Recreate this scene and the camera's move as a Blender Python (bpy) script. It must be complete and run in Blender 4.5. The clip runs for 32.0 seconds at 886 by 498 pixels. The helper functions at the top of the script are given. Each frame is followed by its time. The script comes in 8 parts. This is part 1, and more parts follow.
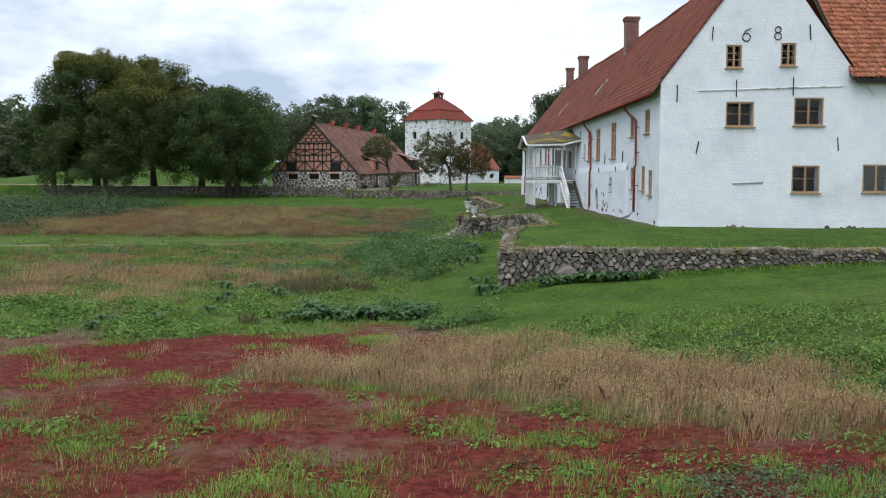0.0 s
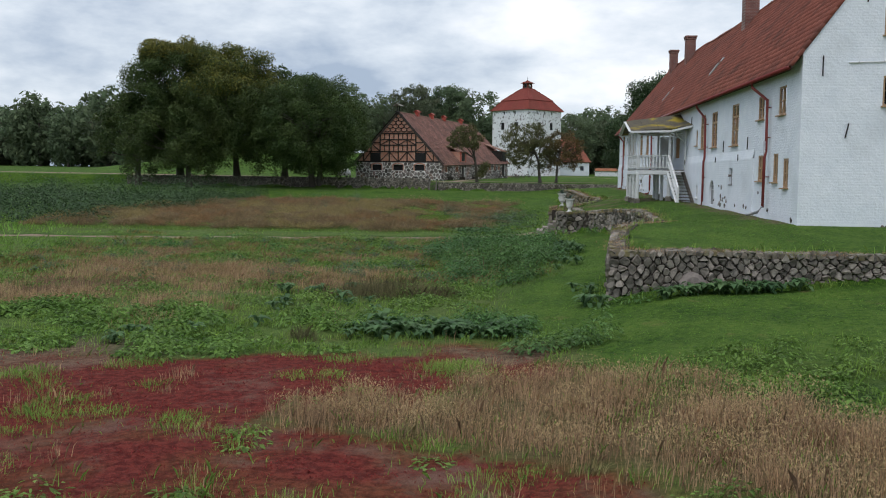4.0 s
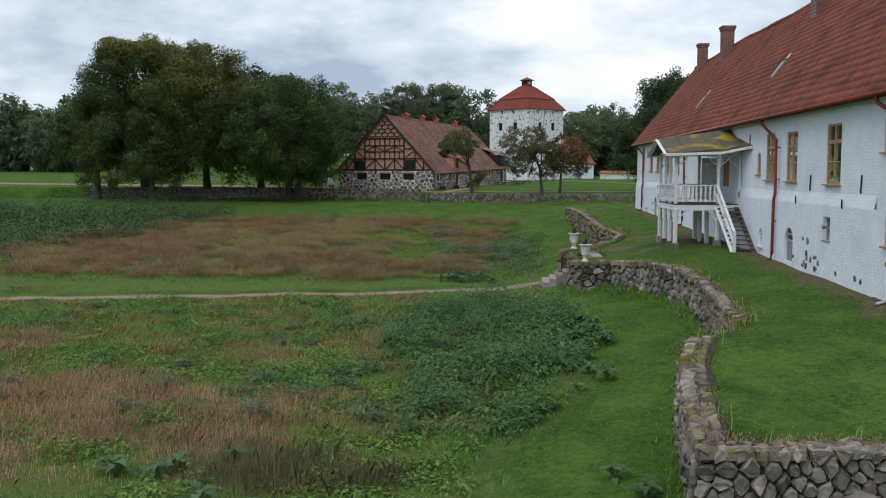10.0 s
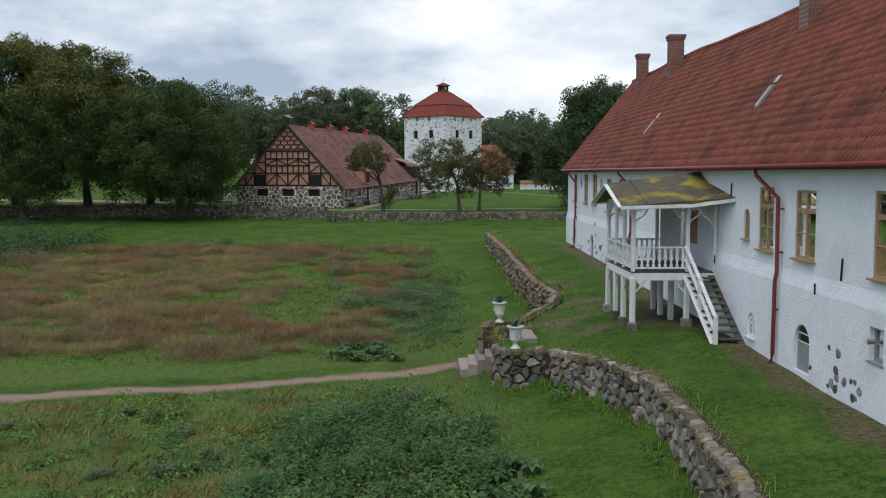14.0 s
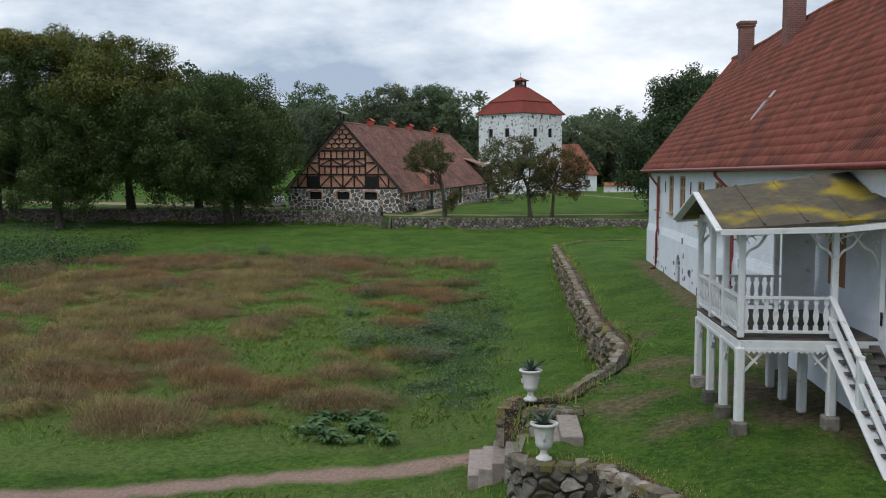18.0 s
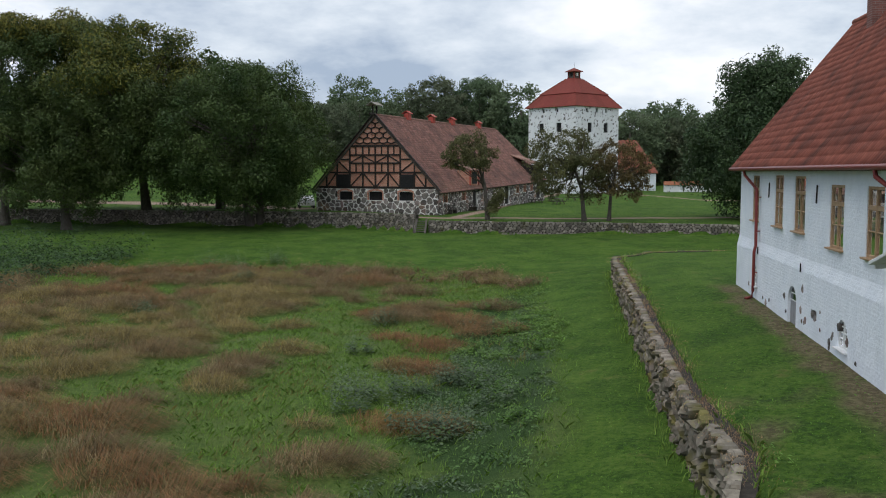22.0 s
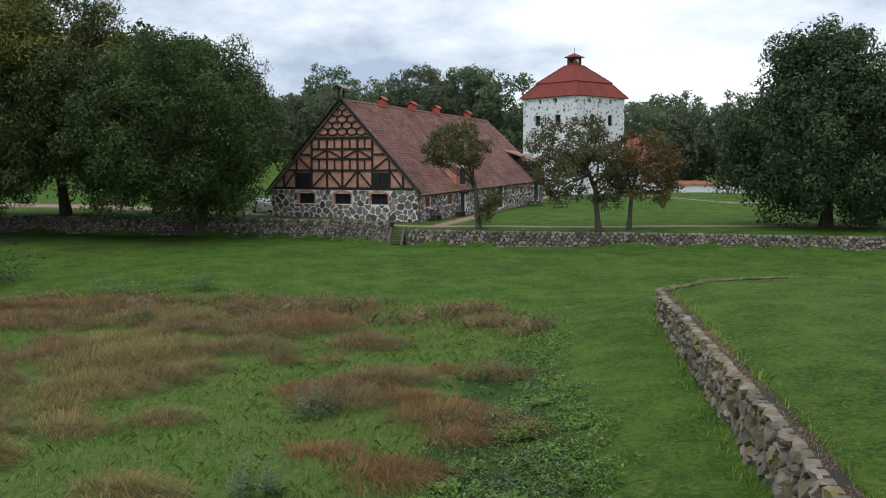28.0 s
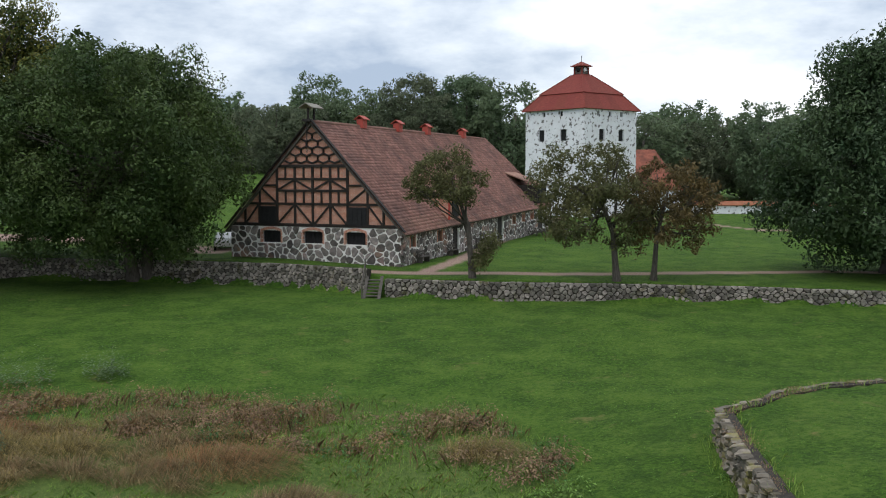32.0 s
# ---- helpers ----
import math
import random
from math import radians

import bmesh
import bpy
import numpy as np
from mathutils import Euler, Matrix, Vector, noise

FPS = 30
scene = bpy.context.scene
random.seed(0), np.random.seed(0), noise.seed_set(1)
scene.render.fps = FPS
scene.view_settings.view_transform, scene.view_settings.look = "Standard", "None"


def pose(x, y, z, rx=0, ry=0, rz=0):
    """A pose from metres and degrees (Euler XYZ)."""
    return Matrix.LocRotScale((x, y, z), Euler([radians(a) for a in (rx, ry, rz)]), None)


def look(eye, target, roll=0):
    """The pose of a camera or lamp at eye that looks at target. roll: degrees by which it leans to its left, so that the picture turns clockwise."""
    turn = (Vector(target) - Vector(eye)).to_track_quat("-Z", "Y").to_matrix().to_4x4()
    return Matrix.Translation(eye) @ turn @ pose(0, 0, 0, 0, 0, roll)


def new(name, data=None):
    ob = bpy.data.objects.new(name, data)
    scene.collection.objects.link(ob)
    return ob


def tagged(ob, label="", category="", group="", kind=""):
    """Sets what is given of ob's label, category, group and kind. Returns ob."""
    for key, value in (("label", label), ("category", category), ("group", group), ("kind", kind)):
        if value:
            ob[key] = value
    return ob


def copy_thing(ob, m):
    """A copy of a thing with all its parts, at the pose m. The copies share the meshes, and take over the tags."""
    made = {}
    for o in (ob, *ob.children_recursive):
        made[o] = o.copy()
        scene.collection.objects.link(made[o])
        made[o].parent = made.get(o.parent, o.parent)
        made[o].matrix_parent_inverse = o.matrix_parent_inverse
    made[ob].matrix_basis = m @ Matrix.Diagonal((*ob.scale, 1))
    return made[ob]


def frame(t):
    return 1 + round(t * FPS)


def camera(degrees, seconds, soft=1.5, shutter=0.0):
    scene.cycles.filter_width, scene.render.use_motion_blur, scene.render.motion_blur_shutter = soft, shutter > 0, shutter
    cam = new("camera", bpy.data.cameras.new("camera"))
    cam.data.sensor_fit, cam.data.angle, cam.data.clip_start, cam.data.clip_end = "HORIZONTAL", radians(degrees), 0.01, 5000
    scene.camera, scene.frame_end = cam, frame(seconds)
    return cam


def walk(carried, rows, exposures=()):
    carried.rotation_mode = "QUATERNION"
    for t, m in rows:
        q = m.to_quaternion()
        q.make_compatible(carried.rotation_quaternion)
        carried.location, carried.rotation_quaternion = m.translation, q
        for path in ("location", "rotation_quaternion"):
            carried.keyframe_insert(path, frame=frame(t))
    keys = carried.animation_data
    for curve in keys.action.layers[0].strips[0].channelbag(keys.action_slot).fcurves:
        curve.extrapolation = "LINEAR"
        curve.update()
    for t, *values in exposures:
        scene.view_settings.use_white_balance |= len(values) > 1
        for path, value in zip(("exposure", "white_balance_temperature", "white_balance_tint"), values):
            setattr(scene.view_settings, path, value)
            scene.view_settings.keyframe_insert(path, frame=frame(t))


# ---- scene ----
cam = camera(49.8, 32.0, soft=1.1)
PATH = [
    (0, (1.093, 2.025, 5.368), (1.143, 4.019, 5.235), 0.3),
    (1, (1.109, 2.356, 5.301), (1.077, 4.351, 5.163), 0.7),
    (2, (1.135, 3.018, 5.248), (1.029, 5.01, 5.1), 0.8),
    (2.5, (1.03, 3.861, 5.241), (0.892, 5.851, 5.097), 1.0),
    (4.5, (0.89, 9.205, 5.151), (0.775, 11.196, 5.001), 0.4),
    (5, (0.97, 10.326, 4.942), (0.91, 12.319, 4.794), 0.1),
    (5.5, (1.02, 11.38, 4.816), (0.954, 13.373, 4.666), 0.3),
    (6, (1.069, 12.459, 4.672), (0.994, 14.452, 4.519), 0.3),
    (6.5, (1.081, 13.56, 4.564), (0.993, 15.552, 4.411), 0.2),
    (7, (1.056, 14.792, 4.545), (0.964, 16.784, 4.392), 0.3),
    (7.5, (1.05, 16.044, 4.707), (0.951, 18.036, 4.553), 0.2),
    (8, (1.053, 17.282, 4.724), (0.945, 19.273, 4.569), 0.2),
    (8.5, (1.076, 18.549, 4.77), (0.96, 20.54, 4.615), 0.2),
    (9, (1.088, 19.801, 5.338), (0.98, 21.792, 5.181), -0.0),
    (9.5, (1.089, 21.045, 6.269), (0.97, 23.035, 6.11), 0.1),
    (10, (1.149, 22.385, 7.214), (1.019, 24.374, 7.055), 0.1),
    (10.5, (1.247, 23.723, 8.194), (1.106, 25.712, 8.038), -0.1),
    (11, (1.303, 25.04, 8.897), (1.15, 27.028, 8.742), -0.1),
    (11.5, (1.338, 26.327, 9.101), (1.179, 28.314, 8.944), 0.0),
    (12, (1.37, 27.666, 9.123), (1.207, 29.653, 8.965), 0.1),
    (12.5, (1.38, 29.057, 9.153), (1.215, 31.044, 8.995), 0.1),
    (13, (1.421, 30.474, 9.193), (1.349, 32.467, 9.034), 0.0),
    (13.5, (1.479, 31.999, 9.178), (1.469, 33.993, 9.02), 0.0),
    (14, (1.666, 33.561, 9.179), (1.705, 35.554, 9.021), 0.0),
    (14.5, (1.917, 35.191, 9.16), (1.962, 37.184, 9.002), -0.0),
    (16.5, (3.161, 41.359, 9.109), (3.221, 43.352, 8.953), -0.0),
    (17, (3.524, 42.897, 9.15), (3.45, 44.89, 8.994), -0.0),
    (17.5, (3.81, 44.431, 9.178), (3.668, 46.42, 9.023), -0.1),
    (18, (4.069, 45.899, 9.176), (3.924, 47.887, 9.021), -0.0),
    (18.5, (4.243, 47.336, 9.19), (4.093, 49.324, 9.035), -0.0),
    (19, (4.373, 48.786, 9.222), (4.139, 50.766, 9.065), -0.1),
    (19.5, (4.352, 50.091, 9.204), (4.117, 52.071, 9.046), -0.0),
    (20, (4.391, 51.435, 9.252), (4.151, 53.414, 9.094), 0.0),
    (20.5, (4.408, 52.929, 9.26), (4.04, 54.888, 9.1), -0.0),
    (21, (4.353, 54.61, 9.262), (3.981, 56.569, 9.101), -0.0),
    (21.5, (4.3, 56.035, 9.239), (4.002, 58.006, 9.079), 0.0),
    (22, (4.172, 57.409, 9.222), (3.919, 59.387, 9.062), 0.1),
    (22.5, (4.102, 58.86, 9.25), (3.845, 60.837, 9.088), 0.2),
    (23, (4.019, 60.315, 9.267), (3.758, 62.291, 9.105), 0.1),
    (23.5, (3.911, 61.791, 9.29), (3.647, 63.767, 9.126), 0.1),
    (24, (3.778, 63.318, 9.293), (3.511, 65.293, 9.129), 0.1),
    (24.5, (3.658, 64.845, 9.284), (3.389, 66.82, 9.119), 0.1),
    (25, (3.591, 66.338, 9.257), (3.318, 68.312, 9.092), 0.2),
    (25.5, (3.524, 67.838, 9.281), (3.248, 69.812, 9.115), 0.2),
    (27.5, (2.711, 73.891, 9.18), (2.422, 75.863, 9.016), 0.1),
    (28, (2.503, 75.358, 9.162), (2.274, 77.338, 8.999), 0.1),
    (28.5, (2.327, 76.923, 9.152), (2.097, 78.903, 8.988), 0.2),
    (29, (2.164, 78.547, 9.219), (1.934, 80.527, 9.056), 0.2),
    (29.5, (2.036, 80.157, 9.333), (1.805, 82.137, 9.17), 0.2),
    (30, (1.951, 81.775, 9.652), (1.72, 83.755, 9.49), 0.1),
    (30.5, (1.922, 83.374, 9.862), (1.691, 85.354, 9.701), 0.2),
    (31, (1.846, 84.928, 10.036), (1.615, 86.908, 9.873), 0.2),
    (31.5, (1.873, 86.595, 10.633), (1.642, 88.575, 10.473), 0.1),
    (32, (2.052, 88.373, 11.392), (1.818, 90.353, 11.237), 0.0),
]
walk(cam, [(t, look(eye, target, roll)) for t, eye, target, roll in PATH], [(0.0, 0.3), (2.0, -0.06), (2.5, -0.06), (5.0, -0.06), (9.0, -0.02), (14.0, -0.06), (20.0, -0.05), (24.2, -0.1), (25.0, 0.15), (32.0, 0.12)])

# ---- sky and light ----
world = bpy.data.worlds.new("overcast_sky")
scene.world = world
world.use_nodes = True
wt = world.node_tree
wt.nodes.clear()


def wn(kind, **kw):
    n = wt.nodes.new(kind)
    for k, v in kw.items():
        n.inputs[k].default_value = v
    return n


w_out = wt.nodes.new("ShaderNodeOutputWorld")
w_sky = wt.nodes.new("ShaderNodeTexSky")
w_sky.sky_type = "NISHITA"
w_sky.sun_disc = False
w_sky.sun_elevation, w_sky.sun_rotation = radians(58), radians(205)
w_co = wt.nodes.new("ShaderNodeTexCoord")
w_map = wt.nodes.new("ShaderNodeMapping")
w_map.inputs["Scale"].default_value = (1.2, 1.2, 3.0)
w_map.inputs["Location"].default_value = (0.35, 0.2, 0.1)
wt.links.new(w_co.outputs["Generated"], w_map.inputs["Vector"])
w_n1 = wn("ShaderNodeTexNoise", Scale=1.7, Detail=7.0, Roughness=0.55)
w_n2 = wn("ShaderNodeTexNoise", Scale=5.5, Detail=8.0, Roughness=0.6)
wt.links.new(w_map.outputs["Vector"], w_n1.inputs["Vector"])
wt.links.new(w_map.outputs["Vector"], w_n2.inputs["Vector"])
w_mix = wt.nodes.new("ShaderNodeMath")
w_mix.operation = "MULTIPLY_ADD"
w_mix.inputs[1].default_value = 0.28
wt.links.new(w_n2.outputs["Fac"], w_mix.inputs[0])
wt.links.new(w_n1.outputs["Fac"], w_mix.inputs[2])
w_ramp = wt.nodes.new("ShaderNodeValToRGB")
w_ramp.color_ramp.elements[0].position, w_ramp.color_ramp.elements[0].color = 0.55, (0.38, 0.465, 0.60, 1)
w_ramp.color_ramp.elements[1].position, w_ramp.color_ramp.elements[1].color = 0.76, (1.04, 1.06, 1.10, 1)
w_e = w_ramp.color_ramp.elements.new(0.65)
w_e.color = (0.70, 0.77, 0.86, 1)
# the cloud is thinner, and so brighter, to the north-east
w_dot = wt.nodes.new("ShaderNodeVectorMath")
w_dot.operation = "DOT_PRODUCT"
w_dot.inputs[1].default_value = (0.08, 0.03, 0.0)
wt.links.new(w_co.outputs["Generated"], w_dot.inputs[0])
w_sum = wt.nodes.new("ShaderNodeMath")
w_sum.operation = "ADD"
wt.links.new(w_mix.outputs[0], w_sum.inputs[0])
wt.links.new(w_dot.outputs["Value"], w_sum.inputs[1])
wt.links.new(w_sum.outputs[0], w_ramp.inputs["Fac"])
w_b1 = wn("ShaderNodeBackground", Strength=0.08)
wt.links.new(w_sky.outputs["Color"], w_b1.inputs["Color"])
w_b2 = wn("ShaderNodeBackground", Strength=1.17)
wt.links.new(w_ramp.outputs["Color"], w_b2.inputs["Color"])
w_ms = wn("ShaderNodeMixShader", Fac=0.88)
wt.links.new(w_b1.outputs[0], w_ms.inputs[1])
wt.links.new(w_b2.outputs[0], w_ms.inputs[2])
wt.links.new(w_ms.outputs[0], w_out.inputs["Surface"])

sun_data = bpy.data.lights.new("sun", "SUN")
sun_data.energy, sun_data.angle, sun_data.color = 1.25, radians(45), (1.0, 0.97, 0.92)
sun_ob = new("sun", sun_data)
sun_ob.matrix_world = look((0, 0, 60), (22, 28, 0))

# ---- materials ----


def material(name):
    m = bpy.data.materials.new(name)
    m.use_nodes = True
    return m, m.node_tree, m.node_tree.nodes["Principled BSDF"]


def surface(name, c1, c2, scale=4.0, rough=0.85, bump=0.3, depth=0.02, c3=None, scale3=0.6, lo3=0.5, hi3=0.65, vary=0.0, stretch=(1, 1, 1), metal=0.0, spec=0.3, fine=30.0):
    """Two colours by a noise, a third one in larger patches, a shift by piece, and a relief."""
    m, nt, b = material(name)
    N = nt.nodes.new
    geo = N("ShaderNodeNewGeometry")
    mp = N("ShaderNodeMapping")
    mp.inputs["Scale"].default_value = stretch
    nt.links.new(geo.outputs["Position"], mp.inputs["Vector"])
    n1 = N("ShaderNodeTexNoise")
    n1.inputs["Scale"].default_value, n1.inputs["Detail"].default_value, n1.inputs["Roughness"].default_value = scale, 6, 0.62
    nt.links.new(mp.outputs["Vector"], n1.inputs["Vector"])
    r1 = N("ShaderNodeValToRGB")
    r1.color_ramp.elements[0].position, r1.color_ramp.elements[0].color = 0.32, (*c1, 1)
    r1.color_ramp.elements[1].position, r1.color_ramp.elements[1].color = 0.68, (*c2, 1)
    nt.links.new(n1.outputs["Fac"], r1.inputs["Fac"])
    col = r1.outputs["Color"]
    if c3:
        n3 = N("ShaderNodeTexNoise")
        n3.inputs["Scale"].default_value, n3.inputs["Detail"].default_value = scale3, 7
        nt.links.new(mp.outputs["Vector"], n3.inputs["Vector"])
        r3 = N("ShaderNodeMapRange")
        r3.inputs["From Min"].default_value, r3.inputs["From Max"].default_value = lo3, hi3
        nt.links.new(n3.outputs["Fac"], r3.inputs["Value"])
        mx = N("ShaderNodeMix")
        mx.data_type = "RGBA"
        nt.links.new(r3.outputs["Result"], mx.inputs["Factor"])
        nt.links.new(col, mx.inputs["A"])
        mx.inputs["B"].default_value = (*c3, 1)
        col = mx.outputs["Result"]
    if vary:
        oi = N("ShaderNodeObjectInfo")
        ad = N("ShaderNodeMath")
        ad.operation = "ADD"
        nt.links.new(oi.outputs["Random"], ad.inputs[0])
        nt.links.new(geo.outputs["Random Per Island"], ad.inputs[1])
        fr = N("ShaderNodeMath")
        fr.operation = "FRACT"
        nt.links.new(ad.outputs[0], fr.inputs[0])
        mr = N("ShaderNodeMapRange")
        mr.inputs["To Min"].default_value, mr.inputs["To Max"].default_value = 1 - vary, 1 + vary
        nt.links.new(fr.outputs[0], mr.inputs["Value"])
        hs = N("ShaderNodeHueSaturation")
        nt.links.new(mr.outputs["Result"], hs.inputs["Value"])
        mh = N("ShaderNodeMapRange")
        mh.inputs["To Min"].default_value, mh.inputs["To Max"].default_value = 0.5 - 0.03 * vary, 0.5 + 0.03 * vary
        nt.links.new(oi.outputs["Random"], mh.inputs["Value"])
        nt.links.new(mh.outputs["Result"], hs.inputs["Hue"])
        nt.links.new(col, hs.inputs["Color"])
        col = hs.outputs["Color"]
    nt.links.new(col, b.inputs["Base Color"])
    b.inputs["Roughness"].default_value, b.inputs["Metallic"].default_value = rough, metal
    b.inputs["Specular IOR Level"].default_value = spec
    if bump:
        n2 = N("ShaderNodeTexNoise")
        n2.inputs["Scale"].default_value, n2.inputs["Detail"].default_value = fine, 5
        nt.links.new(mp.outputs["Vector"], n2.inputs["Vector"])
        ad2 = N("ShaderNodeMath")
        ad2.operation = "MULTIPLY_ADD"
        ad2.inputs[1].default_value = 0.5
        nt.links.new(n2.outputs["Fac"], ad2.inputs[0])
        nt.links.new(n1.outputs["Fac"], ad2.inputs[2])
        bp = N("ShaderNodeBump")
        bp.inputs["Strength"].default_value, bp.inputs["Distance"].default_value = bump, depth
        nt.links.new(ad2.outputs[0], bp.inputs["Height"])
        nt.links.new(bp.outputs["Normal"], b.inputs["Normal"])
    return m


def brick_material(name, c1, c2, mortar, w=0.26, h=0.085):
    m, nt, b = material(name)
    N = nt.nodes.new
    tc = N("ShaderNodeTexCoord")
    sp = N("ShaderNodeSeparateXYZ")
    nt.links.new(tc.outputs["Object"], sp.inputs[0])
    cb = N("ShaderNodeCombineXYZ")
    nt.links.new(sp.outputs["X"], cb.inputs["X"])
    nt.links.new(sp.outputs["Z"], cb.inputs["Y"])
    br = N("ShaderNodeTexBrick")
    br.inputs["Scale"].default_value, br.inputs["Brick Width"].default_value, br.inputs["Row Height"].default_value = 1.0, w, h
    br.inputs["Mortar Size"].default_value = 0.008
    br.inputs["Color1"].default_value, br.inputs["Color2"].default_value, br.inputs["Mortar"].default_value = (*c1, 1), (*c2, 1), (*mortar, 1)
    nt.links.new(cb.outputs[0], br.inputs["Vector"])
    n = N("ShaderNodeTexNoise")
    n.inputs["Scale"].default_value, n.inputs["Detail"].default_value = 2.0, 8
    nt.links.new(tc.outputs["Object"], n.inputs["Vector"])
    hs = N("ShaderNodeHueSaturation")
    mr = N("ShaderNodeMapRange")
    mr.inputs["To Min"].default_value, mr.inputs["To Max"].default_value = 0.55, 1.4
    nt.links.new(n.outputs["Fac"], mr.inputs["Value"])
    nt.links.new(mr.outputs["Result"], hs.inputs["Value"])
    nt.links.new(br.outputs["Color"], hs.inputs["Color"])
    nt.links.new(hs.outputs["Color"], b.inputs["Base Color"])
    bp = N("ShaderNodeBump")
    bp.inputs["Strength"].default_value, bp.inputs["Distance"].default_value = 0.5, 0.01
    bp.invert = True
    nt.links.new(br.outputs["Fac"], bp.inputs["Height"])
    nt.links.new(bp.outputs["Normal"], b.inputs["Normal"])
    b.inputs["Roughness"].default_value = 0.9
    return m


def leaf_material(name, c1, c2, scale=0.35, trans=0.25, vary=0.35, up=0.0):
    """Leaves: each island its own shade, larger patches, some light let through."""
    m = surface(name, c1, c2, scale=scale, rough=0.6, bump=0, vary=vary, spec=0.25)
    nt = m.node_tree
    b = nt.nodes["Principled BSDF"]
    tr = nt.nodes.new("ShaderNodeBsdfTranslucent")
    link = b.inputs["Base Color"].links[0]
    nt.links.new(link.from_socket, tr.inputs["Color"])
    mx = nt.nodes.new("ShaderNodeMixShader")
    mx.inputs[0].default_value = trans
    if up:
        g_, a_, n_ = (nt.nodes.new(k) for k in ("ShaderNodeNewGeometry", "ShaderNodeVectorMath", "ShaderNodeVectorMath"))
        nt.links.new(g_.outputs["Normal"], a_.inputs[0])
        a_.inputs[1].default_value = (0, 0, up)
        n_.operation = "NORMALIZE"
        nt.links.new(a_.outputs[0], n_.inputs[0])
        nt.links.new(n_.outputs[0], b.inputs["Normal"])
    nt.links.new(b.outputs[0], mx.inputs[1])
    nt.links.new(tr.outputs[0], mx.inputs[2])
    nt.links.new(mx.outputs[0], nt.nodes["Material Output"].inputs["Surface"])
    return m


M_LIME = surface("limewash", (0.78, 0.82, 0.88), (0.86, 0.89, 0.94), scale=1.2, rough=0.9, bump=0.9, depth=0.05, c3=(0.68, 0.71, 0.75), scale3=0.5, lo3=0.55, hi3=0.8, fine=9)
_nt = M_LIME.node_tree
_geo, _sp, _cb, _ad, _br = (_nt.nodes.new(k) for k in ("ShaderNodeNewGeometry", "ShaderNodeSeparateXYZ", "ShaderNodeCombineXYZ", "ShaderNodeMath", "ShaderNodeTexBrick"))
_nt.links.new(_geo.outputs["Position"], _sp.inputs[0])
_ad.operation = "ADD"
_nt.links.new(_sp.outputs["X"], _ad.inputs[0])
_nt.links.new(_sp.outputs["Y"], _ad.inputs[1])
_nt.links.new(_ad.outputs[0], _cb.inputs["X"])
_nt.links.new(_sp.outputs["Z"], _cb.inputs["Y"])
_nt.links.new(_cb.outputs[0], _br.inputs["Vector"])
_br.inputs["Scale"].default_value, _br.inputs["Brick Width"].default_value, _br.inputs["Row Height"].default_value, _br.inputs["Mortar Size"].default_value = 1.0, 0.3, 0.1, 0.02
_b2 = _nt.nodes.new("ShaderNodeBump")
_b2.inputs["Strength"].default_value, _b2.inputs["Distance"].default_value, _b2.invert = 0.42, 0.014, True
_nt.links.new(_br.outputs["Fac"], _b2.inputs["Height"])
_old = _nt.nodes["Principled BSDF"].inputs["Normal"].links[0].from_socket
_nt.links.new(_old, _b2.inputs["Normal"])
_nt.links.new(_b2.outputs["Normal"], _nt.nodes["Principled BSDF"].inputs["Normal"])
M_LIME_WORN = surface("worn_limewash", (0.80, 0.81, 0.83), (0.70, 0.70, 0.71), scale=1.1, rough=0.92, bump=0.6, depth=0.04, c3=(0.15, 0.14, 0.135), scale3=2.2, lo3=0.575, hi3=0.63, fine=8)
M_TILE = surface("red_clay_tile", (0.185, 0.055, 0.038), (0.30, 0.10, 0.066), scale=2.6, rough=0.85, bump=0.4, depth=0.01, c3=(0.115, 0.046, 0.035), scale3=0.8, lo3=0.48, hi3=0.72, vary=0.1)
M_TILE_ORANGE = surface("orange_clay_tile", (0.36, 0.13, 0.07), (0.46, 0.19, 0.11), scale=1.2, rough=0.85, bump=0.4, depth=0.01, vary=0.3)
M_TILE_BARN = surface("brown_clay_tile", (0.26, 0.135, 0.105), (0.39, 0.215, 0.168), scale=1.6, rough=0.9, bump=0.4, depth=0.01, c3=(0.20, 0.12, 0.10), scale3=0.5, lo3=0.45, hi3=0.7, vary=0.26)
M_TOWER_ROOF = surface("red_tile_roof", (0.15, 0.031, 0.022), (0.23, 0.048, 0.034), scale=2.2, rough=0.8, bump=0.5, depth=0.03, stretch=(1, 1, 5), vary=0.1)
M_RED_PAINT = surface("dark_red_paint", (0.17, 0.028, 0.024), (0.23, 0.04, 0.034), scale=3, rough=0.45, bump=0.1)
M_RED_BRIGHT = surface("bright_red_paint", (0.36, 0.06, 0.045), (0.44, 0.085, 0.06), scale=3, rough=0.6, bump=0.1)
M_FRAME = surface("ochre_wood_paint", (0.34, 0.22, 0.125), (0.45, 0.30, 0.18), scale=6, rough=0.6, bump=0.15)
M_DOOR = surface("orange_brown_door", (0.32, 0.15, 0.05), (0.42, 0.21, 0.08), scale=5, rough=0.55, bump=0.2, stretch=(1, 6, 0.6))
M_GREY_DOOR = surface("grey_plank_door", (0.24, 0.24, 0.25), (0.33, 0.33, 0.34), scale=5, rough=0.7, bump=0.3, stretch=(1, 6, 0.6))
M_WHITE_WOOD = surface("white_painted_wood", (0.68, 0.69, 0.69), (0.80, 0.80, 0.80), scale=3.0, rough=0.6, bump=0.2, c3=(0.45, 0.45, 0.42), scale3=4.5, lo3=0.62, hi3=0.75)
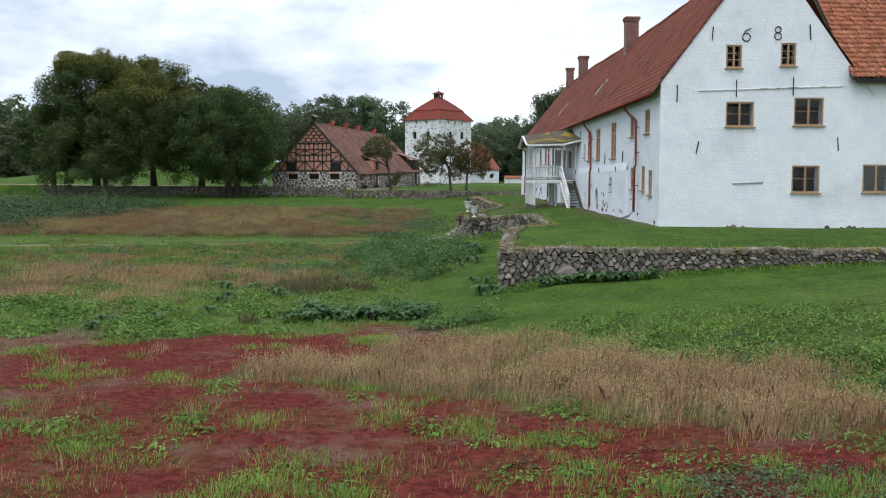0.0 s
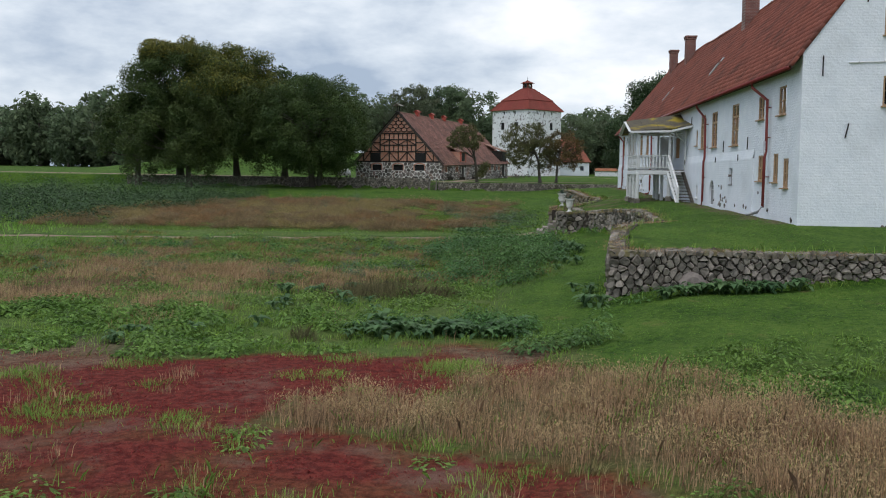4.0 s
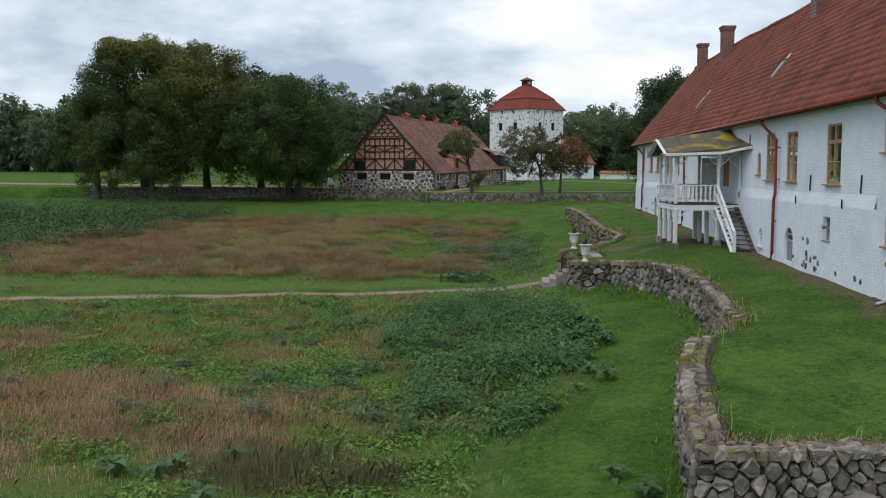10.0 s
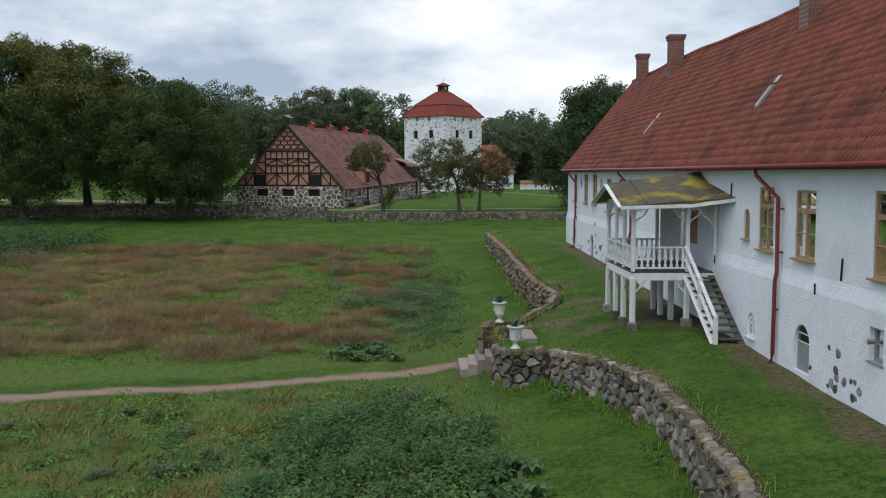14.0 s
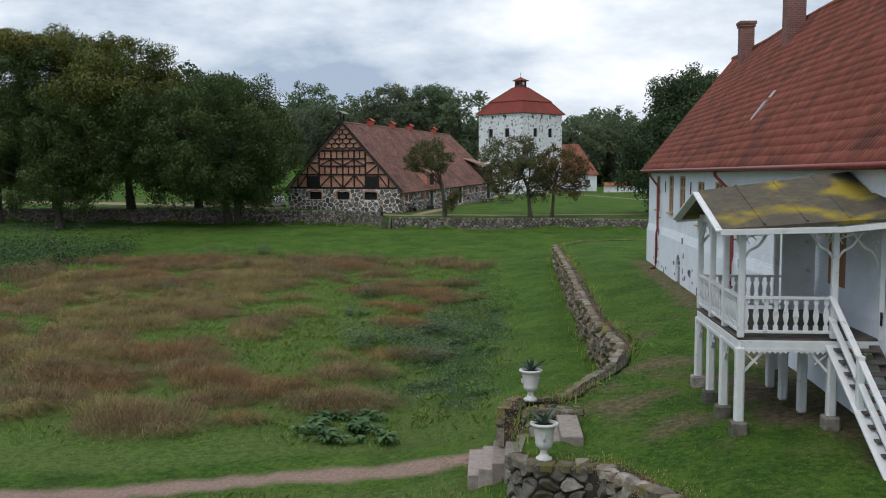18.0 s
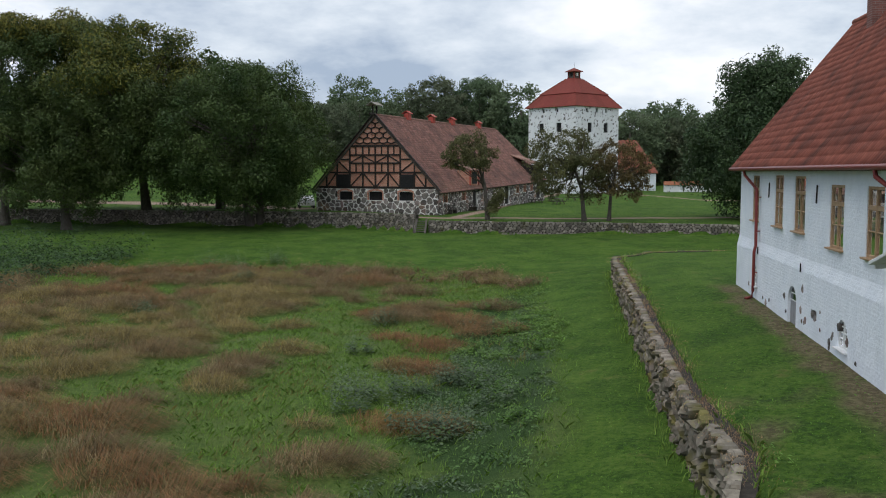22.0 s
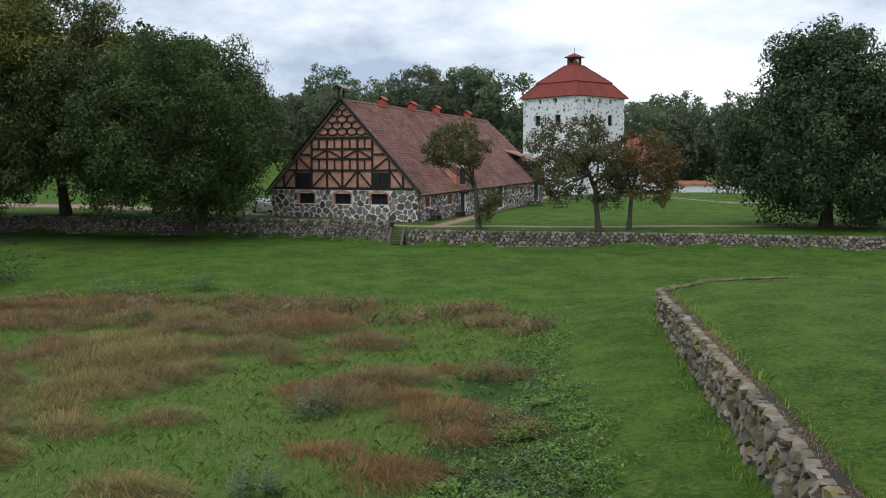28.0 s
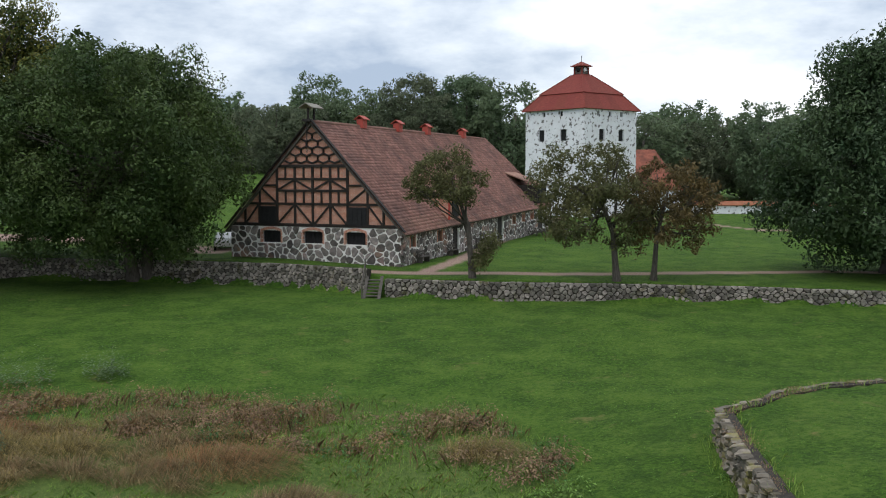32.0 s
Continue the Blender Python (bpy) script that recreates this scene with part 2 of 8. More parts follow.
M_GREY_WOOD = surface("weathered_dark_wood", (0.07, 0.06, 0.05), (0.13, 0.115, 0.10), scale=6, rough=0.8, bump=0.3)
M_MOSS_ROOF = surface("mossy_felt_roof", (0.085, 0.075, 0.055), (0.13, 0.11, 0.08), scale=5, rough=0.95, bump=0.6, depth=0.03, c3=(0.33, 0.25, 0.03), scale3=1.1, lo3=0.5, hi3=0.66)
M_WEATHERED = surface("silvered_boards", (0.20, 0.185, 0.155), (0.31, 0.29, 0.25), scale=6, rough=0.85, bump=0.3)
M_IRON = surface("wrought_iron", (0.02, 0.02, 0.022), (0.05, 0.045, 0.045), scale=8, rough=0.7, bump=0.2, metal=0.6)
M_ZINC = surface("zinc_pipe", (0.33, 0.34, 0.36), (0.46, 0.47, 0.49), scale=5, rough=0.45, bump=0.1, metal=0.7)
M_TIMBER = surface("tarred_black_timber", (0.012, 0.010, 0.009), (0.035, 0.028, 0.024), scale=7, rough=0.75, bump=0.4, stretch=(1, 1, 0.4))
# black boards, and the painted gloom behind the manor windows
M_DARK = surface("dark_boards_and_unlit_insides", (0.008, 0.008, 0.009), (0.02, 0.02, 0.021), scale=6, rough=0.7, bump=0.3)
M_BRICK = brick_material("pale_red_brick", (0.54, 0.25, 0.165), (0.45, 0.185, 0.125), (0.52, 0.43, 0.36))
M_CHIMNEY = brick_material("chimney_brick", (0.25, 0.10, 0.08), (0.19, 0.08, 0.065), (0.26, 0.21, 0.19))
M_MORTAR = surface("white_lime_mortar", (0.66, 0.64, 0.61), (0.80, 0.78, 0.75), scale=3, rough=0.95, bump=0.5, depth=0.03)
M_BOULDER = surface("dark_fieldstone", (0.092, 0.084, 0.080), (0.245, 0.212, 0.192), scale=3.5, rough=0.85, bump=0.4, depth=0.02, c3=(0.29, 0.175, 0.135), scale3=0.7, lo3=0.53, hi3=0.68, vary=0.6)
M_DRYSTONE = surface("grey_fieldstone", (0.12, 0.108, 0.092), (0.32, 0.285, 0.245), scale=4.5, rough=0.9, bump=0.5, depth=0.03, c3=(0.095, 0.085, 0.035), scale3=1.6, lo3=0.57, hi3=0.72, vary=0.5)
M_MOSS_STONE = surface("mossy_stone", (0.12, 0.10, 0.078), (0.27, 0.235, 0.19), scale=4.5, rough=0.95, bump=0.5, depth=0.03, c3=(0.15, 0.13, 0.045), scale3=1.3, lo3=0.50, hi3=0.64, vary=0.4)
M_JOINT = surface("dark_wall_earth", (0.025, 0.022, 0.018), (0.06, 0.05, 0.04), scale=6, rough=1.0, bump=0.5)
M_STEP = surface("granite_step", (0.24, 0.20, 0.18), (0.36, 0.31, 0.28), scale=7, rough=0.9, bump=0.3, vary=0.25)
M_URN = surface("white_cast_stone", (0.64, 0.63, 0.60), (0.76, 0.75, 0.72), scale=9, rough=0.85, bump=0.3)
M_BARK = surface("grey_brown_bark", (0.045, 0.038, 0.030), (0.12, 0.105, 0.09), scale=6, rough=0.95, bump=0.8, depth=0.04, stretch=(2, 2, 0.5))
M_LEAF_LIME = leaf_material("linden_leaf", (0.032, 0.062, 0.017), (0.088, 0.122, 0.034), trans=0.18)
M_LEAF_GOLD = leaf_material("yellowing_leaf", (0.085, 0.105, 0.020), (0.190, 0.175, 0.034), trans=0.25)
M_LEAF_CHESTNUT = leaf_material("chestnut_leaf", (0.034, 0.061, 0.027), (0.078, 0.113, 0.044), trans=0.15)
# distance haze is mixed into the woodland leaf colour as a paler tone
M_LEAF_WOOD_HAZE = leaf_material("woodland_leaf_hazed", (0.078, 0.125, 0.062), (0.145, 0.195, 0.098), scale=0.12, trans=0.4, up=1.0)
M_LEAF_PALE = leaf_material("willow_leaf", (0.095, 0.125, 0.070), (0.165, 0.190, 0.110), scale=0.2, trans=0.4, up=1.0)
M_LEAF_ROWAN = leaf_material("hawthorn_leaf", (0.076, 0.088, 0.036), (0.165, 0.155, 0.064), scale=0.5, trans=0.3)
M_LEAF_RUST = leaf_material("rusty_leaf", (0.090, 0.076, 0.032), (0.175, 0.130, 0.050), scale=0.5, trans=0.3)

g_mat, g_nt, g_b = material("glass")
g_b.inputs["Transmission Weight"].default_value, g_b.inputs["Roughness"].default_value = 1.0, 0.03
g_b.inputs["Base Color"].default_value, g_b.inputs["IOR"].default_value = (0.85, 0.9, 0.9, 1), 1.22
M_GLASS = g_mat
c_mat, c_nt, c_b = material("car_paint_white")
c_b.inputs["Base Color"].default_value, c_b.inputs["Roughness"].default_value = (0.78, 0.79, 0.8, 1), 0.25
M_CAR = c_mat
M_DARK_GLASS = surface("dark_window_glass", (0.012, 0.014, 0.016), (0.02, 0.022, 0.025), scale=2, rough=0.08, bump=0, spec=0.6)
M_RUBBER = surface("black_rubber", (0.012, 0.012, 0.012), (0.025, 0.025, 0.025), scale=9, rough=0.8, bump=0.1)

# ---- small builders ----


def mesh_of(verts, faces, mat, smooth=False):
    me = bpy.data.meshes.new("mesh")
    me.from_pydata([tuple(v) for v in verts], [], faces)
    if smooth:
        me.polygons.foreach_set("use_smooth", [True] * len(me.polygons))
    me.materials.append(mat)
    me.update()
    return me


def quick_mesh(V, F, mat, smooth=False):
    """A large mesh from arrays; F holds faces of equal size."""
    me = bpy.data.meshes.new("mesh")
    V, F = np.asarray(V, np.float32), np.asarray(F, np.int32)
    me.vertices.add(len(V))
    me.vertices.foreach_set("co", V.ravel())
    n = F.shape[1]
    me.loops.add(F.size)
    me.loops.foreach_set("vertex_index", F.ravel())
    me.polygons.add(len(F))
    me.polygons.foreach_set("loop_start", np.arange(len(F), dtype=np.int32) * n)
    me.polygons.foreach_set("loop_total", np.full(len(F), n, np.int32))
    if smooth:
        me.polygons.foreach_set("use_smooth", np.ones(len(F), bool))
    me.materials.append(mat)
    me.update(calc_edges=True)
    return me


def part(name, me, parent, label="", at=None):
    if isinstance(me, tuple):
        bm, mat = me
        bm.normal_update()
        data = bpy.data.meshes.new(name)
        bm.to_mesh(data)
        bm.free()
        data.materials.append(mat)
        me = data
    ob = new(name, me)
    ob.parent = parent
    if at is not None:
        ob.matrix_basis = at
    if label:
        tagged(ob, label)
    return ob


def empty(name, x, y, z, turn=0.0, **tags):
    ob = new(name)
    ob.matrix_basis = pose(x, y, z, 0, 0, turn)
    ob.empty_display_size = 0.3
    return tagged(ob, **tags)


def block(bm, c, s, rot=None, bevel=0.0):
    """A box of size s round c; rot a matrix; edges broken by bevel."""
    m = Matrix.Translation(c) @ (rot.to_4x4() if rot else Matrix()) @ Matrix.Diagonal((*s, 1))
    made = bmesh.ops.create_cube(bm, size=1, matrix=m)["verts"]
    if bevel:
        edges = list({e for v in made for e in v.link_edges})
        bmesh.ops.bevel(bm, geom=edges, offset=bevel, segments=1, affect="EDGES", profile=0.5)


def box(c, s, mat, rot=None, bevel=0.0):
    bm = bmesh.new()
    block(bm, c, s, rot, bevel)
    return (bm, mat)


def beam(bm, a, b, w, d, up=(0, 0, 1), bevel=0.0):
    """A squared bar from a to b, w wide and d deep."""
    a, b = Vector(a), Vector(b)
    z = (b - a).normalized()
    x = z.cross(Vector(up))
    x = x.normalized() if x.length > 1e-4 else Vector((1, 0, 0))
    y = z.cross(x)
    rot = Matrix((x, y, z)).transposed()
    block(bm, (a + b) / 2, (w, d, (b - a).length), rot, bevel)


def lathe(profile, mat, n=20):
    V, F = [], []
    for r, z in profile:
        V += [(r * math.cos(2 * math.pi * i / n), r * math.sin(2 * math.pi * i / n), z) for i in range(n)]
    for j in range(len(profile) - 1):
        F += [(j * n + i, j * n + (i + 1) % n, (j + 1) * n + (i + 1) % n, (j + 1) * n + i) for i in range(n)]
    F.append(tuple(range(n))[::-1])
    F.append(tuple((len(profile) - 1) * n + i for i in range(n)))
    return mesh_of(V, F, mat, True)


def tube(points, radius, mat, n=8):
    """A round bar along points; radius a number or one for each point."""
    V, F = [], []
    pts = [Vector(p) for p in points]
    rad = radius if isinstance(radius, (list, tuple)) else [radius] * len(pts)
    for k, p in enumerate(pts):
        d = (pts[min(k + 1, len(pts) - 1)] - pts[max(k - 1, 0)]).normalized()
        x = d.cross(Vector((0.3, 0.2, 1))).normalized() if abs(d.z) < 0.95 else d.cross(Vector((1, 0, 0))).normalized()
        y = d.cross(x)
        V += [p + rad[k] * (math.cos(2 * math.pi * i / n) * x + math.sin(2 * math.pi * i / n) * y) for i in range(n)]
    for j in range(len(pts) - 1):
        F += [(j * n + i, j * n + (i + 1) % n, (j + 1) * n + (i + 1) % n, (j + 1) * n + i) for i in range(n)]
    F += [tuple(range(n))[::-1], tuple((len(pts) - 1) * n + i for i in range(n))]
    return V, F


def clip(poly, a, b, c):
    """The part of a flat polygon with a*u + b*v <= c."""
    out = []
    for i, p in enumerate(poly):
        q = poly[(i + 1) % len(poly)]
        dp, dq = a * p[0] + b * p[1] - c, a * q[0] + b * q[1] - c
        if dp <= 0:
            out.append(p)
        if dp * dq < 0:
            t = dp / (dp - dq)
            out.append((p[0] + t * (q[0] - p[0]), p[1] + t * (q[1] - p[1])))
    return out


def holed_wall(place, u0, u1, v0, v1, holes, thick, mat, cuts=()):
    """A wall with rectangular openings (u0, u1, v0, v1) right through it; place(u, v, w) gives the spot, w inwards. cuts: half planes that trim it."""
    us = sorted({u0, u1, *(h[0] for h in holes), *(h[1] for h in holes)})
    vs = sorted({v0, v1, *(h[2] for h in holes), *(h[3] for h in holes)})
    V, F, seen = [], [], {}

    def spot(u, v, w):
        key = (round(u, 4), round(v, 4), round(w, 4))
        if key not in seen:
            seen[key] = len(V)
            V.append(place(u, v, w))
        return seen[key]

    def face(poly, w, flip):
        idx = [spot(u, v, w) for u, v in poly]
        F.append(tuple(idx[::-1] if flip else idx))

    for i in range(len(us) - 1):
        for j in range(len(vs) - 1):
            cu, cv = (us[i] + us[i + 1]) / 2, (vs[j] + vs[j + 1]) / 2
            if any(h[0] < cu < h[1] and h[2] < cv < h[3] for h in holes):
                continue
            poly = [(us[i], vs[j]), (us[i + 1], vs[j]), (us[i + 1], vs[j + 1]), (us[i], vs[j + 1])]
            for cut in cuts:
                poly = clip(poly, *cut) if poly else poly
            if len(poly) > 2:
                face(poly, 0, False)
                face(poly, thick, True)
        F.append((spot(us[i], v0, 0), spot(us[i], v0, thick), spot(us[i + 1], v0, thick), spot(us[i + 1], v0, 0)))
    for a, b, c, d in [*holes]:
        ring = [(a, c), (b, c), (b, d), (a, d)]
        for p, q in zip(ring, ring[1:] + ring[:1]):
            F.append((spot(*p, thick), spot(*q, thick), spot(*q, 0), spot(*p, 0)))
    return mesh_of(V, F, mat)


def cells(w, h, size, flat, gap, rng, jitter=0.42):
    """Rounded stones that fill a strip w by h: flat polygons with gaps for the joints."""
    du, dv = size, size * flat
    nu, nv = max(1, round(w / du)), max(1, round(h / dv))
    du, dv = w / nu, h / nv
    S = {}
    for j in range(nv):
        for i in range(-1, nu + 1):
            S[i, j] = ((i + 0.5 + (0.5 if j % 2 else 0) * 0.9 + rng.uniform(-jitter, jitter)) * du, (j + 0.5 + rng.uniform(-jitter, jitter)) * dv)
    out = []
    for (i, j), (x, y) in S.items():
        poly = [(max(0, x - 1.7 * du), max(0, y - 1.7 * dv)), (min(w, x + 1.7 * du), max(0, y - 1.7 * dv)), (min(w, x + 1.7 * du), min(h, y + 1.7 * dv)), (max(0, x - 1.7 * du), min(h, y + 1.7 * dv))]
        if poly[1][0] - poly[0][0] < 0.05 * du:
            continue
        for di in (-2, -1, 0, 1, 2):
            for dj in (-2, -1, 0, 1, 2):
                o = S.get((i + di, j + dj))
                if not o or (di == 0 and dj == 0) or len(poly) < 3:
                    continue
                a, b = o[0] - x, o[1] - y
                n = math.hypot(a, b) or 1e-6
                poly = clip(poly, a / n, b / n, (a * (x + o[0]) + b * (y + o[1])) / 2 / n - gap * rng.uniform(0.6, 1.5))
        if len(poly) < 3:
            continue
        soft = []
        for k, p in enumerate(poly):
            q = poly[(k + 1) % len(poly)]
            soft += [(p[0] * 0.75 + q[0] * 0.25, p[1] * 0.75 + q[1] * 0.25), (p[0] * 0.25 + q[0] * 0.75, p[1] * 0.25 + q[1] * 0.75)]
        soft = [(u + rng.gauss(0, 0.035) * du, v + rng.gauss(0, 0.035) * dv) for u, v in soft]
        area = abs(sum(soft[k][0] * soft[k - 1][1] - soft[k - 1][0] * soft[k][1] for k in range(len(soft)))) / 2
        if area > 0.12 * du * dv:
            out.append(soft)
    return out


def stone_geometry(poly, place, proud, rng, dome=0.82, back=0.12):
    """A stone with a domed face on a strip; place(u, v, w), w outwards."""
    n = len(poly)
    cu, cv = sum(p[0] for p in poly) / n, sum(p[1] for p in poly) / n
    t1, t2 = rng.uniform(-0.4, 0.4) * proud, rng.uniform(-0.4, 0.4) * proud
    V = [place(u, v, -back) for u, v in poly]
    V += [place(u, v, proud * 0.35) for u, v in poly]
    for u, v in poly:
        a, b = cu + (u - cu) * dome, cv + (v - cv) * dome
        V.append(place(a, b, proud * rng.uniform(0.85, 1.1) + t1 * (1 if u > cu else -1) + t2 * (1 if v > cv else -1)))
    F = []
    for r in (0, n):
        F += [(r + i, r + (i + 1) % n, r + n + (i + 1) % n, r + n + i) for i in range(n)]
    F.append(tuple(range(2 * n, 3 * n)))
    return V, F


def lay_stones(polys, place, parent, mat, proud, seed, near=None, limit=300, name="stone", dome=0.82, back=0.12):
    """Stones as parts of their own, and those past the limit joined into one."""
    rng = random.Random(seed)
    order = sorted(polys, key=(lambda p: near(*p[0])) if near else (lambda p: 0))
    JV, JF = [], []
    for k, p in enumerate(order):
        V, F = stone_geometry(p, place, proud * rng.uniform(0.6, 1.4), rng, dome, back)
        if k < limit:
            part(name, mesh_of(V, F, mat), parent)
        else:
            o = len(JV)
            JV += V
            JF += [tuple(i + o for i in f) for f in F]
    if JV:
        tagged(part(name + "work", mesh_of(JV, JF, mat), parent), kind="stuff")


class Line:
    """A plan line with its length, for walls along it."""

    def __init__(self, pts):
        self.p = [Vector((*q, 0)) if len(q) == 2 else Vector(q) for q in pts]
        self.s = [0]
        for a, b in zip(self.p, self.p[1:]):
            self.s.append(self.s[-1] + (b.xy - a.xy).length)
        self.length = self.s[-1]

    def at(self, u):
        u = min(max(u, 0), self.length - 1e-6)
        k = max(i for i in range(len(self.s) - 1) if self.s[i] <= u)
        a, b = self.p[k], self.p[k + 1]
        p = a.lerp(b, (u - self.s[k]) / (self.s[k + 1] - self.s[k]))
        ks = [k + (1 if u - self.s[k] > (self.s[k + 1] - self.s[k]) / 2 else -1)]
        d = (b.xy - a.xy).normalized()
        near = min(u - self.s[k], self.s[k + 1] - u)
        if 0 <= ks[0] < len(self.p) - 1 and near < 0.6:
            e = (self.p[ks[0] + 1].xy - self.p[ks[0]].xy).normalized()
            d = d.lerp(e, 0.5 * (1 - near / 0.6)).normalized()
        return p, Vector((d.y, -d.x, 0))


# ---- the lie of the land ----
# terrace edge, from the east end of the south wall round to the north side
EDGE_SOUTH = [(40, 36.2), (26, 36.4), (18, 36.6), (10.6, 36.7), (4.1, 36.75), (4.75, 41.6), (5.4, 44.0)]
EDGE_MID = [(7.1, 47.0), (7.6, 51.5), (7.8, 57), (7.75, 59.4), (7.0, 62.2), (5.8, 65.0), (4.4, 65.3), (4.0, 66.0)]
EDGE_NORTH = [(3.9, 69.3), (4.1, 70.2), (5.3, 70.3), (6.9, 73.1), (7.5, 75.7), (7.15, 80), (7.1, 90), (7.1, 100), (7.25, 116), (7.4, 119.8), (8.9, 120.9), (11.3, 123.2), (14, 124.6), (40, 125.5)]
EDGE = EDGE_SOUTH + EDGE_MID + EDGE_NORTH
MOAT_LEFT = [(-120, 160), (-60, 158.5), (-40, 157), (-26, 156.2), (-17.4, 154.7), (-10.6, 151.6)]
MOAT_RIGHT = [(-9.2, 150.6), (-2, 149.6), (7, 149.4), (14, 148.8), (22, 147.2), (40, 146)]
MOAT = MOAT_LEFT + MOAT_RIGHT + [(160, 146)]


def side_distance(X, Y, line):
    """Distance from a plan line, positive on its right-hand side."""
    best = np.full(X.shape, 1e9)
    sign = np.ones(X.shape)
    for (ax, ay), (bx, by) in zip(line, line[1:]):
        dx, dy = bx - ax, by - ay
        t = np.clip(((X - ax) * dx + (Y - ay) * dy) / (dx * dx + dy * dy), 0, 1)
        px, py = X - ax - t * dx, Y - ay - t * dy
        d = np.hypot(px, py)
        s = np.where(dx * (Y - ay) - dy * (X - ax) < 0, 1.0, -1.0)
        closer = d < best - 1e-9
        sign = np.where(closer, s, sign)
        best = np.where(closer, d, best)
    return best * sign


def step(a, b, x):
    t = np.clip((x - a) / (b - a), 0, 1)
    return t * t * (3 - 2 * t)


def inside(X, Y, poly):
    r = np.zeros(X.shape, bool)
    for (ax, ay), (bx, by) in zip(poly, poly[1:] + poly[:1]):
        c = (ay > Y) != (by > Y)
        with np.errstate(divide="ignore", invalid="ignore"):
            r ^= c & (X < (bx - ax) * (Y - ay) / (by - ay + 1e-12) + ax)
    return r


def wobble(X, Y, f, seed):
    """Smooth uneven waves, about -1 to 1."""
    rs = np.random.RandomState(seed)
    out = np.zeros(X.shape)
    for k in range(10):
        a, ph, s = rs.uniform(0, 2 * np.pi), rs.uniform(0, 6.28), f * rs.uniform(0.5, 2.2)
        out += np.sin(s * (np.cos(a) * X + np.sin(a) * Y) + ph + 1.3 * np.sin(0.7 * s * (np.sin(a) * X - np.cos(a) * Y) + 2 * ph))
    return out / 4.5


def terrace_dist(X, Y):
    d = np.abs(side_distance(X, Y, EDGE))
    return np.where(inside(X, Y, EDGE), d, -d)


def moat_dist(X, Y):
    return -side_distance(X, Y, MOAT)


def low_ground(X, Y):
    z = np.interp(Y, [-40, 20, 34, 75, 109, 128, 149, 160], [0.8, 0.85, 1.0, 1.4, 1.65, 2.05, 3.25, 3.5])
    rise = 0.17 * np.clip(X - 1, 0, 5) + 0.06 * np.clip(X - 6, 0, 20)
    z = z + rise * (0.25 + 0.75 * step(12, 34, Y)) * (1 - 0.8 * step(121, 135, Y))
    z = z + 0.09 * step(73, 80, Y) * step(126, 120, Y) * step(4, 0, X) * (0.6 + wobble(X, Y, 0.9, 7))
    return z + 0.05 * wobble(X, Y, 0.5, 1) + 0.025 * wobble(X, Y, 1.7, 2)


def terrace_ground(X, Y):
    z = np.interp(Y, [36, 44, 60, 99, 112, 125], [3.0, 3.62, 3.9, 4.45, 4.25, 3.85])
    return z - 0.45 * step(4.5, 0, X - 4.2) * step(40, 55, Y) * step(75, 60, Y) - 0.13 * np.clip(10 - X, 0, 4) * step(44, 50, Y) + 0.03 * wobble(X, Y, 0.8, 3)


def upper_ground(X, Y):
    z = np.interp(Y, [146, 156, 200, 240, 400, 700], [4.45, 4.7, 5.4, 6.2, 8.0, 10.0])
    z = z + 5.0 * step(188, 262, Y) * step(-16, -34, X) * step(-105, -70, X)
    return z + 0.4 * step(-8, -20, X) * step(175, 150, Y) + 0.05 * wobble(X, Y, 0.3, 4)


def ground_height(X, Y):
    X, Y = np.asarray(X, float), np.asarray(Y, float)
    z = low_ground(X, Y)
    z = z + (terrace_ground(X, Y) - z) * step(-0.02, 0.35, terrace_dist(X, Y))
    return z + (upper_ground(X, Y) - z) * step(0.0, 0.4, moat_dist(X, Y))


def gz(x, y):
    return float(ground_height(np.array([x]), np.array([y]))[0])

# ---- ground ----
XS = np.concatenate([-60 - np.geomspace(1, 1800, 26)[::-1], np.arange(-60, -30, 1.0), np.arange(-30, 26, 0.4), np.arange(26, 60, 1.5), 60 + np.geomspace(1, 1800, 24)])
YS = np.concatenate([-6 - np.geomspace(1, 600, 14)[::-1], np.arange(-6, 76, 0.4), np.arange(76, 164, 0.5), np.arange(164, 270, 2.0), 270 + np.geomspace(2, 2200, 24)])
GX, GY = np.meshgrid(XS, YS)
GZ = ground_height(GX, GY)


def meadow_edge(Y):
    """x of the mown strip's west edge beside the meadow."""
    return np.interp(Y, [0, 22, 29, 34, 38, 42, 47, 55, 62, 66, 74, 85, 104, 119, 126], [2, 4.5, 2.6, 1.5, 0.9, 1.3, 3.0, 4.4, 4.6, 3.6, 3.4, 4.3, 3.6, 2.2, -1.0])


PATH_YS = [63.2, 65.0, 66.8, 68.2, 69.7, 70.7]


def path_y(X):
    return np.interp(X, [-60, -26, -13, -6, -2, 3.3], PATH_YS)


DRY_BAND = [(-3.0, 24.3), (0.4, 27.6), (3.6, 26.9), (6.6, 23.6), (10.2, 22.8), (9.6, 19.0), (8.2, 18.0), (5.6, 18.5), (2.9, 21.2), (-0.4, 22.9)]


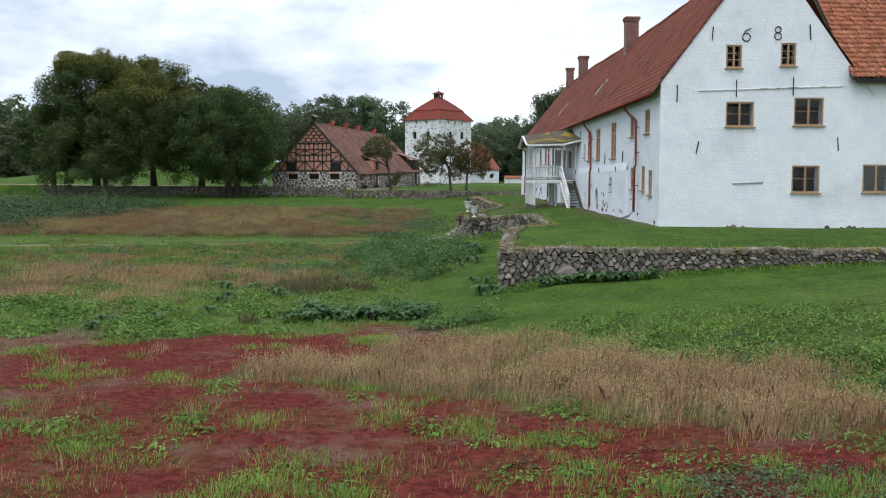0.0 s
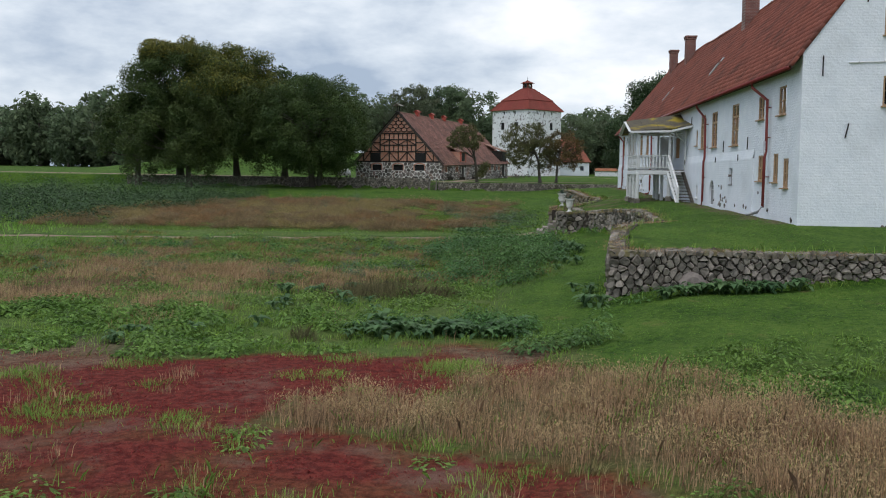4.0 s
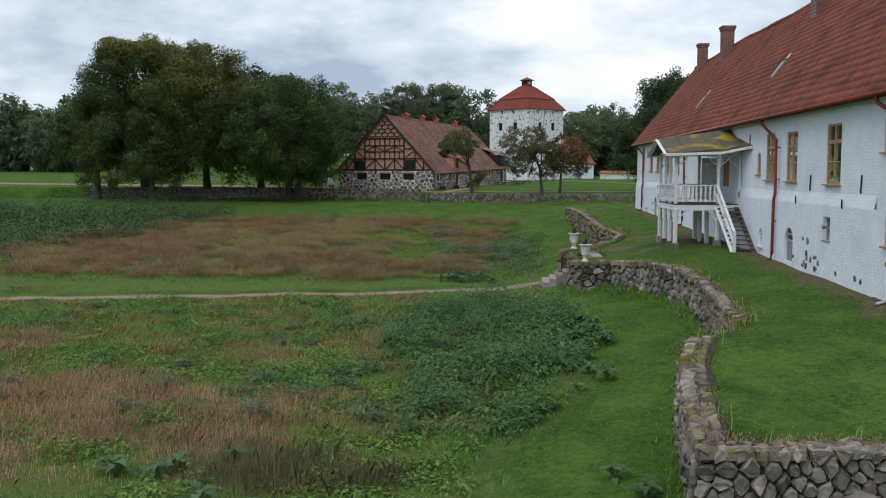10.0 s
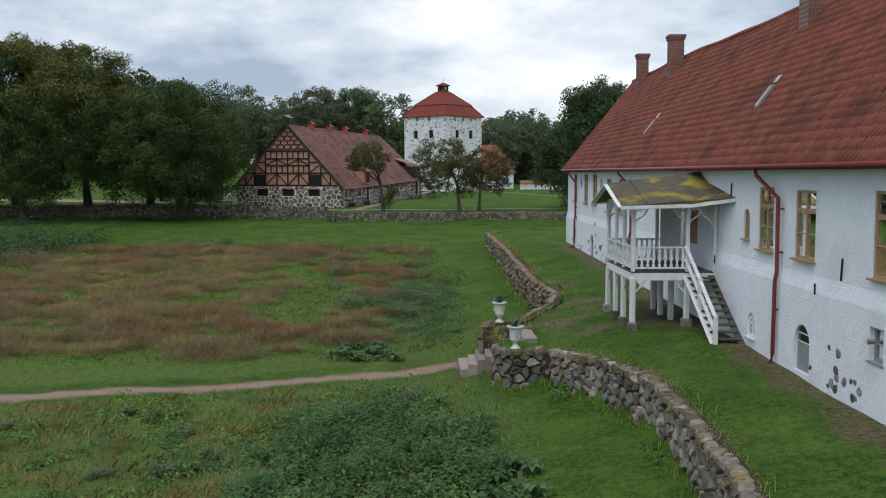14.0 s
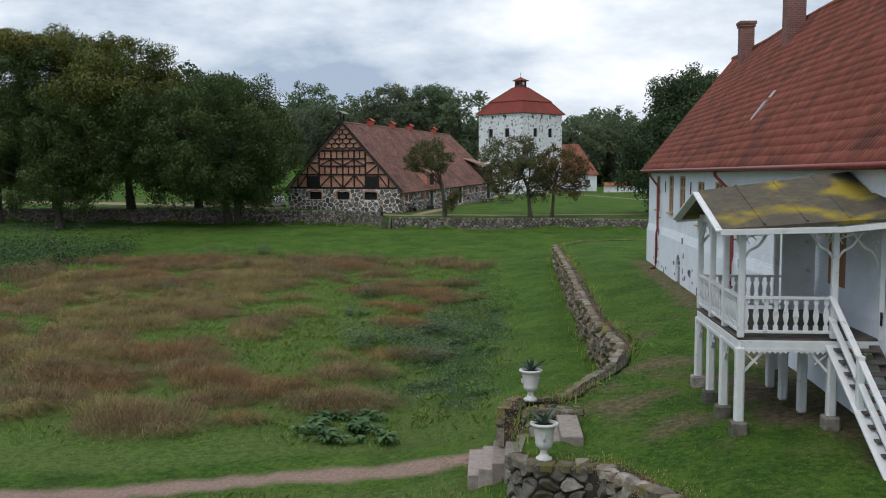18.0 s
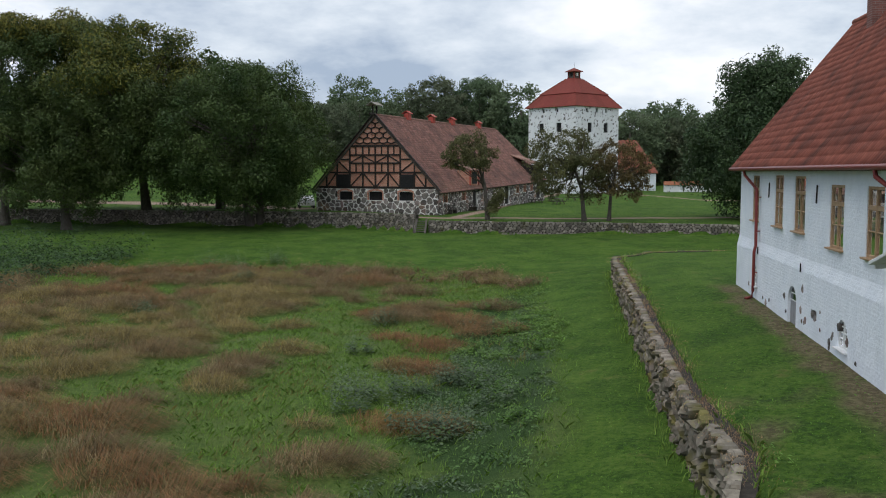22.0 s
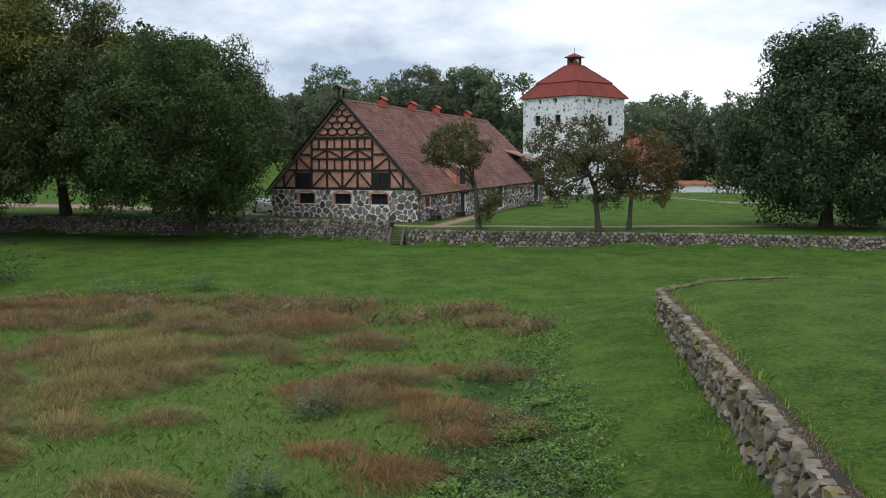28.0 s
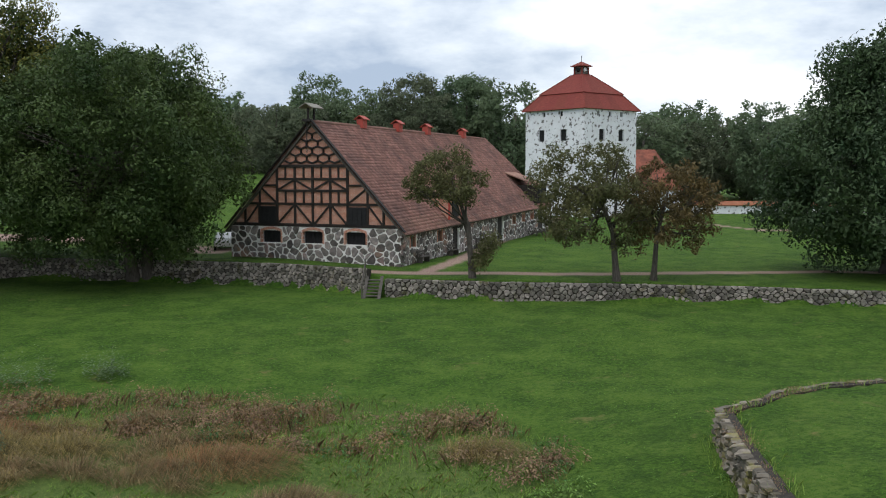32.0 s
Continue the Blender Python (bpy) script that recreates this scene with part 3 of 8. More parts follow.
def covers(X, Y):
    """What grows where: mown lawn, red sorrel, dry grass, weeds, gravel, bare earth; each 0 to 1."""
    n1, n2, n3 = wobble(X, Y, 0.55, 11), wobble(X, Y, 1.6, 12), wobble(X, Y, 0.25, 13)
    n = 0.6 * n1 + 0.4 * n2
    td, md = terrace_dist(X, Y), moat_dist(X, Y)
    north = np.interp(X, [-60, -35, -20, -12, -4, 1, 4], [121, 122, 126.5, 127, 125.3, 125, 119])
    lawn = np.maximum.reduce([step(-0.1, 0.2, td), step(-0.7, 0.7, X - meadow_edge(Y) + 0.35 * n) * step(24, 29.5, Y + 0.25 * X * 0 + 1.2 * n + 0.2 * np.clip(X - 4, 0, 14) * -1), step(-1.2, 1.6, Y - north + 1.4 * n), step(0, 0.3, md)])
    lawn = np.maximum(lawn, step(1.9, 1.1, np.abs(Y - path_y(X) - 0.3) + 0.25 * n) * step(4, 2, X))
    wild = 1 - lawn
    east = np.interp(Y, [14, 19, 22, 25, 32], [9.5, 7.0, 2.5, 1.0, 2.6])
    red = step(-0.8, 0.8, np.minimum.reduce([31.6 - 0.2 * np.abs(X + 1.5) - Y, X + 15 + 0 * Y, east - X]) + 1.9 * n1 + 0.9 * n2) * (0.86 + 0.14 * step(-0.3, 0.2, n2 + 0.6 * n1 + 0.7 * step(19, 26, Y)))
    band = side_distance(X, Y, DRY_BAND + DRY_BAND[:1])
    band = np.where(inside(X, Y, DRY_BAND), np.abs(band), -np.abs(band))
    dry = np.maximum(step(-0.4, 0.5, band + 0.8 * n), step(-0.1, 0.5, 0.9 * n1 + 0.3 * n2 + 0.5 - ((X + 14) / 14) ** 2 - ((Y - 44.5) / 13) ** 2))
    red = red * (1 - step(-0.3, 0.4, band + 0.6 * n2))
    weeds = step(-0.1, 0.4, 0.5 * n + np.maximum.reduce([0.8 - ((X - 0.8) / 3.9) ** 2 - ((Y - 55.5) / 13.5) ** 2, 0.7 - ((X - 0.5) / 3.0) ** 2 - ((Y - 34.3) / 2.0) ** 2, 0.75 - ((X - 1.6) / 3.0) ** 2 - ((Y - 93) / 24) ** 2, 0.6 - ((X - 9) / 6) ** 2 - ((Y - 22) / 5.5) ** 2, 0.5 - ((X + 9) / 4) ** 2 - ((Y - 31) / 3.0) ** 2]))
    gravel = step(0.62, 0.38, np.abs(Y - path_y(X)) + 0.1 * n2) * step(3.9, 3.2, X) * step(-40, -30, X + 20 * 0)
    p1 = np.abs(Y - np.interp(X, [-12, 2, 18, 60], [153.4, 153.6, 156.2, 158]))
    p2 = np.abs(X - np.interp(Y, [154, 160, 169, 188, 217, 240], [-7.0, -5.6, -4.6, -2.0, 3.0, 9.0]))
    p3 = np.abs(Y - np.interp(X, [4, 16, 24, 60], [226, 214, 197, 188]))
    gravel = np.maximum.reduce([gravel, step(0.85, 0.55, p1) * step(-12.5, -11.5, X) * step(0.3, 0.8, md), step(0.8, 0.5, p2) * step(153, 154, Y) * step(235, 230, Y), step(1.4, 1.0, p3) * step(5, 8, X), step(3.4, 2.6, np.abs(Y - np.interp(X, [-140, -40, -27], [200, 176, 166]))) * step(-24.5, -25.5, X)])
    soil = np.maximum(step(-0.1, 0.4, 0.75 - ((X - 1.6) / 3.8) ** 2 - ((Y - 30.2) / 1.5) ** 2 + 0.6 * n2), step(-6.5, -9.5, X + 1.8 * n1) * step(32.5, 31, Y + n2) * (0.5 + 0.5 * step(-0.4, 0.3, n2)))
    earth = np.maximum(step(0.2, 0.6, 0.8 - ((X - 10) / 1.2) ** 2 - ((Y - 68) / 3.0) ** 2 + 0.4 * n2), 0.45 * step(0.35, 0.9, n2) * step(0, 0.3, td) * step(62, 66, Y) * step(90, 70, Y))
    earth = np.maximum(earth, 0.8 * step(-0.1, 0.6, 0.55 - ((X - 7.3) / 2.6) ** 2 - ((Y - 71) / 5.5) ** 2 + 0.75 * n2 + 0.3 * n1) * step(0.3, 0.8, td))
    earth = np.maximum(earth, step(0.9, 0.3, np.abs(X - 11.2) + 0.5 * n2) * step(43.5, 45, Y) * step(100, 98, Y) * 0.8)
    earth = np.maximum(earth, 0.85 * soil * wild)
    return lawn, red * wild, dry * wild, weeds * wild, gravel, earth


LAWN, RED, DRY, WEEDS, GRAVEL, EARTH = covers(GX, GY)


def scatter_mounds():
    """Windswept grass mounds of the moist meadow: x, y, radius, kind."""
    rng = random.Random(61)
    out = []
    for _ in range(4200):
        x, y = rng.uniform(-34, 3.0), rng.uniform(73.5, 122)
        r = rng.uniform(0.5, 1.1) if rng.random() < 0.5 else rng.uniform(1.1, 2.1)
        west_part = min(1.0, max(0.0, (-6.0 - x) / 9))
        near = min(1.0, max(0.0, (82 - y) / 6)) * (x < -1.5)
        clear = 0.5 + 0.5 * math.sin(0.42 * x + 0.27 * y + 0.6) * math.cos(0.31 * y - 0.17 * x)
        if rng.random() > 0.014 + 0.85 * max(west_part, near) * (0.04 + 0.96 * clear ** 1.6):
            continue
        if x > -6:
            r *= 0.7
        if float(covers(np.array([x]), np.array([y]))[0][0]) > 0.1:
            continue
        if any((x - a) ** 2 / 2.2 + (y - b) ** 2 < (0.62 * (r + c)) ** 2 for a, b, c, _ in out):
            continue
        tone = math.sin(0.23 * x + 1.0) + math.sin(0.19 * y + 0.1 * x) + rng.uniform(-1.9, 1.9)
        out.append((x, y, r, "rust" if tone > 1.35 else "straw" if tone < -0.5 else "tan"))
    return out


MOUNDS = scatter_mounds()
for x, y, r, _ in MOUNDS:
    i0, i1 = np.searchsorted(XS, [x - 2.6 * r, x + 2.6 * r])
    j0, j1 = np.searchsorted(YS, [y - 2 * r, y + 2 * r])
    g = np.exp(-((GX[j0:j1, i0:i1] - x) / (1.25 * r)) ** 2 - ((GY[j0:j1, i0:i1] - y) / (0.85 * r)) ** 2)
    GZ[j0:j1, i0:i1] += 0.3 * r ** 0.5 * g
    DRY[j0:j1, i0:i1] = np.maximum(DRY[j0:j1, i0:i1], np.clip(1.8 * g - 0.5, 0, 0.95))
# the cut in the bank where the garden steps climb
cut = (GX > 2.9) & (GX < 5.9) & (np.abs(GY - 69.55 + 0.74 * (GX - 3.25)) < 1.2)
GZ[cut] = np.minimum(GZ[cut], 1.45 + 0.645 * (GX[cut] - 3.1))
nx, ny = len(XS), len(YS)
idx = np.arange(nx * ny).reshape(ny, nx)
GF = np.stack([idx[:-1, :-1], idx[:-1, 1:], idx[1:, 1:], idx[1:, :-1]], -1).reshape(-1, 4)


def mix_node(nt, fac, a, b):
    mx = nt.nodes.new("ShaderNodeMix")
    mx.data_type = "RGBA"
    for sock, v in (("Factor", fac), ("A", a), ("B", b)):
        if isinstance(v, tuple):
            mx.inputs[sock].default_value = (*v, 1)
        elif isinstance(v, (int, float)):
            mx.inputs[sock].default_value = v
        else:
            nt.links.new(v, mx.inputs[sock])
    return mx.outputs["Result"]


def noise_node(nt, scale, detail=6, lo=0.35, hi=0.65, rough=0.6):
    geo = nt.nodes.new("ShaderNodeNewGeometry")
    n = nt.nodes.new("ShaderNodeTexNoise")
    n.inputs["Scale"].default_value, n.inputs["Detail"].default_value, n.inputs["Roughness"].default_value = scale, detail, rough
    nt.links.new(geo.outputs["Position"], n.inputs["Vector"])
    r = nt.nodes.new("ShaderNodeMapRange")
    r.inputs["From Min"].default_value, r.inputs["From Max"].default_value = lo, hi
    nt.links.new(n.outputs["Fac"], r.inputs["Value"])
    return r.outputs["Result"], n.outputs["Fac"]


M_GROUND, nt, gb = material("meadow_and_lawn")
a1 = nt.nodes.new("ShaderNodeAttribute")
a1.attribute_name = "cover_a"
a2 = nt.nodes.new("ShaderNodeAttribute")
a2.attribute_name = "cover_b"
s1, s2 = nt.nodes.new("ShaderNodeSeparateColor"), nt.nodes.new("ShaderNodeSeparateColor")
nt.links.new(a1.outputs["Color"], s1.inputs[0])
nt.links.new(a2.outputs["Color"], s2.inputs[0])
fine, fine_h = noise_node(nt, 9.0, 8)
mid, mid_h = noise_node(nt, 1.4, 7)
big, big_h = noise_node(nt, 0.16, 5)
tuft, tuft_h = noise_node(nt, 28.0, 6, 0.38, 0.62)
streak, streak_h = noise_node(nt, 0.45, 8, 0.4, 0.62, 0.7)
lawn_lo = mix_node(nt, tuft, mix_node(nt, fine, (0.011, 0.032, 0.005), (0.026, 0.065, 0.010)), mix_node(nt, fine, (0.026, 0.065, 0.011), (0.056, 0.107, 0.019)))
lawn_hi = mix_node(nt, tuft, mix_node(nt, fine, (0.023, 0.074, 0.007), (0.049, 0.120, 0.012)), mix_node(nt, fine, (0.058, 0.132, 0.014), (0.121, 0.201, 0.029)))
clump, clump_h = noise_node(nt, 5.5, 8, 0.43, 0.57, 0.72)
lawn_c = mix_node(nt, clump, lawn_lo, lawn_hi)
lawn_c = mix_node(nt, streak, lawn_c, mix_node(nt, clump, lawn_hi, (0.105, 0.165, 0.030)))
broad, broad_h = noise_node(nt, 0.28, 7, 0.50, 0.66, 0.65)
lawn_c = mix_node(nt, broad, lawn_c, mix_node(nt, mid, lawn_lo, lawn_c))
worn, worn_h = noise_node(nt, 0.7, 9, 0.60, 0.72, 0.72)
lawn_c = mix_node(nt, worn, lawn_c, mix_node(nt, fine, (0.10, 0.115, 0.030), (0.21, 0.185, 0.075)))
grit, grit_h = noise_node(nt, 75.0, 5, 0.38, 0.62, 0.7)
wild_c = mix_node(nt, clump, mix_node(nt, tuft, (0.031, 0.075, 0.013), (0.077, 0.138, 0.028)), mix_node(nt, tuft, (0.073, 0.140, 0.025), (0.160, 0.222, 0.053)))
wild_c = mix_node(nt, big, wild_c, mix_node(nt, tuft, wild_c, (0.115, 0.135, 0.045)))
pale, pale_h = noise_node(nt, 0.55, 8, 0.53, 0.66, 0.7)
red_c = mix_node(nt, grit, mix_node(nt, clump, (0.058, 0.009, 0.008), (0.145, 0.023, 0.018)), mix_node(nt, clump, (0.128, 0.020, 0.016), (0.235, 0.052, 0.038)))
red_c = mix_node(nt, pale, red_c, mix_node(nt, grit, (0.11, 0.048, 0.036), (0.24, 0.135, 0.105)))
geo_s, map_s, th = (nt.nodes.new(k) for k in ("ShaderNodeNewGeometry", "ShaderNodeMapping", "ShaderNodeTexNoise"))
map_s.inputs["Scale"].default_value, map_s.inputs["Rotation"].default_value = (3.0, 22.0, 14.0), (0, 0, 0.35)
th.inputs["Scale"].default_value, th.inputs["Detail"].default_value, th.inputs["Distortion"].default_value = 1.0, 6, 1.2
nt.links.new(geo_s.outputs["Position"], map_s.inputs["Vector"])
nt.links.new(map_s.outputs["Vector"], th.inputs["Vector"])
thr = nt.nodes.new("ShaderNodeMapRange")
thr.inputs["From Min"].default_value, thr.inputs["From Max"].default_value = 0.38, 0.62
nt.links.new(th.outputs["Fac"], thr.inputs["Value"])
thatch = thr.outputs["Result"]
hue, hue_h = noise_node(nt, 0.33, 5, 0.40, 0.60, 0.6)
hue2, hue2_h = noise_node(nt, 0.8, 6, 0.46, 0.62, 0.6)
dry_c = mix_node(nt, thatch, mix_node(nt, hue, (0.060, 0.034, 0.016), (0.056, 0.048, 0.018)), mix_node(nt, hue, (0.165, 0.110, 0.050), (0.165, 0.130, 0.057)))
dry_c = mix_node(nt, hue2, dry_c, mix_node(nt, thatch, (0.07, 0.062, 0.026), (0.19, 0.155, 0.075)))
weed_c = mix_node(nt, tuft, (0.018, 0.042, 0.012), (0.065, 0.115, 0.034))
gravel_c = mix_node(nt, grit, mix_node(nt, fine, (0.23, 0.145, 0.115), (0.30, 0.20, 0.16)), mix_node(nt, fine, (0.34, 0.24, 0.195), (0.44, 0.33, 0.275)))
earth_c = mix_node(nt, clump, mix_node(nt, grit, (0.075, 0.052, 0.034), (0.15, 0.105, 0.070)), mix_node(nt, thatch, (0.13, 0.098, 0.058), (0.27, 0.205, 0.135)))
col = mix_node(nt, s2.outputs[0], wild_c, weed_c)
col = mix_node(nt, s1.outputs[2], col, dry_c)
col = mix_node(nt, s1.outputs[1], col, red_c)
col = mix_node(nt, s1.outputs[0], col, lawn_c)
col = mix_node(nt, s2.outputs[2], col, earth_c)
col = mix_node(nt, s2.outputs[1], col, gravel_c)
nt.links.new(col, gb.inputs["Base Color"])
gb.inputs["Roughness"].default_value, gb.inputs["Specular IOR Level"].default_value = 0.95, 0.12
bp = nt.nodes.new("ShaderNodeBump")
bp.inputs["Strength"].default_value, bp.inputs["Distance"].default_value = 0.9, 0.1
rel = nt.nodes.new("ShaderNodeMath")
rel.operation = "MULTIPLY_ADD"
rel.inputs[1].default_value = 0.45
nt.links.new(tuft_h, rel.inputs[0])
nt.links.new(fine_h, rel.inputs[2])
nt.links.new(rel.outputs[0], bp.inputs["Height"])
nt.links.new(bp.outputs["Normal"], gb.inputs["Normal"])

ground_me = quick_mesh(np.stack([GX.ravel(), GY.ravel(), GZ.ravel()], 1), GF, M_GROUND, True)
for aname, chans in (("cover_a", (LAWN, RED, DRY)), ("cover_b", (WEEDS, GRAVEL, EARTH))):
    att = ground_me.attributes.new(aname, "FLOAT_COLOR", "POINT")
    att.data.foreach_set("color", np.stack([*(c.ravel() for c in chans), np.ones(nx * ny)], 1).astype(np.float32).ravel())
tagged(new("ground", ground_me), "mown lawn, rough meadow and gravel paths", "ground", kind="structure")

# ---- roofs of tiles ----


def tile_field(origin, along, up, length, rise, w, row, mat, seed, lift=0.035, wave=0.035, warp=None, settle=None, loose=1.0, groove=0.0):
    """Rows of curved tiles on a slope, as arrays: 15 corners and 8 faces a tile."""
    o, A, U = np.array(origin, float), np.array(along, float), np.array(up, float)
    A, U = A / np.linalg.norm(A), U / np.linalg.norm(U)
    Nn = np.cross(A, U)
    if Nn[2] < 0:
        Nn = -Nn
    nc, nr = max(1, round(length / w)), max(1, round(rise / row))
    w, row = length / nc, rise / nr
    rs = np.random.RandomState(seed)
    s = np.array([0, 0.2, 0.46, 0.7, 1.0])
    h = wave * np.array([0.0, 0.85, 0.95, 0.05, 0.0])
    if groove:
        s = np.array([0, 0.13, 0.48, 0.85, 1.0])
        h = np.array([-groove, 0.55 * wave, wave, 0.4 * wave, -groove])
    tv = []
    for t, e in ((-0.06, lift - 0.02), (-0.06, lift), (1.02, 0.0)):
        for k in range(5):
            tv.append((s[k], t, h[k] + e))
    tv = np.array(tv)
    tf = np.array([(r * 5 + k, r * 5 + k + 1, (r + 1) * 5 + k + 1, (r + 1) * 5 + k) for r in (0, 1) for k in range(4)])
    ci, ri = np.meshgrid(np.arange(nc), np.arange(nr))
    ci, ri = ci.ravel(), ri.ravel()
    n = len(ci)
    jt = rs.normal(0, 1, (n, 4)) * loose
    su = (ci[:, None] + tv[None, :, 0]) * w + 0.006 * jt[:, :1]
    sv = (ri[:, None] + tv[None, :, 1]) * row + 0.012 * jt[:, 1:2]
    sh = tv[None, :, 2] + 0.006 * jt[:, 2:3] + 0.012 * jt[:, 3:4] * (tv[None, :, 0] - 0.5) + 0.02
    sag = 0.03 * np.sin(su * 0.35 + seed) * np.sin(sv * 0.5 + 1)
    V = o + su[..., None] * A + sv[..., None] * U + (sh + sag)[..., None] * Nn
    if warp is not None:
        V = V + ((su / length) * (1 - sv / rise))[..., None] * np.array(warp, float)
    if settle is not None:
        V[..., 2] += settle(V[..., 1]) * np.clip(sv / rise, 0, 1)
    F = tf[None] + (np.arange(n) * 15)[:, None, None]
    return V, F, mat


def lay_tiles(parent, origin, along, up, length, rise, w, row, mat, seed, single=None, **kw):
    """A roof slope of tiles; those in the stretch `single` (from, to, rows) along it are parts of their own."""
    V, F, mat = tile_field(origin, along, up, length, rise, w, row, mat, seed, **kw)
    n = len(V)
    keep = np.ones(n, bool)
    if single:
        nc = max(1, round(length / w))
        c, r = np.arange(n) % nc, np.arange(n) // nc
        pick = (c >= single[0]) & (c < single[1]) & (r < single[2])
        for k in np.nonzero(pick)[0][:300]:
            part("tile", quick_mesh(V[k], F[0], mat), parent)
        keep = ~pick
    m = int(keep.sum())
    F2 = F[0][None] + (np.arange(m) * 15)[:, None, None]
    tagged(part("tile_covering", quick_mesh(V[keep].reshape(-1, 3), F2.reshape(-1, 4), mat), parent), kind="stuff")


def slab(corners, thick, mat):
    """A board between four corners, thick downwards."""
    c = [Vector(p) for p in corners]
    n = (c[1] - c[0]).cross(c[3] - c[0]).normalized()
    n = n if n.z > 0 else -n
    V = c + [p - n * thick for p in c]
    F = [(0, 1, 2, 3), (7, 6, 5, 4)] + [(i, i + 4, (i + 1) % 4 + 4, (i + 1) % 4) for i in range(4)]
    return mesh_of(V, F, mat)


# ---- the manor ----
FX, SY, NY, EX = 11.59, 43.7, 99.4, 20.15
EAVE, RIDGE_X, RIDGE_Z = 9.42, 16.05, 15.95
PITCH = (RIDGE_Z - EAVE) / (RIDGE_X - (FX - 0.38))


def ridge_sag(y):
    """How far the old ridge has settled behind the gable."""
    return -0.46 * (1 - np.exp(-np.maximum(y - SY, 0) / 7.0)) - 0.16 * np.exp(-((y - 66) / 7.0) ** 2) + 0.05 * np.sin(0.31 * y)


manor = empty("manor_house", FX, SY, 3.4, label="long white limewashed manor wing with red pantile roof", category="house")
manor_inv = manor.matrix_basis.inverted()


def at_manor(ob):
    ob.matrix_basis = manor_inv
    return ob


def mpart(name, me, label="", parent=None):
    ob = part(name, me, parent or manor, label)
    if parent is None:
        at_manor(ob)
    return ob


# openings of the west front: y0, y1, z0, z1, kind
WEST = [
    (60.45, 61.65, 6.95, 8.78, "tall"), (57.55, 58.85, 6.93, 8.74, "tall"), (53.05, 54.4, 6.87, 8.8, "tall"),
    (48.7, 49.65, 7.8, 8.78, "small"), (45.6, 46.6, 7.8, 8.92, "small"),
    (48.5, 49.4, 5.22, 6.3, "small"), (46.4, 47.1, 5.18, 6.32, "small"), (45.0, 45.7, 4.97, 6.1, "small"), (53.6, 54.25, 5.05, 5.82, "grey"),
    (62.45, 62.98, 7.17, 8.09, "arch"), (57.5, 58.5, 4.0, 5.25, "door"), (61.55, 62.15, 4.26, 5.0, "vent"),
    (95.5, 96.75, 7.37, 9.12, "tall"), (91.4, 92.7, 7.36, 9.14, "tall"), (88.35, 89.75, 7.35, 9.12, "tall"), (84.15, 85.5, 7.14, 8.9, "tall"), (80.9, 82.2, 7.14, 8.9, "tall"),
    (88.75, 89.9, 4.3, 5.58, "door"), (86.25, 86.9, 4.88, 5.18, "hole"), (83.15, 84.1, 4.54, 5.34, "vent"), (95.0, 95.95, 4.87, 5.68, "vent"),
    (68.0, 69.2, 5.85, 7.85, "entry"),
]
SOUTH = [
    (14.46, 15.71, 7.99, 9.08, "case"), (17.47, 18.78, 8.06, 9.28, "case"), (17.45, 18.69, 5.12, 6.32, "case"), (20.6, 21.85, 5.15, 6.38, "case"),
    (14.42, 15.12, 10.53, 11.54, "attic"), (16.82, 17.5, 10.64, 11.64, "attic"),
]


def west(u, v, w):
    return (FX + w, u, v)


def south(u, v, w):
    return (u, SY + w, v)


gable_cuts = [(-PITCH, 1, EAVE - 0.06 - PITCH * (FX - 0.38)), (PITCH, 1, RIDGE_Z - 0.06 + PITCH * RIDGE_X)]
mpart("wall", holed_wall(lambda u, v, w: west(u, v, w), SY, NY, 2.6, EAVE + 0.35, [o[:4] for o in WEST], 0.55, M_LIME), "white limewashed west wall")
mpart("wall", holed_wall(lambda u, v, w: south(u, v, w), FX, EX, 2.6, RIDGE_Z, [o[:4] for o in SOUTH if o[0] < 20], 0.55, M_LIME, gable_cuts), "white gable wall with iron numerals")
mpart("wall", holed_wall(lambda u, v, w: (u, NY - w, v), FX, EX, 2.6, RIDGE_Z - 0.6, [], 0.55, M_LIME, [(-PITCH * 0.92, 1, EAVE - 0.12 - PITCH * 0.92 * (FX - 0.38)), (PITCH * 0.92, 1, EAVE - 0.12 + PITCH * 0.92 * (2 * RIDGE_X - FX + 0.38))]), "white north gable")
mpart("wall", holed_wall(lambda u, v, w: (EX - w, u, v), SY + 0.5, NY - 0.5, 2.6, EAVE + 0.35, [], 0.55, M_LIME))
mpart("attic_floor", slab([(FX + 0.5, SY + 0.5, EAVE - 0.2), (EX - 0.5, SY + 0.5, EAVE - 0.2), (EX - 0.5, NY - 0.5, EAVE - 0.2), (FX + 0.5, NY - 0.5, EAVE - 0.2)], 0.2, M_GREY_WOOD))
# near-black slabs added behind the windows, their colour standing in for unlit rooms
mpart("gloom_slab", box((FX + 2.1, (SY + NY) / 2 + 1, 6.0), (0.12, NY - SY - 4, 6.6), M_DARK))
mpart("gloom_slab", box(((FX + EX) / 2 + 0.9, SY + 2.2, 7.6), (EX - FX - 3.2, 0.12, 9.8), M_DARK))
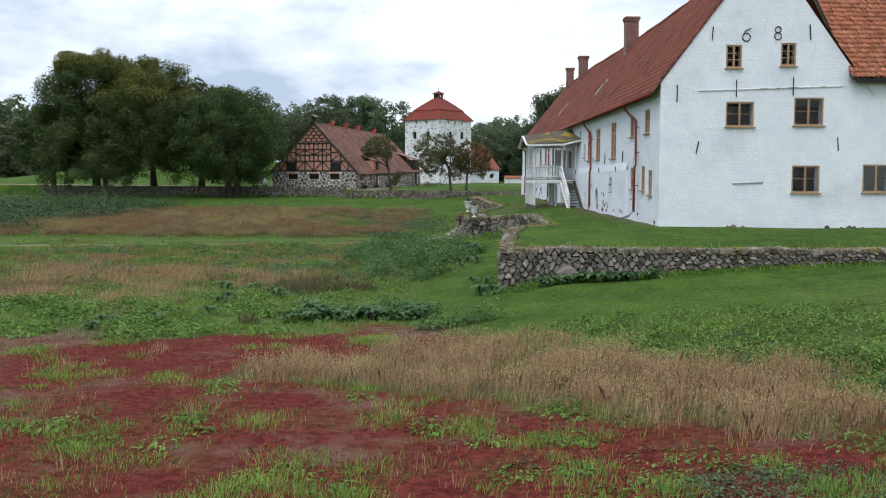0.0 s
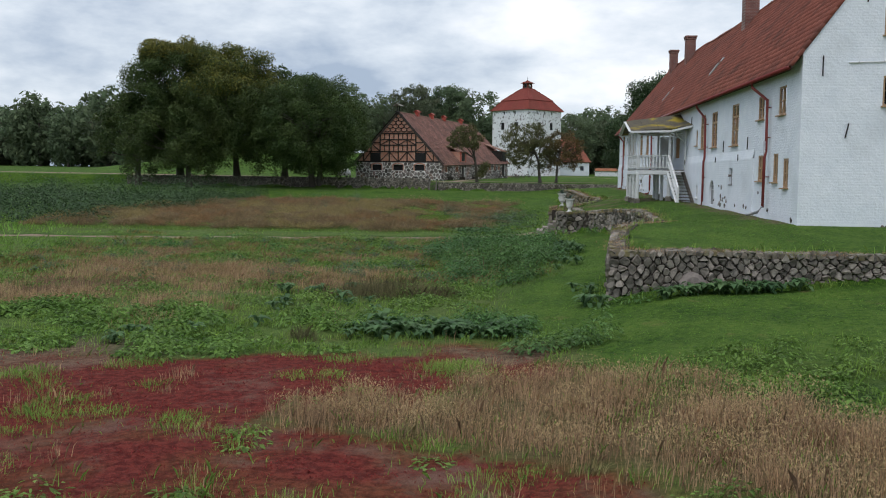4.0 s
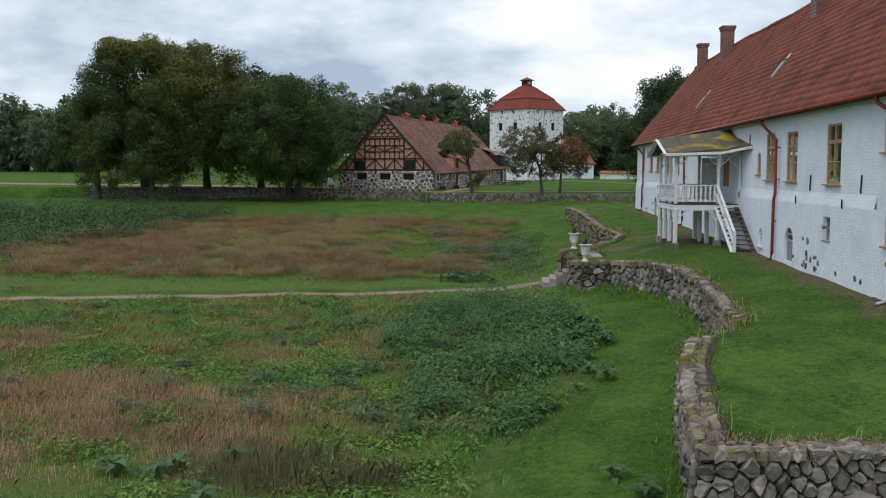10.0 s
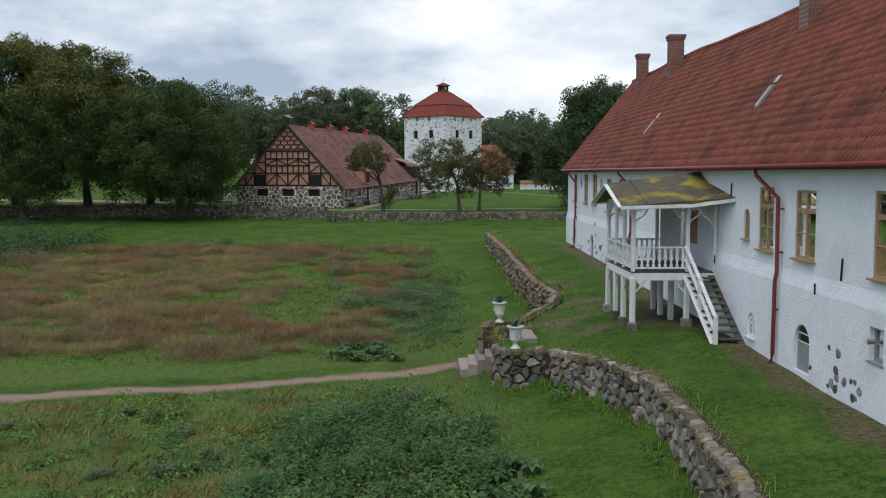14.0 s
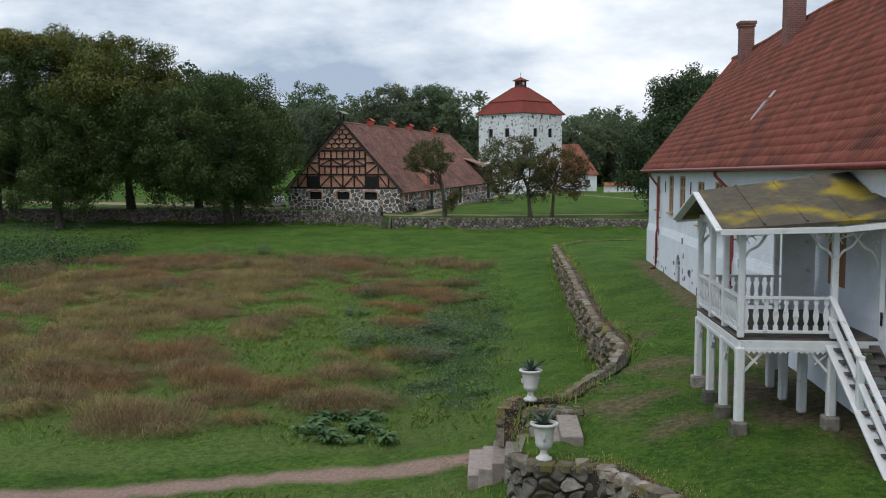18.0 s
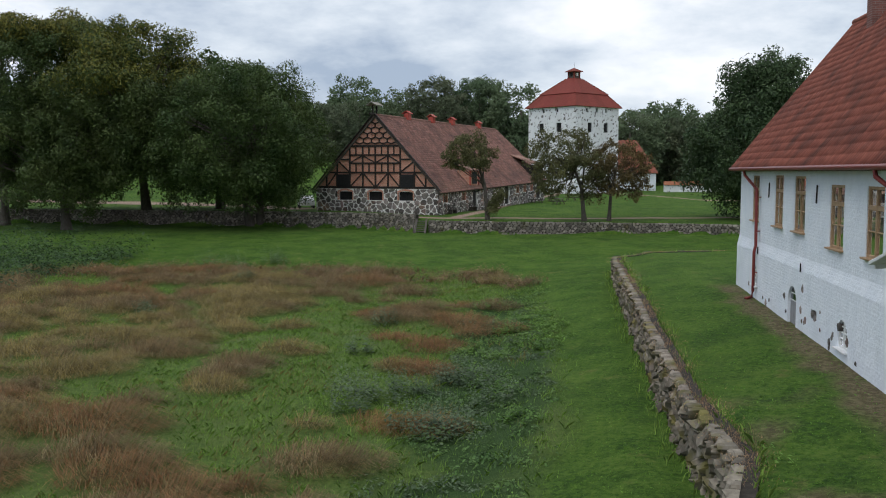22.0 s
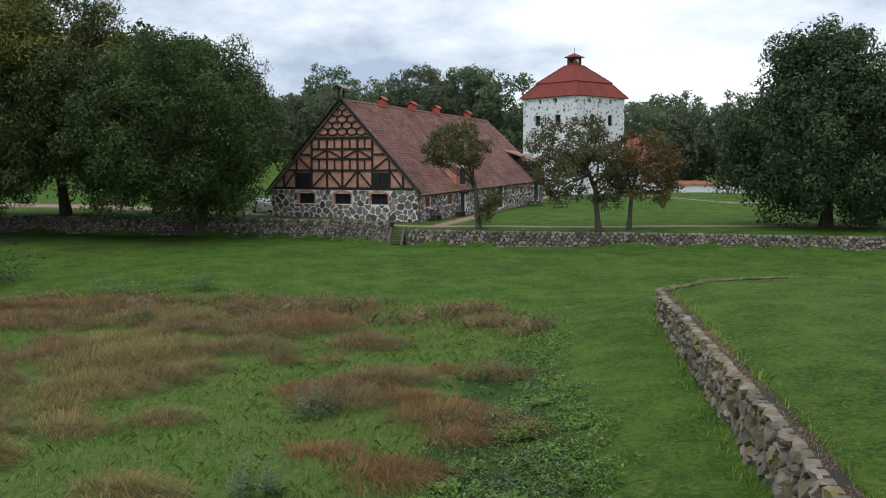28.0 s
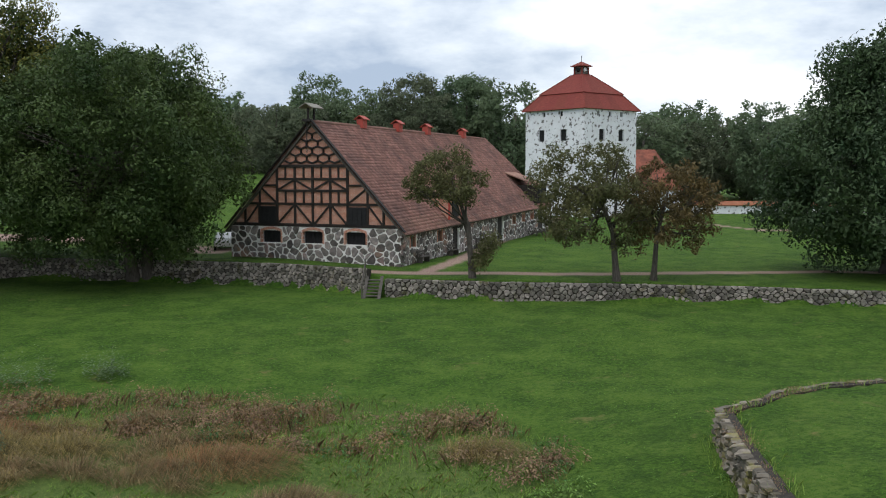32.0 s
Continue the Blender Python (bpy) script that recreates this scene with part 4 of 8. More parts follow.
# thicker foot of the wall, with a sloping ledge
bm = bmesh.new()
seg = [50.0] + [v for o in sorted(WEST) if o[3] < 6.0 and o[0] > 50 for v in o[:2]] + [NY + 0.07]
for a, b in zip(seg[::2], seg[1::2]):
    block(bm, (FX - 0.045, (a + b) / 2, 4.45), (0.09, b - a, 3.5))
for o in sorted(WEST):
    if o[3] < 6.0 and o[0] > 50:
        block(bm, (FX - 0.045, (o[0] + o[1]) / 2, (o[3] + 6.2) / 2), (0.09, o[1] - o[0], 6.2 - o[3]))
        block(bm, (FX - 0.045, (o[0] + o[1]) / 2, (o[2] + 2.7) / 2), (0.09, o[1] - o[0], o[2] - 2.7))
V0 = [bm.verts.new(p) for p in [(FX - 0.088, 50.0, 6.19), (FX - 0.088, NY + 0.07, 6.19), (FX + 0.01, NY + 0.07, 6.62), (FX + 0.01, 50.0, 6.62)]]
bm.faces.new(V0)
mpart("wall_foot", (bm, M_LIME), "thicker limewashed foot with sloping ledge")

# roof
up_w = Vector((RIDGE_X - (FX - 0.38), 0, RIDGE_Z - EAVE))
rise = up_w.length
deck_ys = np.linspace(SY + 0.3, NY + 0.1, 15)
for side in (-1, 1):
    V, F = [], []
    for y in deck_ys:
        ex, top = RIDGE_X + side * (RIDGE_X - FX + 0.34), RIDGE_Z + ridge_sag(y)
        V += [(ex, y, EAVE + 0.02), (RIDGE_X, y, top), (RIDGE_X, y, top - 0.2), (ex, y, EAVE - 0.14)]
    for i in range(len(deck_ys) - 1):
        F += [(4 * i + k, 4 * i + (k + 1) % 4, 4 * i + 4 + (k + 1) % 4, 4 * i + 4 + k) for k in range(4)]
    F += [(3, 2, 1, 0), (len(V) - 4, len(V) - 3, len(V) - 2, len(V) - 1)]
    mpart("roof_deck", mesh_of(V, F, M_GREY_WOOD))
manor_roof = mpart("roof", mesh_of([(FX, SY, 9.6), (FX + 0.1, SY, 9.6), (FX + 0.1, NY, 9.6), (FX, NY, 9.6)], [(0, 1, 2, 3)], M_GREY_WOOD), "red pantile roof with moss in the joints")
lay_tiles(manor_roof, (FX - 0.38, SY - 0.06, EAVE), (0, 1, 0), up_w, NY - SY + 0.2, rise, 0.225, 0.37, M_TILE, 21, single=(40, 100, 5), wave=0.05, groove=0.06, lift=0.002, settle=ridge_sag, loose=0.3)
up_e = Vector((-up_w.x, 0, up_w.z))
lay_tiles(manor_roof, (2 * RIDGE_X - FX + 0.38, SY - 0.06, EAVE), (0, 1, 0), up_e, NY - SY + 0.2, rise, 0.47, 0.68, M_TILE, 22, settle=ridge_sag)
V, F = tube([(RIDGE_X, y, RIDGE_Z + 0.03 + float(ridge_sag(y)) + 0.02 * math.sin(y)) for y in np.arange(SY - 0.05, NY + 0.3, 0.8)], 0.13, M_TILE)
part("ridge_cap", mesh_of(V, F, M_TILE, True), manor_roof)

# gutter, dark red, and downpipes
V, F = tube([(FX - 0.45, SY + 0.2, EAVE - 0.04), (FX - 0.45, (SY + NY) / 2, EAVE - 0.06), (FX - 0.45, NY + 0.1, EAVE - 0.04)], 0.075, M_RED_PAINT)
mpart("gutter", mesh_of(V, F, M_RED_PAINT, True), "dark red painted gutter")


def downpipe(y_top, y, z_knee, z_low, kick, low_mat=None):
    pts = [(FX - 0.43, y_top, EAVE - 0.1), (FX - 0.40, y_top, EAVE - 0.28), (FX - 0.16, y, z_knee), (FX - 0.14, y, 6.45), (FX - 0.2, y - 0.03 * kick, 6.2), (FX - 0.2, y, z_low + 0.3)]
    if low_mat is None:
        pts += [(FX - 0.24, y, z_low + 0.05), (FX - 0.5, y - 0.1, z_low)]
    V, F = tube(pts, 0.06, M_RED_PAINT)
    ob = mpart("downpipe", mesh_of(V, F, M_RED_PAINT, True), "dark red painted downpipe")
    for z in (z_knee - 0.3, 7.0, 5.4):
        part("bracket", box((FX - 0.08, y, z), (0.16, 0.15, 0.04), M_RED_PAINT), ob)
    if low_mat:
        V, F = tube([(FX - 0.2, y, z_low + 3.0), (FX - 0.2, y, z_low + 0.35), (FX - 0.45, y - 0.15, z_low + 0.1), (FX - 0.9, y - 0.25, z_low)], 0.055, low_mat)
        part("lower_pipe", mesh_of(V, F, low_mat, True), ob, "grey zinc lower pipe")


downpipe(49.2, 47.7, 8.5, 3.85, 1, M_ZINC)
downpipe(60.9, 59.75, 8.5, 3.85, 1)
downpipe(80.3, 78.6, 8.55, 4.2, 1)
downpipe(96.4, 95.2, 8.6, 4.4, 1)

# windows


def window(parent, place, o, bars, turn_axis, sill=True, mat=None, arched=False):
    """A wooden window in an opening: frame, sashes with glazing bars, panes, sill."""
    mat = mat or M_FRAME
    u0, u1, v0, v1 = o[:4]
    win = new("window")
    win.parent = parent
    if parent is manor:
        at_manor(win)
    tagged(win, bars[2])

    def bar(a, b, w, name, d=0.07, dep=0.06):
        bm = bmesh.new()
        pa, pb = Vector(place(*a, dep)), Vector(place(*b, dep))
        n = Vector(place(a[0], a[1], dep + 1)) - pa
        z = (pb - pa).normalized()
        x = z.cross(n).normalized()
        block(bm, (pa + pb) / 2, (w, d, (pb - pa).length), Matrix((x, n.normalized(), z)).transposed(), 0.006)
        return part(name, (bm, mat), win)

    f = 0.075
    for a, b in (((u0, v0 + f / 2), (u1, v0 + f / 2)), ((u0, v1 - f / 2), (u1, v1 - f / 2)), ((u0 + f / 2, v0 + f), (u0 + f / 2, v1 - f)), ((u1 - f / 2, v0 + f), (u1 - f / 2, v1 - f))):
        bar(a, b, f, "frame_bar")
    cols, rows = bars[:2]
    iu0, iu1, iv0, iv1 = u0 + f, u1 - f, v0 + f, v1 - f
    for k in range(1, cols):
        u = iu0 + (iu1 - iu0) * k / cols
        bar((u, iv0), (u, iv1), 0.085 if cols == 2 or k == cols // 2 else 0.03, "mullion")
    for r in rows:
        v = iv0 + (iv1 - iv0) * r
        heavy = len(rows) > 1 and r == max(rows) and cols == 2 and u1 - u0 > 1.1 and v1 - v0 > 1.6
        bar((iu0, v), (iu1, v), 0.12 if heavy else 0.03, "transom" if heavy else "glazing_bar", dep=0.065)
    rr = [0, *sorted(rows), 1]
    for k in range(cols):
        for j in range(len(rr) - 1):
            a, b = iu0 + (iu1 - iu0) * k / cols, iu0 + (iu1 - iu0) * (k + 1) / cols
            c, d = iv0 + (iv1 - iv0) * rr[j], iv0 + (iv1 - iv0) * rr[j + 1]
            V = [place(a, c, 0.07), place(b, c, 0.07), place(b, d, 0.07), place(a, d, 0.07), place(a, c, 0.078), place(b, c, 0.078), place(b, d, 0.078), place(a, d, 0.078)]
            part("pane", mesh_of(V, [(0, 1, 2, 3), (7, 6, 5, 4), (0, 4, 5, 1), (1, 5, 6, 2), (2, 6, 7, 3), (3, 7, 4, 0)], M_GLASS), win)
    if sill:
        bar((u0 - 0.06, v0 - 0.02), (u1 + 0.06, v0 - 0.02), 0.05, "sill", d=0.2, dep=-0.02)
    if sill == 2:
        for a, b in (((u0 - 0.05, v0 - 0.06), (u0 - 0.05, v1 + 0.06)), ((u1 + 0.05, v0 - 0.06), (u1 + 0.05, v1 + 0.06)), ((u0, v1 + 0.05), (u1, v1 + 0.05)), ((u0, v0 - 0.05), (u1, v0 - 0.05))):
            bar(a, b, 0.1, "casing", d=0.04, dep=-0.02)
    return win


M_CURTAIN = surface("pale_curtain", (0.50, 0.48, 0.42), (0.62, 0.60, 0.54), scale=5, rough=0.9, bump=0.3, stretch=(4, 4, 0.3))
KIND = {"tall": (2, (0.36, 0.72), "tall ochre painted casement window"), "small": (2, (0.5,), "small ochre casement window"), "grey": (1, (0.5,), "small grey window"), "case": (2, (0.52,), "ochre painted casement window"), "attic": (2, (0.34, 0.67), "small ochre attic window")}


def arch_fill(place, o, mat, parent):
    """White spandrels that round off the head of an opening."""
    u0, u1, v0, v1 = o[:4]
    r, cu, V, F = (u1 - u0) / 2, (u0 + u1) / 2, [], []
    for sgn in (-1, 1):
        for w in (0.0, 0.3):
            k = len(V)
            pts = [(cu + sgn * r, v1 - r), (cu + sgn * r, v1), (cu, v1)] + [(cu + sgn * r * math.sin(a), v1 - r + r * math.cos(a)) for a in np.linspace(0.2, math.pi / 2, 7)]
            V += [place(u, v, w) for u, v in pts]
            F.append(tuple(range(k, k + len(pts))))
        n = len(pts)
        k = len(V) - 2 * n
        F += [(k + i, k + (i + 1) % n, k + n + (i + 1) % n, k + n + i) for i in range(n)]
    part("arch", mesh_of(V, F, mat), parent)


for o in WEST:
    kind = o[4]
    if kind in KIND:
        w = window(manor, west, o, KIND[kind], 1, mat=M_GREY_DOOR if kind == "grey" else None)
        if kind == "tall":
            for s in (0, 1):
                a, b = (o[0] + 0.05, o[0] + 0.38) if s == 0 else (o[1] - 0.38, o[1] - 0.05)
                V = [(FX + 0.3 + 0.03 * math.sin(7 * i), a + (b - a) * i / 8, z) for z in (o[2] + 0.05, o[3] - 0.05) for i in range(9)]
                part("curtain", mesh_of(V, [(i, i + 1, i + 10, i + 9) for i in range(8)], M_CURTAIN, True), w, "pale linen curtain")
    elif kind in ("arch", "vent"):
        w = window(manor, lambda u, v, d: west(u, v, d - 0.07 if o[4] == "vent" else d + 0.02), o, (2, (0.3, 0.55, 0.8), "arched window with glazing bars"), 1, mat=M_FRAME if kind == "arch" else M_WHITE_WOOD)
        arch_fill((lambda u, v, d: west(u, v, d - 0.086)) if kind == "vent" else west, o, M_LIME, w)
    elif kind in ("door", "entry"):
        d = new("door")
        d.parent = manor
        at_manor(d)
        tagged(d, "grey plank cellar door under an arch" if kind == "door" else "orange-brown panelled door to the balcony")
        mat = M_GREY_DOOR if kind == "door" else M_DOOR
        n = 5
        for i in range(n):
            a, b = o[0] + (o[1] - o[0]) * i / n, o[0] + (o[1] - o[0]) * (i + 1) / n
            part("plank", box((FX + 0.03, (a + b) / 2, (o[2] + o[3]) / 2), (0.05, b - a - 0.008, o[3] - o[2]), mat, bevel=0.006), d)
        if kind == "door":
            for z in (o[2] + 0.25, o[3] - 0.4):
                part("strap_hinge", box((FX + 0.165, (o[0] + o[1]) / 2, z), (0.015, o[1] - o[0] - 0.1, 0.05), M_IRON), d)
            arch_fill(lambda u, v, q: west(u, v, q - 0.086), o, M_LIME, d)
            for v_ in (0.62, 0.8):
                part("glazing_bar", box((FX + 0.0, (o[0] + o[1]) / 2, o[2] + (o[3] - o[2]) * v_), (0.03, o[1] - o[0] - 0.1, 0.03), M_WHITE_WOOD), d)
            part("fanlight", box((FX + 0.002, (o[0] + o[1]) / 2, o[2] + (o[3] - o[2]) * 0.8), (0.01, o[1] - o[0] - 0.24, (o[3] - o[2]) * 0.36), M_DARK_GLASS), d, "dark glazed upper part")
        part("handle", box((FX + 0.14, o[0] + 0.15, (o[2] + o[3]) / 2), (0.05, 0.03, 0.14), M_IRON, bevel=0.008), d)
    else:
        part("shutter", box((FX + 0.3, (o[0] + o[1]) / 2, (o[2] + o[3]) / 2), (0.04, o[1] - o[0], o[3] - o[2]), M_DARK), manor).matrix_basis = manor_inv
for o in SOUTH[:3] + SOUTH[4:]:
    window(manor, south, o, KIND[o[4]], 0)

# iron wall ties and the year in wrought iron on the gable
for u, v, s, lean in ((13.24, 7.09, 0.55, 12), (19.45, 7.27, 0.6, -5), (12.3, 9.41, 0.75, 0), (14.9, 9.65, 0.75, 0), (17.4, 9.75, 0.8, 0), (13.8, 12.0, 0.62, 4), (18.08, 12.1, 0.66, -4)):
    r = Euler((0, radians(lean), 0)).to_matrix()
    mpart("wall_tie", box((u, SY - 0.03, v), (0.045, 0.04, s), M_IRON, r, 0.01), "black wrought iron wall tie")


def ring(u, v, r, a0=0, a1=360, n=18):
    return [(u + r * math.cos(radians(a0 + (a1 - a0) * i / n)), SY - 0.03, v + r * math.sin(radians(a0 + (a1 - a0) * i / n))) for i in range(n + 1)]


for pts in (ring(15.28, 11.86, 0.17), [(15.12, SY - 0.03, 11.9), (15.22, SY - 0.03, 12.12), (15.48, SY - 0.03, 12.25)]):
    V, F = tube(pts, 0.022, M_IRON, 6)
    mpart("iron_numeral", mesh_of(V, F, M_IRON, True), "wrought iron numeral six")
for pts in (ring(16.66, 11.92, 0.15), ring(16.66, 12.2, 0.13)):
    V, F = tube(pts, 0.022, M_IRON, 6)
    mpart("iron_numeral", mesh_of(V, F, M_IRON, True), "wrought iron numeral eight")
for y in (51.2, 55.9, 64.2, 76.4, 86.9, 93.6):
    mpart("wall_tie", box((FX - 0.03, y, 6.9 if y < 60 else 8.6), (0.04, 0.045, 0.55), M_IRON, Euler((radians(6), 0, 0)).to_matrix(), 0.01), "black wrought iron wall tie")
    mpart("wall_tie", box((FX - 0.12, y + 1.3, 6.28), (0.04, 0.05, 0.28), M_IRON, None, 0.01), "black wrought iron wall tie")
# string course on the gable, blocked doorway
mpart("string_course", box((16.4, SY - 0.03, 9.66), (6.4, 0.05, 0.05), M_LIME_WORN, Euler((0, -radians(2.2), 0)).to_matrix(), 0.015), "crooked string course")
mpart("lintel", box((15.5, SY - 0.02, 5.53), (1.35, 0.05, 0.06), M_GREY_DOOR, Euler((0, -radians(2.5), 0)).to_matrix(), 0.01), "grey lintel of a blocked doorway")
# stones that show through the limewash near the ground
rng = random.Random(5)
for k in range(56):
    if k < 44:
        y, z = rng.choice([rng.gauss(55.8, 0.8), rng.uniform(44, 56), rng.gauss(87.0, 2), rng.uniform(82, 98)]), 0
        z = gz(11, y) + abs(rng.gauss(0, 0.55)) + 0.08
        place = lambda u, v, w, y=y, z=z: (FX - 0.08 * (y > 50) - 0.005 - w, y - u, z + v)
    else:
        x = rng.choice([rng.uniform(14.6, 15.8), rng.uniform(18.2, 20.0), rng.uniform(19, 22)])
        z = gz(x, 43) + 0.03
        place = lambda u, v, w, x=x, z=z: (x + u, SY - 0.005 - w, z + v)
    s = rng.uniform(0.06, 0.15)
    poly = [(s * 1.1 * math.cos(a) * rng.uniform(0.7, 1.1), s * math.sin(a) * rng.uniform(0.7, 1.2)) for a in np.linspace(0, 5.6, 9)]
    V, F = stone_geometry(poly, place, 0.02, rng)
    mpart("stone", mesh_of(V, F, M_BOULDER), "bare fieldstone in the limewash")


# small roof hatches, slim and weathered
for hx, hy in ((13.0, 65.4), (12.75, 80.6)):
    hz = EAVE + PITCH * (hx - FX + 0.38) + float(ridge_sag(hy)) * 0.4 + 0.1
    rm = Matrix.Translation((hx, hy, hz)) @ Matrix.Rotation(-math.atan(PITCH), 4, "Y")
    hatch = mpart("roof_hatch", box((0, 0, 0), (0.95, 0.28, 0.12), M_WEATHERED, None, 0.02), "slim weathered roof hatch")
    hatch.matrix_basis = manor_inv @ rm
    part("hatch_glass", box((0, 0, 0.07), (0.8, 0.18, 0.03), M_ZINC, None, 0.005), hatch, "pale hatch cover")
    part("flashing", box((0.75, 0.05, 0.0), (0.3, 0.34, 0.05), M_ZINC, None, 0.01), hatch, "pale sheet flashing")


def chimney(x, y, z0, z1, s, label):
    ch = mpart("chimney", box((x, y, (z0 + z1 - 0.3) / 2), (s, s, z1 - 0.3 - z0), M_CHIMNEY, None, 0.01), label)
    part("cornice", box((x, y, z1 - 0.24), (s + 0.1, s + 0.1, 0.12), M_CHIMNEY, None, 0.01), ch)
    part("cap", box((x, y, z1 - 0.09), (s + 0.18, s + 0.18, 0.16), M_CHIMNEY, None, 0.02), ch)


chimney(15.7, 95.4, 13.6, 16.82, 0.66, "red brick chimney")
chimney(15.4, 86.1, 13.6, 16.7, 0.74, "red brick chimney")
chimney(15.5, 67.6, 13.6, 16.85, 0.84, "red brick chimney")
# east wing, seen beyond the gable
wing = empty("east_wing", 24, SY, 3.5, label="white limewashed wing with orange pantile roof", category="house")
wing_inv = wing.matrix_basis.inverted()
for me, name in ((holed_wall(lambda u, v, w: (u, SY + 0.004 + w, v), EX + 0.0, 38, 2.6, 10.35, [SOUTH[3][:4]], 0.55, M_LIME), "wall"), (holed_wall(lambda u, v, w: (38 - w, u, v), SY + 0.5, 54, 2.6, 10.3, [], 0.5, M_LIME), "wall"), (holed_wall(lambda u, v, w: (u, 54 - w, v), EX, 38, 2.6, 10.3, [], 0.5, M_LIME), "wall")):
    part(name, me, wing, at=wing_inv)
ow = SOUTH[3]
win = window(wing, south, ow, KIND["case"], 0)
win.matrix_basis = wing_inv
wr = part("roof", slab([(EX - 0.3, SY - 0.4, 10.1), (38.4, SY - 0.4, 10.1), (38.4, 49, 15.6), (EX - 0.3, 49, 15.6)], 0.12, M_GREY_WOOD), wing, "orange pantile roof", at=wing_inv)
part("rear_slope", slab([(EX - 0.3, 54.4, 10.1), (38.4, 54.4, 10.1), (38.4, 49, 15.6), (EX - 0.3, 49, 15.6)], 0.12, M_TILE_ORANGE), wing, at=wing_inv)
lay_tiles(wr, (EX - 0.35, SY - 0.42, 10.12), (1, 0, 0), (0, 5.4, 5.5), 18.6, 7.7, 0.235, 0.34, M_TILE_ORANGE, 31, wave=0.05, lift=0.05)
part("eave_board", box((29, SY - 0.42, 10.0), (18, 0.05, 0.2), M_TIMBER), wing, at=wing_inv)

# ---- terrace walls of fieldstone ----


def dry_wall(name, pts, out, top, base, size, flat, seed, mat, label, near, gap=0.012, proud=0.09, thick=0.5, cap=None, limit=300):
    line = Line(pts)
    n = max(2, int(line.length / 0.5))
    wall = empty(name, *line.p[0].xy, 0, label=label, category="wall", kind="structure")
    inv = wall.matrix_basis.inverted()
    us = np.linspace(0, line.length, n + 1)
    V, F, hs = [], [], []
    for u in us:
        p, nn = line.at(u)
        nn = nn * out
        b, t = base(p.x + nn.x * 0.2, p.y + nn.y * 0.2), top(p.x - nn.x * 0.4, p.y - nn.y * 0.4)
        hs.append((b, t))
        for off, z in ((0.03, b - 0.4), (0.0, t - 0.03), (-thick, t - 0.03), (-thick, b - 0.4)):
            V.append((p.x + nn.x * off, p.y + nn.y * off, z))
    for i in range(n):
        for k in range(3):
            F.append((i * 4 + k, i * 4 + k + 1, i * 4 + k + 5, i * 4 + k + 4))
    F += [(0, 3, 2, 1), (4 * n, 4 * n + 1, 4 * n + 2, 4 * n + 3)]
    part("core", mesh_of(V, F, M_JOINT), wall, at=inv)
    H = sum(t - b for b, t in hs) / len(hs) + 0.1
    rng = random.Random(seed)

    def front(u, v, w):
        p, nn = line.at(u)
        nn = nn * out
        b, t = np.interp(u, us, [h[0] for h in hs]) - 0.1, np.interp(u, us, [h[1] for h in hs])
        return (p.x + nn.x * w, p.y + nn.y * w, b + v / H * (t - b) + 0.02 * math.sin(2.3 * u))

    def crown(u, v, w):
        p, nn = line.at(u)
        nn = nn * out
        t = np.interp(u, us, [h[1] for h in hs])
        return (p.x + nn.x * (0.1 - v), p.y + nn.y * (0.1 - v), t - 0.05 + w + 0.03 * math.sin(1.7 * u))

    holder = part("stone_face", mesh_of([front(0, 0, -0.05), front(0.3, 0, -0.05), front(0.3, 0.2, -0.05)], [(0, 1, 2)], M_JOINT), wall, at=inv)
    lay_stones(cells(line.length, H, size, flat, gap, rng, 0.33), front, holder, mat, proud, seed, dome=0.8, near=lambda u, v: near(line.at(u)[0]), limit=limit)
    if cap is not None:
        crown_holder = part("coping", mesh_of([crown(0, 0.1, -0.05), crown(0.3, 0.1, -0.05), crown(0.3, 0.3, -0.05)], [(0, 1, 2)], M_JOINT), wall, at=inv)
        lay_stones(cells(line.length, thick, size * 0.8, 0.9, gap, rng), crown, crown_holder, cap, 0.06, seed + 1, near=lambda u, v: near(line.at(u)[0]), limit=limit // 2)
    return wall


def zlow(x, y):
    return float(low_ground(np.array([x]), np.array([y]))[0])


def zterr(x, y):
    return float(terrace_ground(np.array([x]), np.array([y]))[0])


dry_wall("terrace_wall_south", EDGE_SOUTH[1:], -1, lambda x, y: zterr(x, y) + 0.04, zlow, 0.29, 0.5, 41, M_DRYSTONE, "grey fieldstone retaining wall with turf on top", lambda p: (p.xy - Vector((4, 30))).length, cap=M_MOSS_STONE, proud=0.1, gap=0.008, limit=300)
dry_wall("terrace_wall_middle", EDGE_MID, -1, lambda x, y: zterr(x, y) + 0.05, zlow, 0.42, 0.7, 42, M_DRYSTONE, "tumbled mossy fieldstone retaining wall", lambda p: (p.xy - Vector((4, 58))).length, cap=M_MOSS_STONE, proud=0.085, gap=0.016, thick=0.36)
dry_wall("terrace_wall_north", EDGE_NORTH[:-1], -1, lambda x, y: zterr(x, y) + 0.05, zlow, 0.46, 0.6, 43, M_MOSS_STONE, "long fieldstone retaining wall along the terrace", lambda p: (p.xy - Vector((5, 92))).length, proud=0.15, thick=0.4)
dry_wall("moat_wall_west", MOAT_LEFT[1:], 1, lambda x, y: 5.05, zlow, 0.38, 0.62, 44, M_DRYSTONE, "grey fieldstone moat wall below the barn", lambda p: (p.xy - Vector((-14, 150))).length, gap=0.016)
dry_wall("moat_wall_east", MOAT_RIGHT, 1, lambda x, y: 4.5, zlow, 0.42, 0.52, 45, M_DRYSTONE, "low fieldstone moat wall beside the lawn", lambda p: (p.xy - Vector((5, 150))).length, gap=0.016)

